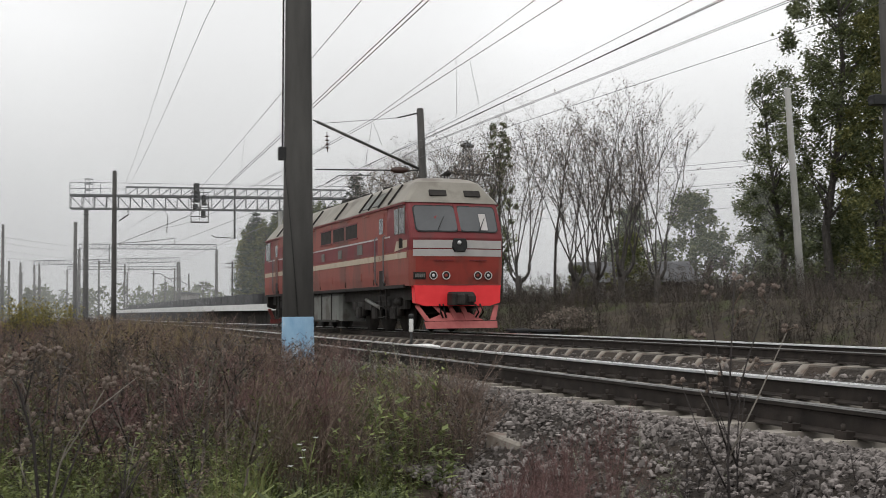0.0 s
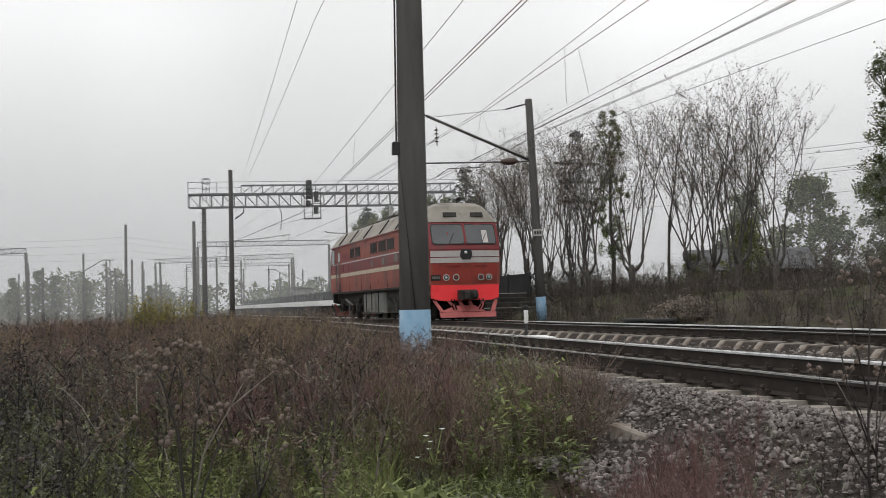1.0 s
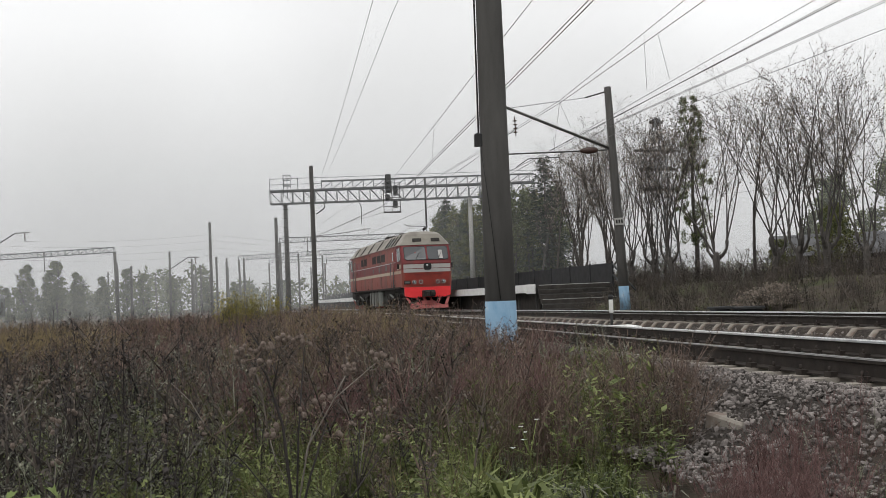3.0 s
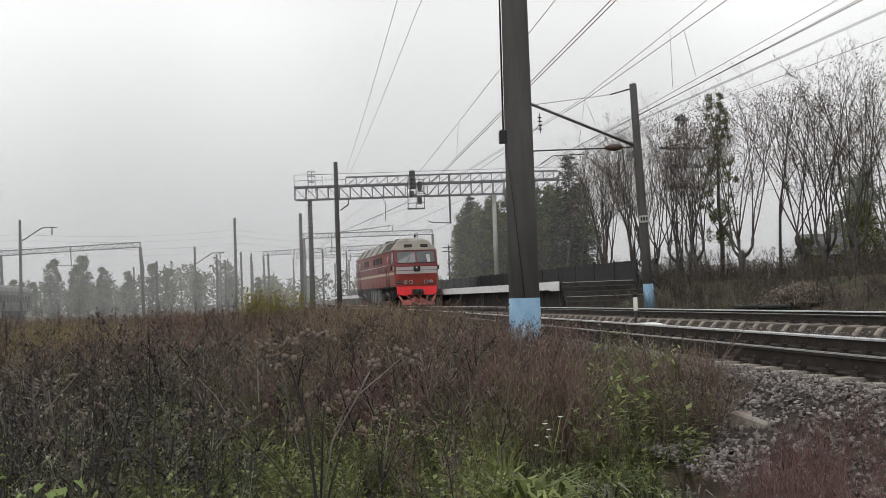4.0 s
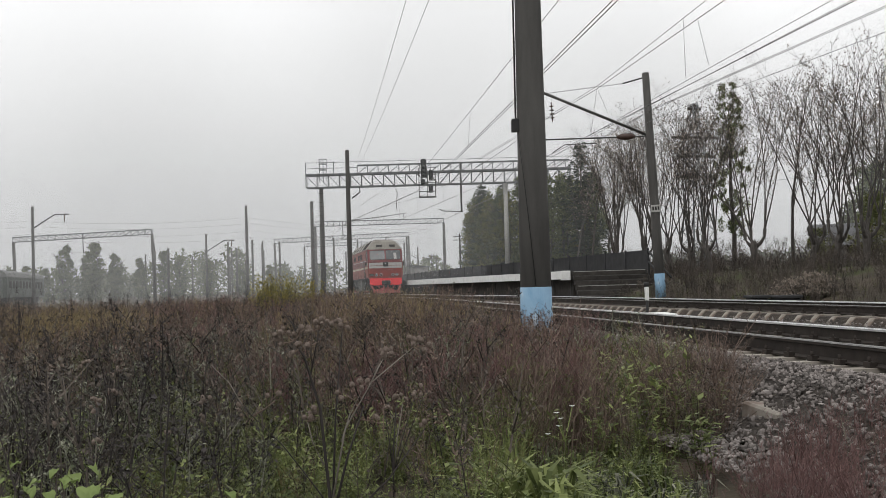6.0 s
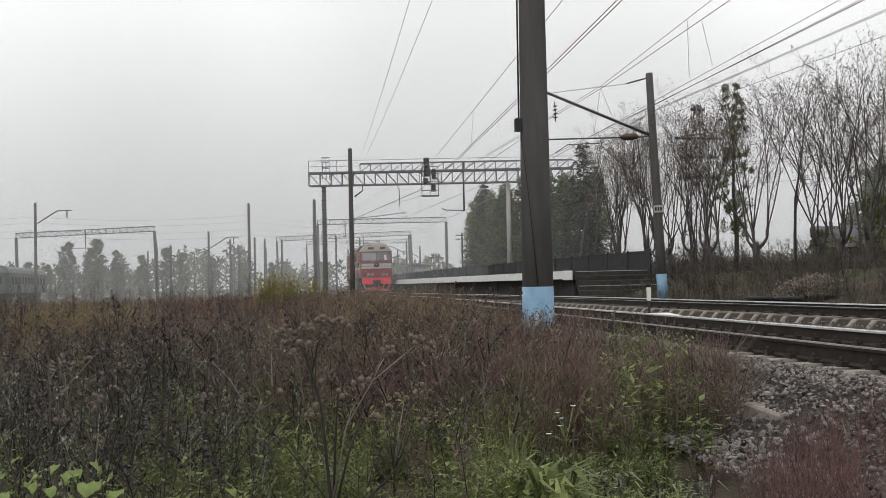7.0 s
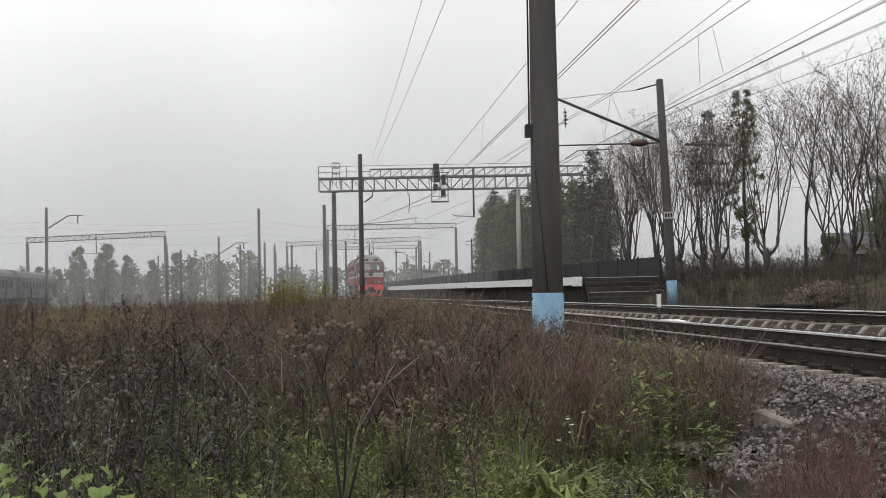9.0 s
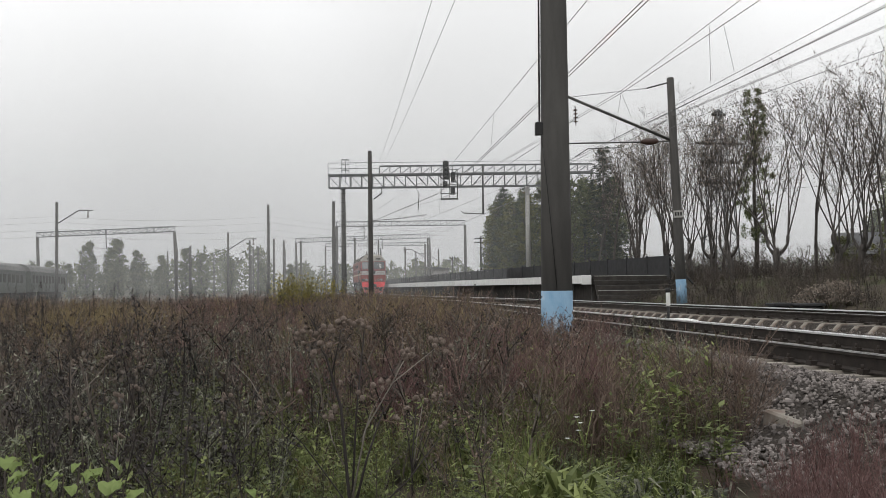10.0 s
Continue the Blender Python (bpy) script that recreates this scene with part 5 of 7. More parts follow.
def build_spruce(seed, height):
    rng = random.Random(seed)
    t = thing("spruce", Matrix(), "dark green spruce with drooping boughs", "tree")
    part("trunk", Geo().tube([(0, 0, -0.3), (0, 0, height * 0.5), (0, 0, height)], [0.2, 0.12, 0.02], 8), BARK, t)
    v, f = [], []
    z = height * 0.12
    while z < height:
        s = 1 - z / height
        for k in range(10):
            a = rng.uniform(0, 6.28)
            dz = rng.uniform(-0.22, 0.22)
            ln = (0.3 + 0.27 * height * s ** 0.8 * rng.uniform(0.5, 1.15))
            for q in range(int(18 + 30 * s)):
                u = rng.uniform(0.1, 1)
                c = Vector((math.cos(a) * ln * u, math.sin(a) * ln * u, z + dz - 0.30 * ln * u + 0.22 * ln * u * u + rng.gauss(0, 0.06)))
                b = a + rng.uniform(-1.1, 1.1)
                d = Vector((math.cos(b), math.sin(b), rng.uniform(-0.55, 0.1))) * rng.uniform(0.16, 0.36)
                w = Vector((-math.sin(b), math.cos(b), rng.uniform(-0.3, 0.3))) * 0.085
                i = len(v)
                v += [c - w, c + d, c + w]
                f.append((i, i + 1, i + 2))
        z += height * 0.034
    ob = new("crown", soup("crown", np.array([tuple(p) for p in v]), np.array(f), NEEDLES, 3))
    ob.parent = t
    return t


def build_leafy(seed, height, width, mat, n, size, label, name="leafy_tree", low=0.1):
    """A full crown: limbs and many leaves in uneven clumps."""
    rng = random.Random(seed)
    wood, tips, _ = tree_meshes(seed, height, "full")
    t = thing(name, Matrix(), label, "tree")
    part("trunk", wood, BARK, t)
    clumps = []
    for k in range(120):
        z = height * (low + (1.0 - low) * rng.random())
        s = z / height
        r = width * (0.35 + 0.65 * math.sin(math.pi * min(1, 0.15 + 0.85 * s) ** 0.9)) * rng.uniform(0.2, 1.0)
        a = rng.uniform(0, 6.28)
        clumps.append((math.cos(a) * r, math.sin(a) * r, z, rng.uniform(0.25, 0.75) * width * 0.30))
    pl = []
    for k in range(n):
        c = rng.choice(clumps)
        pl.append((rng.gauss(c[0], c[3] * 0.5), rng.gauss(c[1], c[3] * 0.5), max(0.3, rng.gauss(c[2], c[3] * 0.55))))
    v, f = leaf_soup(rng, pl, size)
    ob = new("crown", soup("crown", v, f, mat, 4))
    ob.parent = t
    return t


def build_shrub(seed, height, width, mat, stems, label, name):
    """Many upright shoots from one root, with narrow leaves along them."""
    rng = random.Random(seed)
    t = thing(name, Matrix(), label, "bush")
    wood, pl = Geo(), []
    for k in range(stems):
        a, r = rng.uniform(0, 6.28), width * rng.random() ** 0.6
        h = height * rng.uniform(0.55, 1.0)
        b = Vector((math.cos(a) * r * 0.7, math.sin(a) * r * 0.7, -0.1))
        q = b + Vector((math.cos(a) * r * 0.4, math.sin(a) * r * 0.4, h))
        wood.tube([b, b.lerp(q, 0.5), q], [0.012, 0.008, 0.003], 4)
        for j in range(60):
            p = b.lerp(q, rng.uniform(0.2, 1.02))
            pl.append((p.x + rng.gauss(0, 0.05), p.y + rng.gauss(0, 0.05), p.z))
    part("stems", wood, BARK, t)
    v, f = leaf_soup(rng, pl, 0.05, -1.5)
    ob = new("leaves", soup("leaves", v, f, mat, 4))
    ob.parent = t
    return t


def place(proto, spots, group):
    """The first spot takes the tree itself, the others copies."""
    for k, (x, y, rz, s) in enumerate(spots):
        m = Matrix.Translation((x, y, float(ground_z(x, y)) - 0.05)) @ Matrix.Rotation(rz, 4, "Z")
        ob = proto if k == 0 else copy_thing(proto, m)
        ob.matrix_basis = m @ Matrix.Diagonal((s, s, s, 1))
        tagged(ob, group=group)


def build_trees():
    row = "row of lopped trees on the bank"
    lab = "lopped tree with upright bare shoots and a few withered leaves"
    p1 = build_tree_kind("lopped_tree", 3, 9.3, "pollard", LEAF_SPARSE, 6, 0.044, lab, 0.2)
    p2 = build_tree_kind("lopped_tree", 8, 9.3, "pollard", LEAF_SPARSE, 6, 0.044, lab, 0.2)
    p4 = build_tree_kind("lopped_tree", 17, 9.3, "pollard", LEAF_SPARSE, 6, 0.044, lab, 0.2)
    p3 = build_tree_kind("slim_tree", 12, 8.8, "slim", LEAF_SPARSE, 6, 0.052, "slim half-bare tree with pale withered leaves")
    place(p1, [(17.0, 41.9, 0.3, 1.0), (15.1, 49.9, 2.2, 1.04), (13.7, 55.9, 4.0, 1.0)], row)
    place(p2, [(17.5, 39.5, 1.3, 0.86), (16.1, 45.7, 0.0, 0.98), (13.2, 58.0, 3.0, 1.0)], row)
    place(p4, [(16.5, 43.9, 5.0, 0.9), (14.2, 53.7, 2.0, 0.98), (12.6, 62.0, 0.8, 1.0), (12.3, 68.5, 3.4, 1.0)], row)
    place(p3, [(17.6, 52.0, 0.3, 0.95), (15.9, 63, 1.3, 0.95), (14.2, 66, 4.3, 1.0), (12.8, 71.5, 5.3, 0.98), (13.2, 75.5, 0.9, 1.05), (19.6, 49, 3.6, 0.85), (12.0, 79, 2.6, 1.0), (14.9, 72, 4.6, 1.05), (11.6, 84, 1.9, 1.0), (13.9, 80, 3.1, 1.05)], "slim trees behind the bank")
    sp = build_spruce(4, 10.8)
    place(sp, [(12.6, 86, 0, 1.0), (10.9, 99, 1.0, 0.86), (6.7, 120, 2.0, 1.0), (17.5, 110, 2.5, 1.0), (8.2, 109, 4.0, 0.92), (7.0, 134, 5.0, 1.05), (9.6, 104, 3.0, 0.9)], "spruces by the platform")
    dk = build_leafy(21, 10.8, 1.05, LEAF_GREEN, 10000, 0.055, "dark narrow leafy tree among bare ones", low=0.2)
    place(dk, [(16.9, 59.5, 0, 1.0)], "")
    g1 = build_leafy(31, 9.4, 1.8, LEAF_GREEN, 5200, 0.11, "dull green leafy tree in the wood behind the platform")
    g2 = build_leafy(37, 8.4, 1.6, LEAF_YELLOW, 4600, 0.11, "yellowing leafy tree in the wood behind the platform")
    wood = "wood behind the platform"
    place(g1, [(10.6, 92, 0, 0.95), (9.4, 100, 1, 1.0), (8.0, 108, 2, 0.95), (7.0, 116, 3, 1.0), (6.2, 125, 4, 1.05), (12.5, 99, 5, 1.0), (11.5, 108, 0.5, 1.1), (9.2, 121, 1.5, 1.1), (14.5, 94, 2.5, 0.95), (7.4, 142, 0.2, 1.05), (8.6, 150, 2.2, 1.1), (9.6, 135, 3.3, 1.1), (11.9, 90, 1.1, 0.9), (13.6, 89, 3.7, 0.9)], wood)
    place(g2, [(9.6, 95, 0, 1.0), (8.2, 103, 1, 1.0), (7.0, 111, 2, 1.0), (6.0, 121, 3, 1.0), (11.0, 97, 4, 1.0), (6.1, 131, 5, 1.1), (13.8, 103, 0.7, 1.05), (7.6, 146, 1.7, 1.1), (12.9, 92, 2.9, 1.0)], wood)
    big = build_leafy(41, 15.0, 2.9, LEAF_GREEN, 22000, 0.085, "tall leafy poplar with dull green and yellowing leaves", low=0.05)
    place(big, [(26.6, 42, 0, 1.0), (30.2, 44, 2.0, 1.05), (25.7, 44.5, 4.0, 0.70)], "tall poplars")
    bigy = build_leafy(43, 12.5, 2.1, LEAF_YELLOW, 15000, 0.085, "tall leafy tree turning yellow", low=0.12)
    place(bigy, [(27.6, 39.5, 1.0, 1.0)], "tall poplars")
    fr = build_leafy(47, 11.5, 4.2, LEAF_GREEN, 14000, 0.19, "broad dark green tree in the far wood", low=0.02)
    place(fr, [(48, 100, 0, 0.95), (54, 97, 1, 1.0), (59, 99, 2, 1.0), (64, 95, 3, 0.95), (43, 104, 4, 0.85), (70, 92, 5, 1.0)], "far wood")
    yt = build_leafy(61, 11.0, 2.3, LEAF_GREEN, 6000, 0.19, "hazy slender tree beyond the railway yard", low=0.05)
    place(yt, [(-66, 205, 0, 0.95), (-62.5, 207, 1, 0.85), (-60, 203, 2, 0.98), (-57.2, 206, 3, 0.8), (-53.5, 210, 4, 0.72), (-50, 214, 5, 0.85), (-46.5, 212, 1.5, 0.75), (-43, 222, 2.5, 0.7), (-38, 230, 3.5, 0.62), (-72, 212, 4.5, 0.6), (-78, 218, 5.5, 0.66), (-84, 216, 0.6, 0.6), (-33, 238, 2.1, 0.6)], "trees beyond the yard")
    yb = build_shrub(53, 2.6, 0.75, LEAF_GOLD, 40, "upright yellow-green willow shoots among dry weeds", "yellow_bush")
    place(yb, [(-6.3, 46.5, 0, 0.92), (-5.5, 45.6, 1, 0.86), (-4.8, 46.6, 2, 0.82), (-6.9, 47.5, 3.1, 0.78)], "yellow bushes")
    ob = build_leafy(57, 3.4, 1.5, LEAF_YELLOW, 4200, 0.06, "olive green bush on the bank", name="olive_bush", low=0.0)
    place(ob, [(21.8, 52, 1.2, 0.9), (25, 60, 2, 1.2), (17.6, 48.5, 3, 0.55)], "olive bushes")
    lb = build_leafy(59, 0.75, 0.85, LEAF_SPARSE, 2600, 0.045, "low yellowing bush at the foot of the bank", name="low_bush", low=0.0)
    place(lb, [(11.4, 33.5, 0.7, 1.0), (12.2, 34.0, 2.7, 0.9), (11.9, 33.0, 4.7, 0.8)], "low bushes")


def build_far_wood():
    """The distant tree line: crowns of many leaf clumps, one sheet of stuff."""
    rng = random.Random(9)
    pl = []
    for k in range(420):
        a = radians(rng.uniform(-40, 45))
        d = rng.uniform(330, 420)
        x, y = -math.sin(a) * d, math.cos(a) * d
        h = rng.uniform(6, 10) + (5 if -65 < x * 300 / d < -48 else 0)
        w = rng.uniform(2.5, 5)
        for q in range(150):
            s = rng.random()
            b = rng.uniform(0, 6.28)
            r = w * math.sin(math.pi * (0.12 + 0.86 * s)) * rng.random() ** 0.5
            pl.append((x + math.cos(b) * r, y + math.sin(b) * r, s * h))
    v, f = leaf_soup(rng, pl, 0.65)
    tagged(new("far_wood", soup("far_wood", v, f, LEAF_GREEN, 4)), "hazy line of trees on the horizon", "woods", kind="stuff")


def haze_sheet_material(thick):
    # See-through white, thinning upward, for the sheets that stand in for haze.
    m = bpy.data.materials.new("haze sheet")
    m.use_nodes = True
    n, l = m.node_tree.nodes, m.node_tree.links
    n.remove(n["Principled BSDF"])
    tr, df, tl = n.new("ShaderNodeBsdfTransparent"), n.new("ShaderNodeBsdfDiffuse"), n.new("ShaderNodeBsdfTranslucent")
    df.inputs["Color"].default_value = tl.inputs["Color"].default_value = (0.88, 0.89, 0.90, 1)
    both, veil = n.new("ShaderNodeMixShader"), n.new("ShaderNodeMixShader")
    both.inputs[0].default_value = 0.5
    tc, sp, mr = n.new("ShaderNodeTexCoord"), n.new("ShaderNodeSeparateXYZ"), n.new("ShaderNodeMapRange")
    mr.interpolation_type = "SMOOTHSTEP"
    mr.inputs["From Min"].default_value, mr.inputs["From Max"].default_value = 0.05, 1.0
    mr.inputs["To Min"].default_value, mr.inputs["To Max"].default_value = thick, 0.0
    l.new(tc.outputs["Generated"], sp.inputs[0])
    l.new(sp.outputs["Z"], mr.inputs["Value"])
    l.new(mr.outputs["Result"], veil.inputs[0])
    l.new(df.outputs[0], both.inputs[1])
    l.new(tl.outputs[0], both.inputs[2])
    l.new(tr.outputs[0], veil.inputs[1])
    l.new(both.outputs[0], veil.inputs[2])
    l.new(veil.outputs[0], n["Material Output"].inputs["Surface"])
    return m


def build_haze_sheets():
    """Translucent sheets across the yard imitate haze: the daylight they scatter pales things behind."""
    first, rest = haze_sheet_material(0.11), haze_sheet_material(0.056)
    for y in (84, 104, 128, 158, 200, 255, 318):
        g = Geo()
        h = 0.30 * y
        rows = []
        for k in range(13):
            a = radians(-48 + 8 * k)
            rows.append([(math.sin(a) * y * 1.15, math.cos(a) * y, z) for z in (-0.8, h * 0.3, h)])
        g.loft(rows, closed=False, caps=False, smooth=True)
        tagged(part("mist", g, first if y < 90 else rest), "translucent sheet that imitates haze over the yard", "mist", "mist", "stuff")


build_haze_sheets()
build_trees()
build_far_wood()


# ---- weeds ----
def strip(p, q, w, side):
    """Two triangles' worth of blade from p to q."""
    s = side * w
    return [p - s, p + s, q + s * 0.3, q - s * 0.3]


def plant_template(kind, rng):
    """Quads of one plant of unit height, as an array n x 4 x 3."""
    quads = []

    def blade(p, q, w):
        a = rng.uniform(0, 6.28)
        side = Vector((math.cos(a), math.sin(a), 0)) 
        quads.append(strip(p, q, w, side))

    if kind == "forb":
        top = Vector((rng.gauss(0, 0.06), rng.gauss(0, 0.06), 1))
        mid = top * 0.5 + Vector((rng.gauss(0, 0.03), rng.gauss(0, 0.03), 0))
        blade(Vector((0, 0, 0)), mid, 0.010)
        blade(mid, top, 0.0075)
        for k in range(9):
            s = rng.uniform(0.35, 0.98)
            p = mid * (s / 0.5) if s < 0.5 else mid.lerp(top, (s - 0.5) / 0.5)
            a = rng.uniform(0, 6.28)
            q = p + Vector((math.cos(a), math.sin(a), 1.2)) * rng.uniform(0.07, 0.20)
            blade(p, q, 0.0055)
            for j in range(4):
                c = p.lerp(q, rng.uniform(0.5, 1.1)) + Vector((rng.gauss(0, 0.018), rng.gauss(0, 0.018), rng.gauss(0, 0.018)))
                d = Vector((rng.gauss(0, 1), rng.gauss(0, 1), rng.gauss(0, 1))).normalized() * rng.uniform(0.016, 0.038)
                blade(c, c + d, 0.012)
        for k in range(7):
            s = rng.uniform(0.1, 0.75)
            p = mid * (s / 0.5) if s < 0.5 else mid.lerp(top, (s - 0.5) / 0.5)
            a = rng.uniform(0, 6.28)
            q = p + Vector((math.cos(a), math.sin(a), rng.uniform(-0.6, 0.4))) * rng.uniform(0.05, 0.12)
            blade(p, q, 0.012)
    elif kind == "leafy":
        for st in range(3):
            a = rng.uniform(0, 6.28)
            top = Vector((math.cos(a) * 0.25, math.sin(a) * 0.25, rng.uniform(0.6, 1)))
            blade(Vector((0, 0, 0)), top, 0.006)
            for k in range(16):
                p = top * rng.uniform(0.15, 1.0)
                b = rng.uniform(0, 6.28)
                d = Vector((math.cos(b), math.sin(b), rng.uniform(-0.3, 0.7))) * rng.uniform(0.06, 0.15)
                s = Vector((-math.sin(b), math.cos(b), 0.15)) * rng.uniform(0.012, 0.028)
                m = p + d * 0.45
                quads.append([p, m + s, p + d, m - s])
    elif kind == "grass":
        for k in range(26):
            a = rng.uniform(0, 6.28)
            r = rng.uniform(0.0, 0.12)
            p = Vector((math.cos(a) * r, math.sin(a) * r, 0))
            h = rng.uniform(0.45, 1.0)
            o = Vector((math.cos(a), math.sin(a), 0)) * rng.uniform(0.05, 0.4) * h
            m = p + o * 0.35 + Vector((0, 0, h * 0.6))
            q = p + o + Vector((0, 0, h * rng.uniform(0.8, 1.0)))
            side = Vector((-math.sin(a + 0.6), math.cos(a + 0.6), 0))
            w = 0.008
            quads.append([p - side * w, p + side * w, m + side * w, m - side * w])
            quads.append([m - side * w, m + side * w, q + side * 0.001, q - side * 0.001])
    elif kind == "bushy":
        for st in range(3):
            a = rng.uniform(0, 6.28)
            top = Vector((math.cos(a) * rng.uniform(0.03, 0.24), math.sin(a) * rng.uniform(0.03, 0.24), rng.uniform(0.65, 1)))
            blade(Vector((0, 0, 0)), top * 0.55, 0.0105)
            blade(top * 0.55, top, 0.0075)
            for k in range(9):
                u = rng.uniform(0.28, 0.98)
                b = rng.uniform(0, 6.28)
                p = top * u
                q = p + Vector((math.cos(b) * 0.6, math.sin(b) * 0.6, 1.0)) * rng.uniform(0.06, 0.17) * (1.25 - 0.6 * u)
                blade(p, q, 0.0052)
                for j in range(3):
                    c = p.lerp(q, rng.uniform(0.3, 1.05))
                    e = rng.uniform(0, 6.28)
                    ln = rng.uniform(0.02, 0.06)
                    d = Vector((math.cos(e), math.sin(e), rng.uniform(-1.2, 0.8))).normalized() * ln
                    sd = Vector((-math.sin(e), math.cos(e), rng.uniform(-0.5, 0.5))) * ln * 0.19
                    quads.append([c, c + d * 0.5 + sd, c + d, c + d * 0.5 - sd])
            for k in range(7):
                u = rng.uniform(0.1, 0.6)
                e = rng.uniform(0, 6.28)
                ln = rng.uniform(0.05, 0.11)
                c = top * u
                d = Vector((math.cos(e), math.sin(e), rng.uniform(-1.2, 0.1))).normalized() * ln
                sd = Vector((-math.sin(e), math.cos(e), rng.uniform(-0.5, 0.5))) * ln * 0.17
                quads.append([c, c + d * 0.5 + sd, c + d, c + d * 0.5 - sd])
    elif kind == "mugwort":
        # a bent stem with ascending side shoots, thick with small leaves
        lean = Vector((rng.gauss(0, 0.10), rng.gauss(0, 0.10), 0))
        axis = lambda u: lean * u * u + Vector((0, 0, u))
        for k in range(3):
            blade(axis(k / 3), axis((k + 1) / 3), 0.006)
        for k in range(15):
            u = rng.uniform(0.22, 0.98)
            b = rng.uniform(0, 6.28)
            p = axis(u)
            ln = (0.09 + 0.22 * (1 - u)) * rng.uniform(0.7, 1.3)
            q = p + Vector((math.cos(b) * 0.75, math.sin(b) * 0.75, 0.75)) * ln
            blade(p, q, 0.0032)
            for j in range(7):
                c = p.lerp(q, rng.uniform(0.15, 1.08))
                e = rng.uniform(0, 6.28)
                sz = rng.uniform(0.015, 0.042)
                d = Vector((math.cos(e), math.sin(e), rng.uniform(-0.9, 0.9))).normalized() * sz
                sd = Vector((-math.sin(e), math.cos(e), rng.uniform(-0.6, 0.6))) * sz * 0.2
                quads.append([c, c + d * 0.5 + sd, c + d, c + d * 0.5 - sd])
    elif kind == "plume":
        # thin arching stems fanned from one root, each with a feathery head
        for k in range(15):
            a = rng.uniform(0, 6.28)
            h, o = rng.uniform(0.6, 1.0), rng.uniform(0.05, 0.45)
            d = Vector((math.cos(a), math.sin(a), 0))
            p, m, q = d * 0.04, d * (0.04 + o * 0.35 * h) + Vector((0, 0, h * 0.62)), d * (0.04 + o * h) + Vector((0, 0, h))
            side = Vector((-math.sin(a + 0.7), math.cos(a + 0.7), 0))
            quads.append([p - side * 0.003, p + side * 0.003, m + side * 0.0025, m - side * 0.0025])
            quads.append([m - side * 0.0025, m + side * 0.0025, q + side * 0.0015, q - side * 0.0015])
            for j in range(7):
                c = m.lerp(q, rng.uniform(-0.3, 1.0)) + Vector((rng.gauss(0, 0.008), rng.gauss(0, 0.008), 0))
                f = Vector((rng.gauss(0, 0.03), rng.gauss(0, 0.03), rng.uniform(0.01, 0.075)))
                quads.append([c - side * 0.003, c + side * 0.003, c + f + side * 0.0015, c + f - side * 0.0015])
    elif kind == "broad":
        # a low rosette of broad blades
        for k in range(13):
            a = rng.uniform(0, 6.28)
            d, sd = Vector((math.cos(a), math.sin(a), 0)), Vector((-math.sin(a), math.cos(a), 0.1))
            ln, up, w = rng.uniform(0.3, 0.6), rng.uniform(0.35, 1.0), rng.uniform(0.025, 0.05)
            p, m, q = Vector((0, 0, 0.02)), d * ln * 0.5 + Vector((0, 0, up * 0.85)), d * ln + Vector((0, 0, up * rng.uniform(0.55, 1.0)))
            quads.append([p - sd * w * 0.3, p + sd * w * 0.3, m + sd * w, m - sd * w])
            quads.append([m - sd * w, m + sd * w, q + sd * w * 0.12, q - sd * w * 0.12])
    elif kind == "fine":
        for k in range(34):
            a = rng.uniform(0, 6.28)
            r = rng.uniform(0.0, 0.16)
            p = Vector((math.cos(a) * r, math.sin(a) * r, 0))
            h = rng.uniform(0.5, 1.0)
            q = p + Vector((math.cos(a) * rng.uniform(0, 0.22) * h, math.sin(a) * rng.uniform(0, 0.22) * h, h))
            side = Vector((-math.sin(a + 1), math.cos(a + 1), 0))
            quads.append([p - side * 0.003, p + side * 0.003, q + side * 0.002, q - side * 0.002])
            for j in range(3):
                c = p.lerp(q, rng.uniform(0.6, 1.0))
                d = Vector((rng.gauss(0, 0.03), rng.gauss(0, 0.03), rng.uniform(0.02, 0.07)))
                quads.append([c - side * 0.004, c + side * 0.004, c + d + side * 0.003, c + d - side * 0.003])
    return np.array([[tuple(p) for p in q] for q in quads])


def scatter(name, kind, spots, mat, label, seed, variants=6, wide=1.0):
    """spots: array of x, y, height. One mesh of stuff."""
    rng = random.Random(seed)
    rs = np.random.RandomState(seed)
    temps = [plant_template(kind, rng) for _ in range(variants)]
    which = rs.randint(0, variants, len(spots))
    allv = []
    for k, tq in enumerate(temps):
        sp = spots[which == k]
        if not len(sp):
            continue
        a = rs.uniform(0, 6.28, len(sp))
        c, s = np.cos(a), np.sin(a)
        h = sp[:, 2]
        hw = h * rs.uniform(0.8, 1.25, len(sp)) * wide
        lx, ly = rs.normal(0, 0.12, len(sp)), rs.normal(0, 0.12, len(sp))
        q = tq.reshape(-1, 3)
        X = q[:, 0][None] * c[:, None] - q[:, 1][None] * s[:, None]
        Y = q[:, 0][None] * s[:, None] + q[:, 1][None] * c[:, None]
        Z = q[:, 2][None] * h[:, None]
        gz = ground_z(sp[:, 0], sp[:, 1]) - 0.03
        v = np.stack([X * hw[:, None] + lx[:, None] * Z + sp[:, 0][:, None], Y * hw[:, None] + ly[:, None] * Z + sp[:, 1][:, None], Z + gz[:, None]], -1)
        allv.append(v.reshape(-1, 3))
    v = np.concatenate(allv)
    f = np.arange(len(v)).reshape(-1, 4)
    return tagged(new(name, soup(name, v, f, mat, 4)), label, "weeds", kind="stuff")


def noise2(x, y, s, k=0.0):
    return 0.5 + 0.25 * (np.sin(x * s + 1.7 * np.sin(y * s * 0.7 + k)) + np.sin(y * s * 1.3 + 1.9 * np.sin(x * s * 0.6 - k)))


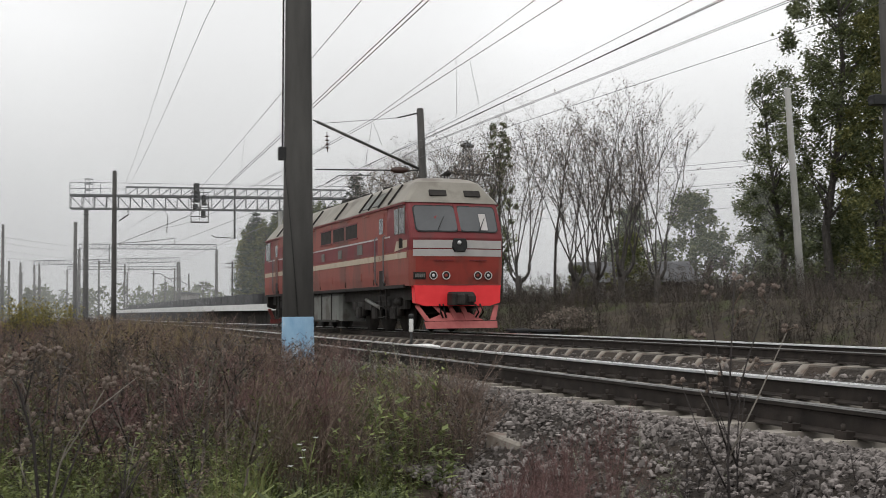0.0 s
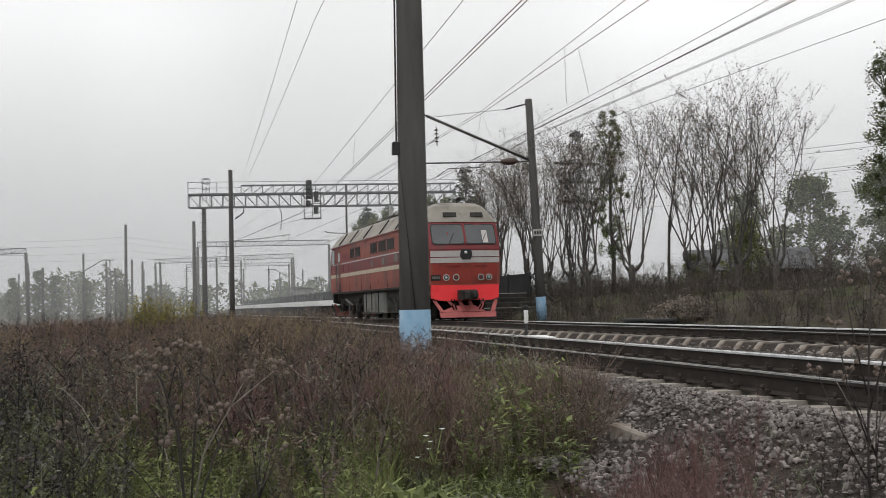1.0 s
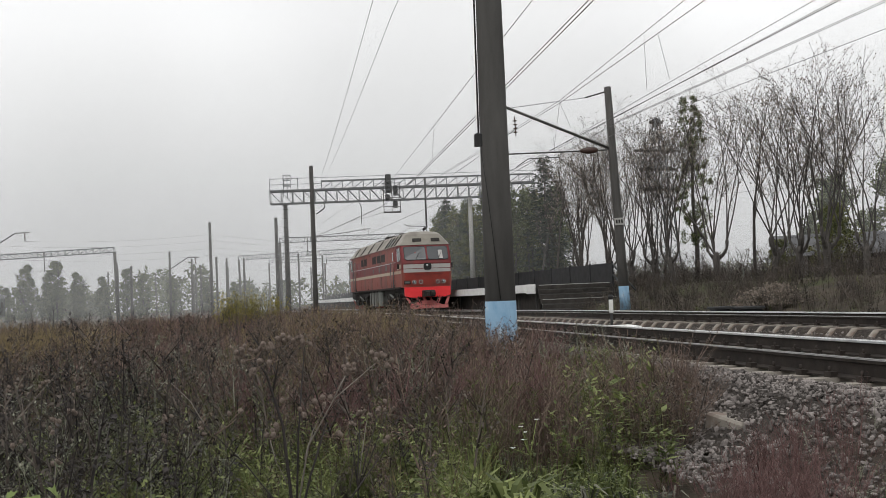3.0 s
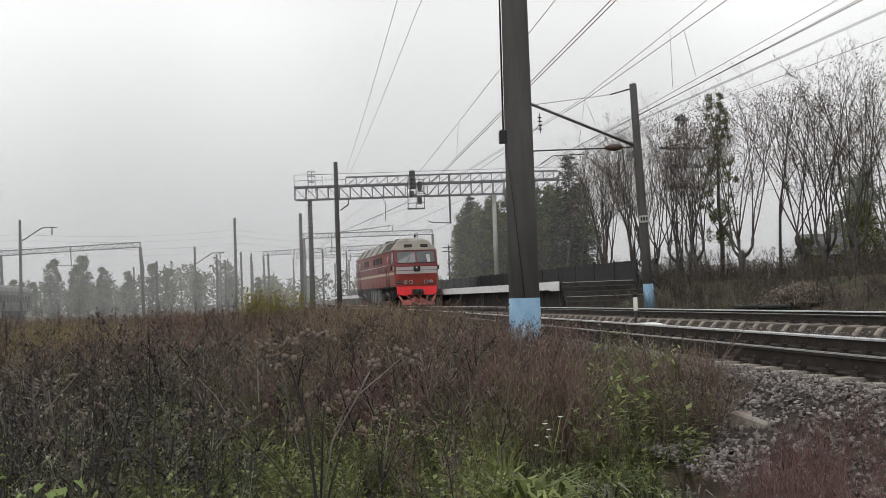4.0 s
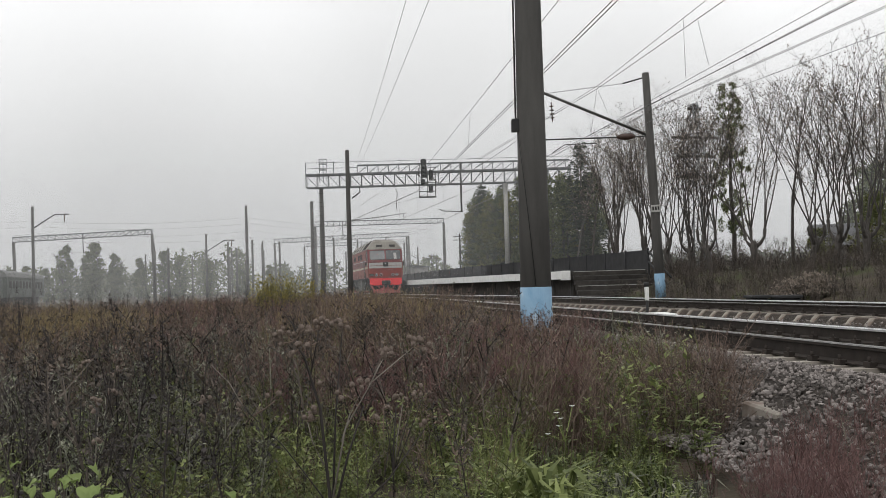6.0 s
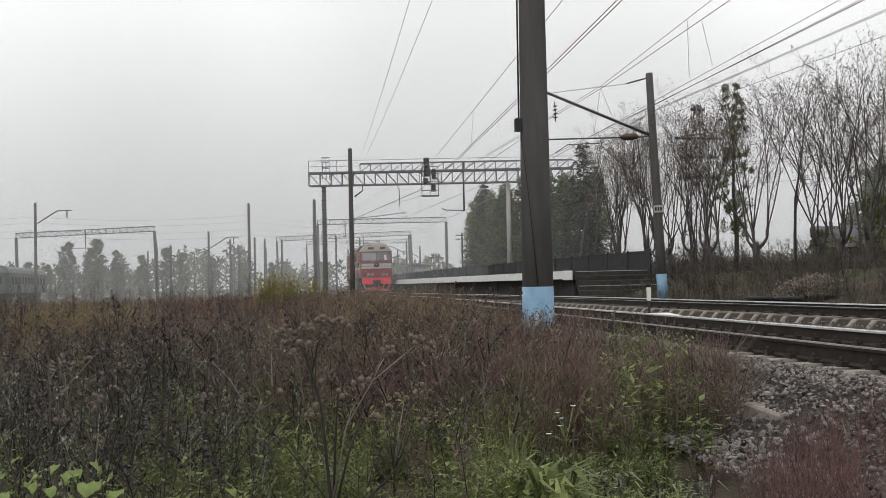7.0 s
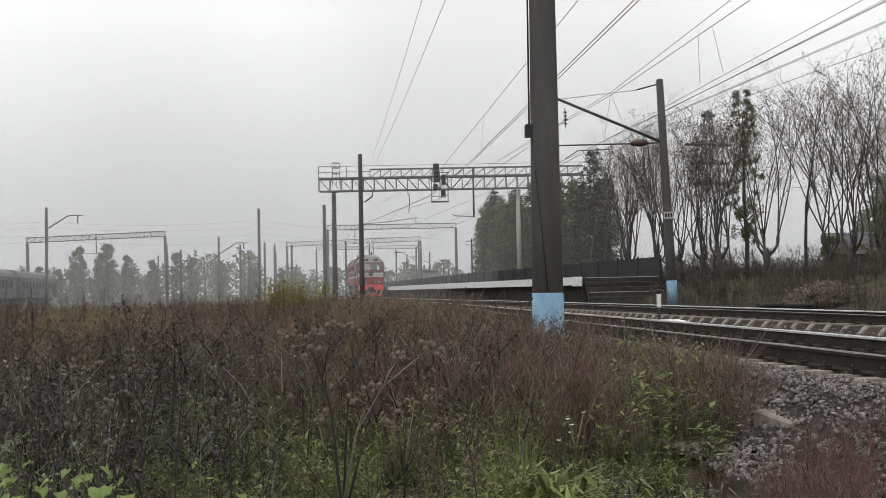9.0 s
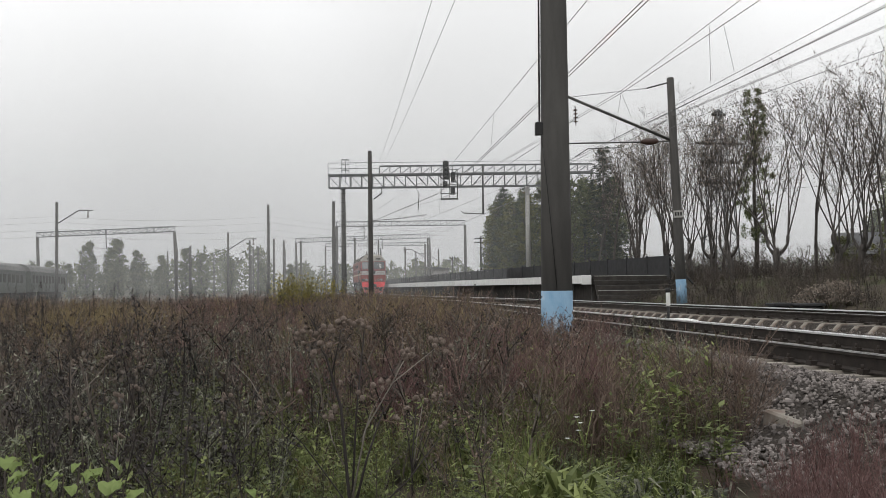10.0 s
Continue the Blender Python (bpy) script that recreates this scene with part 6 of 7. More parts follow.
def path_free(x, y):
    """Thins the growth on the trodden path and the stony shoulder by the track."""
    d = np.abs(x - (1.75 + 0.02 * y))
    dn = x - np.interp(y, YY, NEAR)
    return np.clip((d - 0.12) * 4 + (y > 9), 0, 1) * np.where((dn > -3.0) & (y < 13), 0.25, 1)


def zone(n, seed, y0, y1, t0, t1, h0, h1, patch=0.0, size=1.0, k=0.0, path=True):
    """Places between two depths and two bearings; patch: how strongly they gather in clumps of a given size."""
    rs = np.random.RandomState(seed)
    y = np.sqrt(rs.uniform(y0 * y0, y1 * y1, n))
    x = y * rs.uniform(t0, t1, n)
    c = noise2(x, y, 4.0 / size, k) * 0.65 + 0.35 * noise2(x, y, 9.0 / size, k + 1.3)
    ok = rs.uniform(0, 1, n) < np.clip(1 + patch * (c - 0.62) * 6, 0.03, 1)
    ok &= x - np.interp(y, YY, NEAR) < -1.9 - 0.5 * rs.uniform(0, 1, n)
    if path:
        ok &= rs.uniform(0, 1, n) < path_free(x, y)
    h = rs.uniform(h0, h1, n) * (0.72 + 0.5 * np.clip(c, 0, 1))
    # lower growth round the tall burdock
    h = h * (1 - 0.34 * np.clip((8.2 - y) / 1.5, 0, 1) * np.clip(3.5 - np.abs(x / y + 0.065) * 30, 0, 1))
    ok &= ~((y < 5.4) & (np.abs(x / y + 0.065) < 0.10) & (h > 0.36))
    return np.stack([x, y, h], 1)[ok]


def build_weeds():
    cat = np.concatenate
    # the open field: soft brown growth in patches of several hues
    scatter("brown_grass", "plume", cat([zone(1100, 1, 12, 22, -0.46, 0.16, 0.75, 1.05, 0.7, 4.0), zone(330, 43, 16, 42, -0.11, 0.06, 1.12, 1.36), zone(950, 2, 20, 75, -0.46, 0.06, 0.95, 1.3)]), WEED_BROWN, "soft brown dry grass across the field", 11, 8)
    scatter("russet_grass", "plume", cat([zone(900, 3, 9, 20, -0.30, 0.16, 0.7, 0.98, 0.9, 5.0, 2.0), zone(800, 4, 18, 60, -0.25, 0.06, 0.95, 1.25, 0.7, 9.0, 1.0)]), WEED_RED, "russet dry grass in patches of the field", 12, 8)
    scatter("tan_grass", "plume", cat([zone(420, 5, 11, 30, -0.15, 0.12, 0.75, 1.0, 1.0, 6.0, 4.0), zone(160, 44, 16, 40, -0.1, 0.05, 1.1, 1.34), zone(700, 6, 20, 60, -0.46, 0.05, 0.95, 1.2, 1.0, 10.0, 3.0)]), GRASS_TAN, "tan dry grass in patches of the field", 13, 8)
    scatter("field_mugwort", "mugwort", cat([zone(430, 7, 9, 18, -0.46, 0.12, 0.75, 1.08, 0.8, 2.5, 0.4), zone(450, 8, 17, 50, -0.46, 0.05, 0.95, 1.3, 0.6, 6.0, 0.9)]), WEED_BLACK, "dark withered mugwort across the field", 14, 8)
    scatter("brown_mugwort", "mugwort", cat([zone(480, 9, 9, 20, -0.46, 0.14, 0.75, 1.0, 0.8, 2.5, 3.4), zone(350, 10, 18, 60, -0.46, 0.05, 0.95, 1.3, 0.6, 6.0, 3.9)]), WEED_BROWN, "brown seed-bearing mugwort across the field", 15, 8)
    scatter("grey_mugwort", "mugwort", zone(520, 11, 8, 17, -0.46, 0.05, 0.6, 0.95, 1.0, 2.0, 5.0), WEED_GREY, "grey-green withered mugwort across the field", 16, 8)
    scatter("dark_spikes", "mugwort", cat([zone(70, 12, 4.8, 8.5, -0.44, -0.14, 0.85, 1.15, 1.0, 0.7, 1.9), zone(60, 13, 9, 26, -0.44, -0.1, 1.1, 1.45), zone(70, 14, 26, 60, -0.42, -0.12, 1.5, 1.9)]), WEED_BLACK, "tall dark dead spikes above the weeds", 17, 8, 0.42)
    scatter("dark_stalks", "forb", cat([zone(260, 15, 5.5, 11, -0.46, 0.06, 0.7, 1.0, 0.8, 1.2, 1.0), zone(420, 16, 10, 24, -0.46, 0.12, 0.9, 1.15)]), WEED_DARK, "dark dry stalks standing in the field", 18, 8)
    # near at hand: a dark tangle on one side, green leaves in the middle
    # The near-black plants also stand in for shaded hollows in the growth.
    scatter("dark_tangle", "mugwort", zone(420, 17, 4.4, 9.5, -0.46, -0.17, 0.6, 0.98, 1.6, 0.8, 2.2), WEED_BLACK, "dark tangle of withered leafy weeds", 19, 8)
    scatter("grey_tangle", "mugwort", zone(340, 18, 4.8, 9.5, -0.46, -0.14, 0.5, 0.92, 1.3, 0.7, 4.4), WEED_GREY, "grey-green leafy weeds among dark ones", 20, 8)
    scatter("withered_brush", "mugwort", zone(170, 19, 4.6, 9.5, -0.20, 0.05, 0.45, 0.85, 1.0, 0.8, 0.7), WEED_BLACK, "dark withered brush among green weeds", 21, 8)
    scatter("brown_brush", "mugwort", zone(110, 20, 5.6, 10, -0.22, 0.05, 0.5, 0.85, 1.0, 0.9, 3.1), WEED_BROWN, "brown withered brush among green weeds", 22, 8)
    scatter("green_weeds", "leafy", cat([zone(1500, 21, 4.2, 9, -0.24, 0.06, 0.34, 0.66, 0.9, 0.9, 1.6), zone(420, 22, 4.4, 9.5, -0.46, -0.2, 0.35, 0.7, 1.3, 0.6, 2.6)]), LEAF_FRESH, "green leafy weeds low among dry stalks", 23, 8, 0.8)
    scatter("green_mugwort", "mugwort", cat([zone(420, 23, 4.6, 10, -0.3, 0.08, 0.4, 0.75, 1.0, 0.9, 5.5), zone(420, 24, 7.5, 17, -0.44, 0.1, 0.5, 0.9, 1.0, 1.8, 2.9)]), GRASS_GREEN, "green bushy weeds among dry ones", 24, 8)
    scatter("straw_tufts", "grass", cat([zone(190, 25, 4.5, 6.2, -0.24, -0.08, 0.3, 0.55), zone(70, 26, 4.6, 9, -0.3, 0.1, 0.35, 0.6, 1.0, 0.8)]), GRASS_TAN, "straw-coloured dry grass tufts", 25, 6, 0.9)
    # the low green corner beside the trodden path
    scatter("low_greens", "leafy", zone(900, 27, 4.6, 9.0, 0.03, 0.245, 0.16, 0.36, 0.8, 0.8, 0.2), LEAF_FRESH, "low yellow-green leafy weeds beside the path", 26, 8)
    scatter("low_grass", "grass", zone(240, 28, 4.6, 9.5, 0.02, 0.25, 0.18, 0.36, 0.8, 0.9, 3.3), GRASS_GREEN, "low green grass beside the path", 27, 6)
    scatter("broad_greens", "broad", cat([zone(110, 29, 5.4, 6.6, 0.05, 0.125, 0.3, 0.48), zone(160, 30, 5.5, 8.8, 0.04, 0.24, 0.16, 0.3)]), LEAF_FRESH, "rosettes of broad fresh green leaves", 28, 8)
    scatter("grey_leaves", "broad", zone(130, 31, 5.5, 9.0, 0.08, 0.26, 0.16, 0.3), WEED_GREY, "grey-green drooping leaves beside the path", 29, 8)
    scatter("long_grass", "grass", zone(10, 32, 6.3, 7.4, 0.05, 0.10, 0.5, 0.7), LEAF_FRESH, "tufts of long green grass blades", 30, 6, 0.8)
    # the mound before the pole: arching brown plumes over green leaves
    scatter("mound_plumes", "plume", cat([zone(560, 33, 8.2, 13.5, 0.03, 0.275, 0.5, 0.9, 0.8, 1.6, 1.1, False), zone(120, 41, 8.6, 11.5, 0.215, 0.285, 0.45, 0.75, 0, 1, 0, False)]), WEED_BROWN, "arching brown plumes on the mound by the pole", 31, 8, 1.2)
    scatter("mound_brush", "mugwort", zone(330, 34, 8.0, 14, 0.02, 0.27, 0.45, 0.82, 0.9, 1.4, 2.4, False), WEED_DARK, "dark withered brush on the mound by the pole", 32, 8, 1.2)
    scatter("mound_greens", "mugwort", zone(380, 35, 7.6, 14, 0.04, 0.265, 0.4, 0.8, 1.0, 1.4, 4.6, False), GRASS_GREEN, "green bushy weeds on the mound by the pole", 33, 8, 1.2)
    scatter("mound_leaves", "leafy", zone(420, 36, 7.8, 13, 0.05, 0.26, 0.4, 0.78, 1.0, 1.2, 0.5, False), LEAF_FRESH, "yellow-green leafy weeds on the mound by the pole", 34, 8)
    scatter("mound_grey", "mugwort", zone(80, 37, 10, 14, 0.11, 0.25, 0.6, 0.9, 0, 1, 0, False), WEED_GREY, "pale grey-green weeds on the mound by the pole", 35, 8)
    scatter("russet_tufts", "plume", zone(120, 42, 12, 15.5, 0.02, 0.2, 0.7, 0.95, 0.6, 1.5, 0.8, False), WEED_RED, "russet tufts at the foot of the pole", 39, 8)
    rs = np.random.RandomState(77)
    n = 240
    y = rs.uniform(17, 27, n)
    scatter("golden_grass", "plume", np.stack([y * rs.uniform(-0.37, -0.25, n), y, rs.uniform(0.9, 1.15, n)], 1), GRASS_TAN, "patch of golden dry grass", 36, 6, 1.2)
    # dark growth on the shoulder nearer the track
    scatter("shoulder_brush", "mugwort", cat([zone(120, 45, 4.2, 6.4, 0.45, 0.72, 0.3, 0.55, 0.5, 0.8, 1.0, False), zone(40, 46, 4.2, 5.2, 0.30, 0.5, 0.25, 0.4, 0.5, 0.8, 2.0, False)]), WEED_BLACK, "dark withered brush on the stony shoulder", 41, 8, 1.2)
    scatter("shoulder_greens", "mugwort", zone(90, 47, 4.3, 6.8, 0.42, 0.72, 0.22, 0.45, 0.6, 0.8, 3.0, False), WEED_GREY, "grey-green weeds on the stony shoulder", 42, 8, 1.2)
    # reddish grass by the stony shoulder
    n = 130
    y = rs.uniform(4.7, 7.4, n)
    x = y * np.where(rs.uniform(0, 1, n) < 0.7, rs.normal(0.345, 0.035, n), rs.normal(0.42, 0.05, n))
    sp = np.stack([x, y, rs.uniform(0.3, 0.62, n) * np.clip(1.25 - np.abs(x / y - 0.35) * 4, 0.5, 1)], 1)
    scatter("red_grass", "plume", sp, WEED_RED, "reddish feathery dry grass beside the gravel", 37, 8, 1.1)
    y = rs.uniform(4.6, 7.0, 60)
    sp = np.stack([y * rs.uniform(0.28, 0.48, 60), y, rs.uniform(0.2, 0.42, 60)], 1)
    scatter("shoulder_weeds", "mugwort", sp, WEED_GREY, "grey-green low weeds on the stony shoulder", 38, 8, 1.2)
    # growth on the bank beyond the tracks
    n = 3200
    y = rs.uniform(14, 75, n)
    dl = 3.2 + 14 * rs.uniform(0, 1, n) ** 1.3
    sp = np.stack([np.interp(y, YY, MAIN) + dl, y, rs.uniform(0.4, 0.95, n)], 1)
    keep = ~((y > 50) & (dl < 6.5))
    sp = sp[keep]
    scatter("bank_weeds", "forb", sp[::2], WEED_DARK, "dark withered weeds on the bank", 18, 6, 1.3)
    scatter("bank_grass", "fine", sp[1::4], WEED_DARK, "dark dry grass on the bank", 19, 6, 1.5)
    scatter("bank_bushes", "bushy", sp[3::4], WEED_DARK, "dark bushy weeds on the bank", 25, 6, 1.6)
    n = 600
    y = rs.uniform(34, 72, n)
    sp = np.stack([26.7 - 0.232 * y + rs.uniform(0.6, 6.0, n), y, rs.uniform(0.9, 1.9, n)], 1)
    scatter("brush_hedge", "mugwort", sp, WEED_DARK, "dark leafless brush under the tree row", 40, 6, 1.3)
    n = 700
    y = rs.uniform(8, 60, n)
    sp = np.stack([np.interp(y, YY, MAIN) + 3.0 + 5 * rs.uniform(0, 1, n), y, rs.uniform(0.25, 0.5, n)], 1)
    scatter("bank_green", "leafy", sp[~((y > 50) & (sp[:, 0] - np.interp(y, YY, MAIN) < 6.5))], GRASS_GREEN, "low green weeds along the foot of the bank", 26, 6, 1.4)


build_weeds()


def build_stones():
    """Loose crushed stone over the bed, small uneven lumps."""
    rs = np.random.RandomState(3)
    ico = bmesh.new()
    bmesh.ops.create_icosphere(ico, subdivisions=1, radius=1.0)
    base = np.array([tuple(v.co) for v in ico.verts])
    tri = np.array([[v.index for v in f.verts] for f in ico.faces])
    ico.free()
    n = 26000
    y = 3.0 + 23 * rs.uniform(0, 1, n) ** 1.7
    dn = np.where(rs.uniform(0, 1, n) < 0.84, -1.1 - 2.1 * rs.uniform(0, 1, n) ** 1.1, rs.uniform(-1.1, 6.0, n))
    x = np.interp(y, YY, NEAR) + dn
    r = rs.uniform(0.008, 0.025, n) * np.where(dn > 1.2, 1.4, 1.0)
    bed = np.interp(dn, [-2.6, -1.9, -1.18, -0.95, 1.9, 6.0], [-0.585, -0.215, -0.192, -0.285, -0.285, -0.30])
    z = np.maximum(ground_z(x, y), bed) + r * 0.35 + np.where((dn < -1.45) & (dn > -2.3), 0.05 * rs.uniform(0, 1, n), 0)
    jit = rs.uniform(0.55, 1.4, (n, len(base), 1))
    sq = rs.uniform(0.45, 1.35, (n, 1, 3))
    v = base[None] * jit * sq * r[:, None, None] + np.stack([x, y, z], 1)[:, None]
    f = tri[None] + (np.arange(n) * len(base))[:, None, None]
    me = soup("ballast_stones", v.reshape(-1, 3), f.reshape(-1, 3), BALLAST, 3)
    me.polygons.foreach_set("use_smooth", [False] * len(me.polygons))
    tagged(new("ballast_stones", me), "loose grey crushed stones of the track ballast", "stones", kind="stuff")


build_stones()


def build_broken_slab():
    t = tagged(part("concrete_slab", Geo().bevel_box(-0.36, -0.26, -0.1, 0.36, 0.26, 0.05, 0.02), SLEEPER), "broken pale concrete slab lying on the shoulder", "slab")
    t.matrix_world = pose(2.95, 8.7, -0.435, 5, 4, 14)


build_broken_slab()


def burr_mesh():
    """A round burr bristling with short hooks."""
    rng = random.Random(71)
    g = Geo()
    g.tube([(0, 0, -1), (0, 0, -0.75), (0, 0, 0), (0, 0, 0.65), (0, 0, 1)], [0.25, 0.7, 1.0, 0.75, 0.3], 8)
    for k in range(26):
        d = Vector((rng.gauss(0, 1), rng.gauss(0, 1), rng.gauss(0, 1))).normalized()
        w = d.orthogonal().normalized() * 0.14
        g.add([d * 0.8 - w, d * 0.8 + w, d * 1.55], [(0, 1, 2)])
    return g.mesh("burr", BURR)


BURR_MESH = burr_mesh()


def build_burdock(x, y, stems, clusters, seed, label):
    """A dry burdock: stems through given points, burrs in loose clusters (x, y, z, how many) on short stalks."""
    rng = random.Random(seed)
    z = float(ground_z(x, y)) - 0.03
    t = thing("burdock", pose(x, y, z, 0, 0, 0), label, "weed", "dry burdocks")
    ends = []
    for k, (pts, r, pale) in enumerate(stems):
        pts = [Vector(p) for p in pts]
        part("stem", Geo().tube(pts, [r * (1 - 0.6 * i / (len(pts) - 1)) for i in range(len(pts))], 6), DRY_STEM if pale else WEED_BLACK, t, "pale dry stem" if pale else "dark dry stem")
        ends += [a.lerp(b, u) for a, b in zip(pts, pts[1:]) for u in (0.25, 0.5, 0.75, 1.0)]
    for cx, cy, cz, n in clusters:
        c = Vector((cx, cy, cz))
        root = min((e for e in ends if e.z < cz + 0.01), key=lambda e: (e - c).length)
        hub = root.lerp(c, 0.6)
        g = Geo().tube([root, hub + Vector((0, 0, -0.01)), c - Vector((0, 0, 0.01))], [0.0035, 0.003, 0.002], 5)
        for j in range(n):
            p = c + Vector((rng.gauss(0, 0.019), rng.gauss(0, 0.028), rng.gauss(0, 0.014)))
            g.tube([hub, p], 0.0018, 3)
            o = new("burr", BURR_MESH)
            o.parent = t
            r = rng.uniform(0.0098, 0.0135)
            o.matrix_basis = Matrix.Translation(p) @ Matrix.Rotation(rng.uniform(0, 6.28), 4, "Z") @ Matrix.Rotation(rng.uniform(-0.6, 0.6), 4, "X") @ Matrix.Diagonal((r, r, r, 1))
        part("twig", g, WEED_BROWN, t)
    return t


def leaf_blade(g, base, a, ln, w, droop, rng):
    """One broad leaf: a curved plate with a wavy rim."""
    d, s = Vector((math.cos(a), math.sin(a), 0)), Vector((-math.sin(a), math.cos(a), 0))
    rows = []
    for i in range(7):
        u = i / 6
        c = Vector(base) + d * ln * u + Vector((0, 0, ln * (0.35 * u - droop * u * u)))
        ww = w * (math.sin(math.pi * (0.08 + 0.9 * u)) ** 0.7)
        rows.append([c + s * ww * k + Vector((0, 0, 0.25 * ww * abs(k) + rng.gauss(0, 0.006))) for k in (-1, -0.5, 0, 0.5, 1)])
    g.loft(rows, closed=False, caps=False, smooth=True)


def build_broad_leaf_plant(x, y, seed, n=4, size=0.056):
    rng = random.Random(seed)
    t = thing("broad_leaf_plant", pose(x, y, float(ground_z(x, y)), 0, 0, 0), "burdock rosette with broad pale green leaves", "plant", "broad-leaved plants")
    for k in range(n):
        a = -math.pi / 2 + rng.gauss(0, 0.9)
        h = rng.uniform(0.42, 0.68)
        b = Vector((rng.gauss(0, 0.08), rng.gauss(0, 0.08), h))
        g = Geo()
        ln = size * rng.uniform(0.7, 1.2)
        leaf_blade(g, b, a, ln, ln * 0.56, rng.uniform(0.7, 1.2), rng)
        lf = part("leaf", g, LEAF_BURDOCK if size > 0.05 else LEAF_FRESH, t)
        part("leaf_stalk", Geo().tube([(0, 0, 0), b], 0.004, 4), WEED_DARK, lf)


def build_flower(x, y, seed):
    rng = random.Random(seed)
    h = 0.55
    t = thing("white_flower", pose(x, y, float(ground_z(x, y)), 0, 0, 0), "small clustered white flowers on a green stem", "flower")
    st, pe = Geo(), Geo()
    for k in range(5):
        q = Vector((rng.gauss(0, 0.05), rng.gauss(0, 0.05), h + rng.gauss(0, 0.05)))
        st.tube([(0, 0, 0), (0, 0, h * 0.7), q], 0.003, 4)
        for j in range(7):
            a = 6.28 * j / 7
            d = Vector((math.cos(a), math.sin(a), 0.3))
            s = Vector((-math.sin(a), math.cos(a), 0)) * 0.006
            pe.add([q - s, q + s, q + d * 0.02 + s, q + d * 0.02 - s], [(0, 1, 2, 3)])
    part("stem", st, LEAF_FRESH, t)
    tagged(part("petals", pe, PETAL, t), kind="stuff")


def build_close_plants():
    lab = "dry burdock with branching stems and brown burrs in the weeds"
    build_burdock(-0.47, 4.9, [
        ([(0.04, 0, 0), (0.045, 0, 0.53), (0.01, 0, 0.95), (-0.055, 0, 1.18), (-0.10, 0, 1.25)], 0.009, False),
        ([(-0.03, 0.02, 1.10), (0.0, 0.03, 1.24), (0.01, 0.03, 1.30)], 0.004, False),
        ([(0.045, 0, 0.5), (0.12, -0.02, 0.86), (0.24, -0.03, 1.06), (0.43, -0.03, 1.21)], 0.0045, True),
        ([(0.24, -0.03, 1.06), (0.27, -0.02, 1.12), (0.30, 0, 1.17)], 0.004, True),
        ([(0.10, -0.01, 0.8), (0.14, 0.0, 0.92), (0.20, 0.02, 1.03)], 0.004, True),
        ([(0.05, 0, 0.45), (0.12, 0.03, 0.72), (0.20, 0.05, 0.95)], 0.007, False),
        ([(0.02, 0, 0.7), (-0.03, 0.02, 0.80), (-0.05, 0.02, 0.89)], 0.004, True),
        ([(0.06, 0.02, 0.4), (0.30, 0.04, 0.62), (0.47, 0.05, 0.84)], 0.0055, False),
        ([(0.10, -0.08, 0.45), (0.0, -0.07, 0.60), (-0.15, -0.06, 0.80), (-0.28, -0.05, 0.93), (-0.43, -0.04, 1.10)], 0.0036, False),
        ([(-0.32, -0.05, 0.97), (-0.38, -0.05, 1.08), (-0.46, -0.04, 1.16)], 0.0028, True),
        ([(0.04, 0.03, 0.3), (0.07, 0.08, 0.9), (0.11, 0.10, 1.30)], 0.006, False),
    ], [(-0.17, 0, 1.25, 4), (-0.13, 0.02, 1.285, 4), (-0.10, -0.01, 1.21, 4), (-0.07, 0.02, 1.30, 4), (-0.02, 0.02, 1.305, 3), (0.01, 0.03, 1.33, 5), (-0.03, 0, 1.24, 2),
        (0.10, 0.10, 1.335, 4), (0.14, 0.10, 1.315, 3), (0.43, -0.03, 1.235, 6), (0.46, -0.03, 1.205, 2), (0.29, 0, 1.185, 4), (0.335, 0, 1.18, 3),
        (0.20, 0.02, 1.05, 5), (0.12, 0, 1.02, 2), (-0.05, 0.02, 0.905, 5), (0.0, 0.02, 0.92, 2), (0.25, 0.05, 0.89, 2), (0.47, 0.05, 0.86, 2), (-0.19, 0, 1.0, 2), (0.02, 0, 1.05, 1)], 101, lab)
    build_burdock(2.85, 5.1, [
        ([(-0.05, 0, 0), (-0.06, 0, 0.55), (-0.04, 0, 0.95), (0.0, 0, 1.48)], 0.009, False),
        ([(-0.05, 0, 0.75), (0.08, 0.02, 1.1), (0.22, 0.02, 1.45)], 0.006, False),
        ([(-0.05, 0, 0.85), (-0.10, 0.02, 1.15), (-0.14, 0.02, 1.41)], 0.005, False),
        ([(-0.05, 0, 0.6), (0.12, 0, 0.9), (0.28, 0, 1.21)], 0.005, True),
        ([(-0.05, 0, 0.6), (-0.15, 0, 0.9), (-0.20, 0, 1.18)], 0.005, False),
        ([(-0.05, 0, 0.4), (-0.2, 0, 0.7), (-0.30, 0, 0.96)], 0.005, False),
    ], [(0, 0, 1.50, 5), (0.05, 0, 1.45, 3), (0.22, 0.02, 1.47, 5), (0.15, 0.02, 1.42, 3), (-0.14, 0.02, 1.43, 4), (0.03, 0, 1.32, 3), (-0.2, 0, 1.2, 4), (0.28, 0, 1.23, 4), (-0.08, 0, 1.08, 3), (0.12, 0, 1.06, 3), (-0.3, 0, 0.98, 4)], 102, lab)
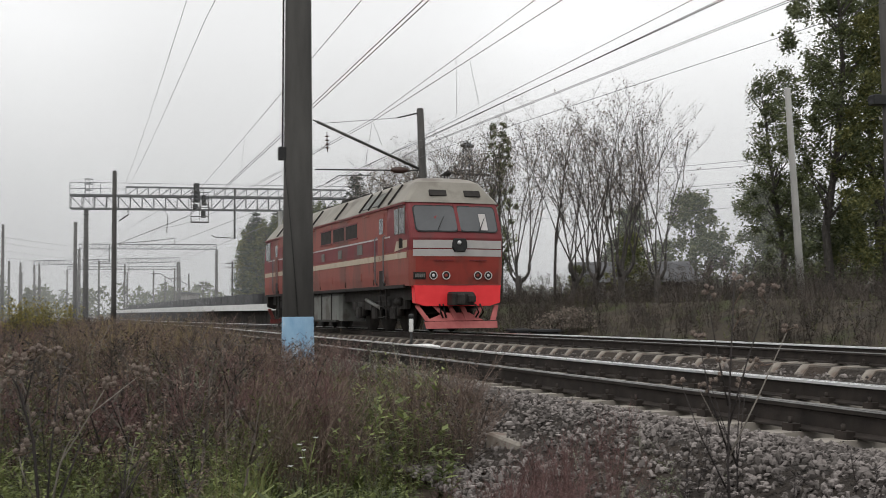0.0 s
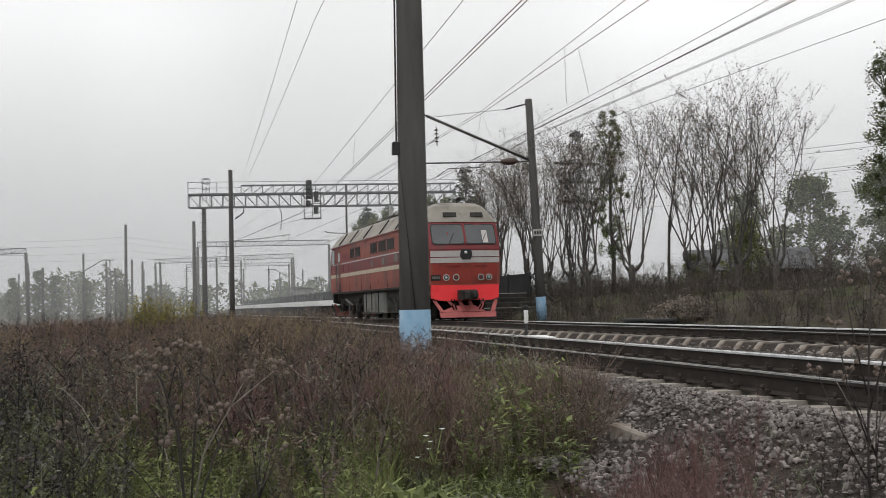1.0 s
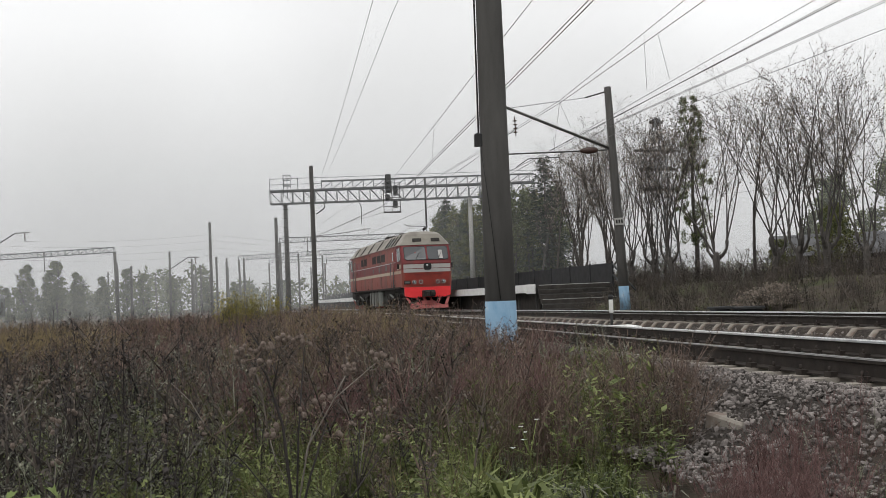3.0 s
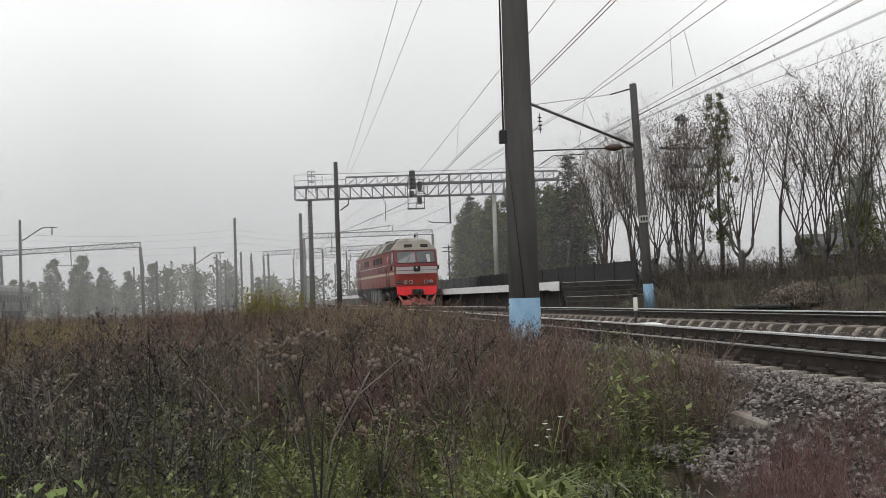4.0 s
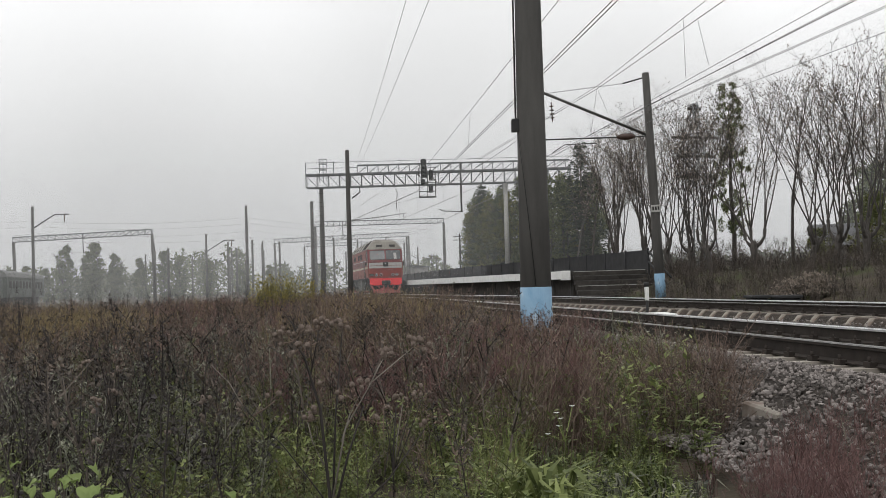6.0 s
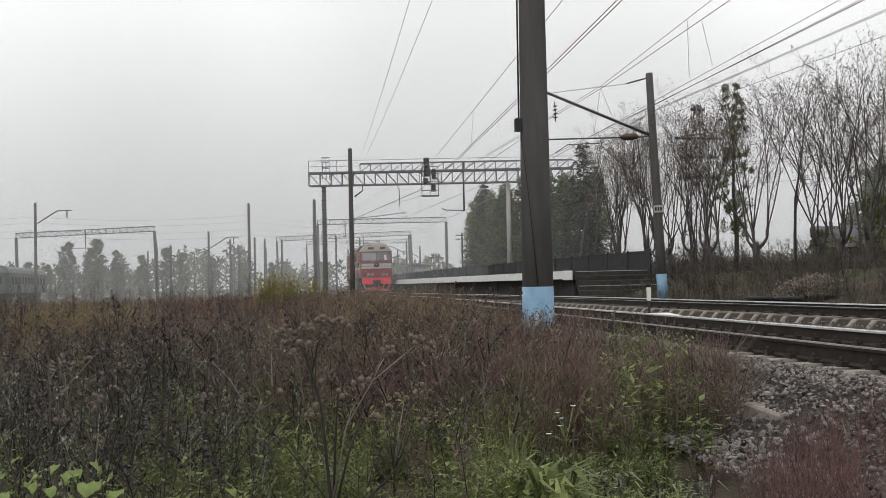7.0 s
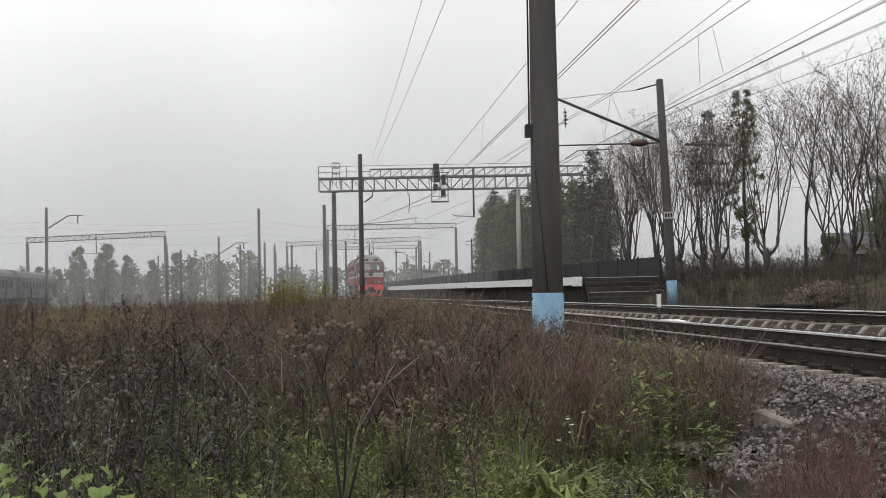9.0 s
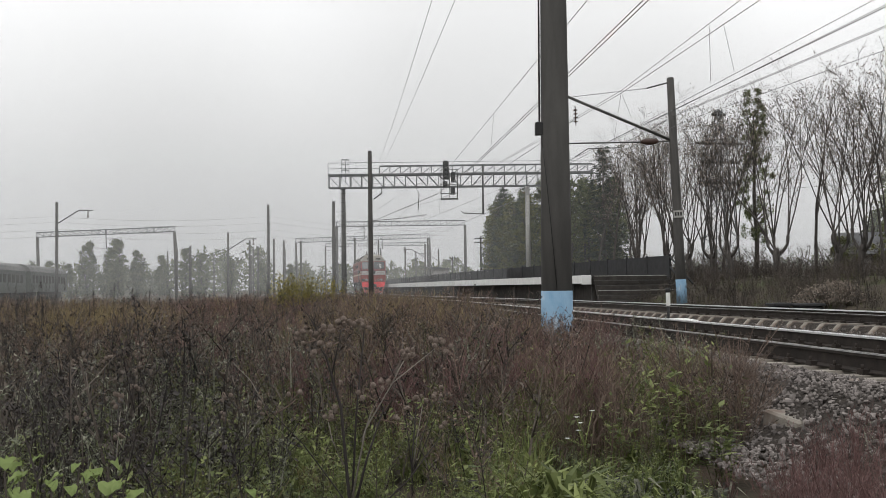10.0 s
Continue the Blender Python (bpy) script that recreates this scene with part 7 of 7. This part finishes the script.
    for k, (x, y, h) in enumerate(((-1.62, 5.4, 1.0), (-0.2, 6.6, 0.85), (-1.25, 6.2, 0.95), (-2.3, 7.4, 1.1), (3.1, 5.6, 0.85))):
        rng = random.Random(300 + k)
        stems, clusters = [([(0, 0, 0), (0, 0, h * 0.5), (0.03, 0, h * 0.9)], 0.007, False)], [(0.03, 0, h * 0.93, 4)]
        for j in range(4):
            e = (rng.uniform(-0.25, 0.25) * h, rng.uniform(-0.1, 0.1), h * rng.uniform(0.7, 0.98))
            stems.append(([(0, 0, h * 0.4), (e[0] * 0.4, e[1] * 0.4, h * 0.62), e], 0.0045, j % 3 == 1))
            clusters.append((e[0], e[1], e[2] + 0.02, rng.randint(2, 4)))
        build_burdock(x, y, stems, clusters, 110 + k, lab)
    for k, (x, y) in enumerate(((-1.72, 4.5), (-1.58, 4.6), (-1.85, 4.7), (-1.42, 4.5), (-0.88, 4.35), (-1.3, 4.45), (-1.62, 4.3), (-1.5, 4.9), (-1.75, 5.0))):
        build_broad_leaf_plant(x, y, 60 + k)
    build_flower(0.93, 7.4, 5)


build_close_plants()

build_track(near_x, (RAIL_DULL, RAIL_TOP), "near_track", -12, 95, 34)
build_track(main_x, (RAIL_DULL, RAIL_TOP), "main_track", -6, 110, 34, 0.72)


# ---- what moves ----
def motions():
    """The locomotive runs away along the main track; its wheels turn."""
    rows, travel = [], []
    keys_t = [0, 0.7, 2.2, 4.2, 5.6, 7.5, 10.0]
    keys_y = [32.4, 40.0, 57.5, 78.5, 92.5, 110.5, 134.0]
    for k in range(101):
        tt = k / 10
        y0 = float(np.interp(tt, keys_t, keys_y))
        ya, yb = y0 + 4.2, y0 + 16.0
        xa, xb = main_x(ya), main_x(yb)
        h = math.atan2(-(xb - xa), yb - ya)
        x0, yf = xa + math.sin(h) * 4.25, ya - math.cos(h) * 4.25
        rows.append((tt, Matrix.Translation((x0, yf, 0)) @ Matrix.Rotation(h, 4, "Z")))
        travel.append((tt, y0 - keys_y[0]))
    walk(LOCO, rows)
    for w in WHEELS:
        c = w.matrix_basis.translation.copy()
        spin = []
        for k in range(0, 301):
            tt = k / 30
            s = float(np.interp(tt, [p[0] for p in travel], [p[1] for p in travel]))
            spin.append((tt, Matrix.Translation(c) @ Matrix.Rotation(-s / 0.61, 4, "X")))
        walk(w, spin)


motions()
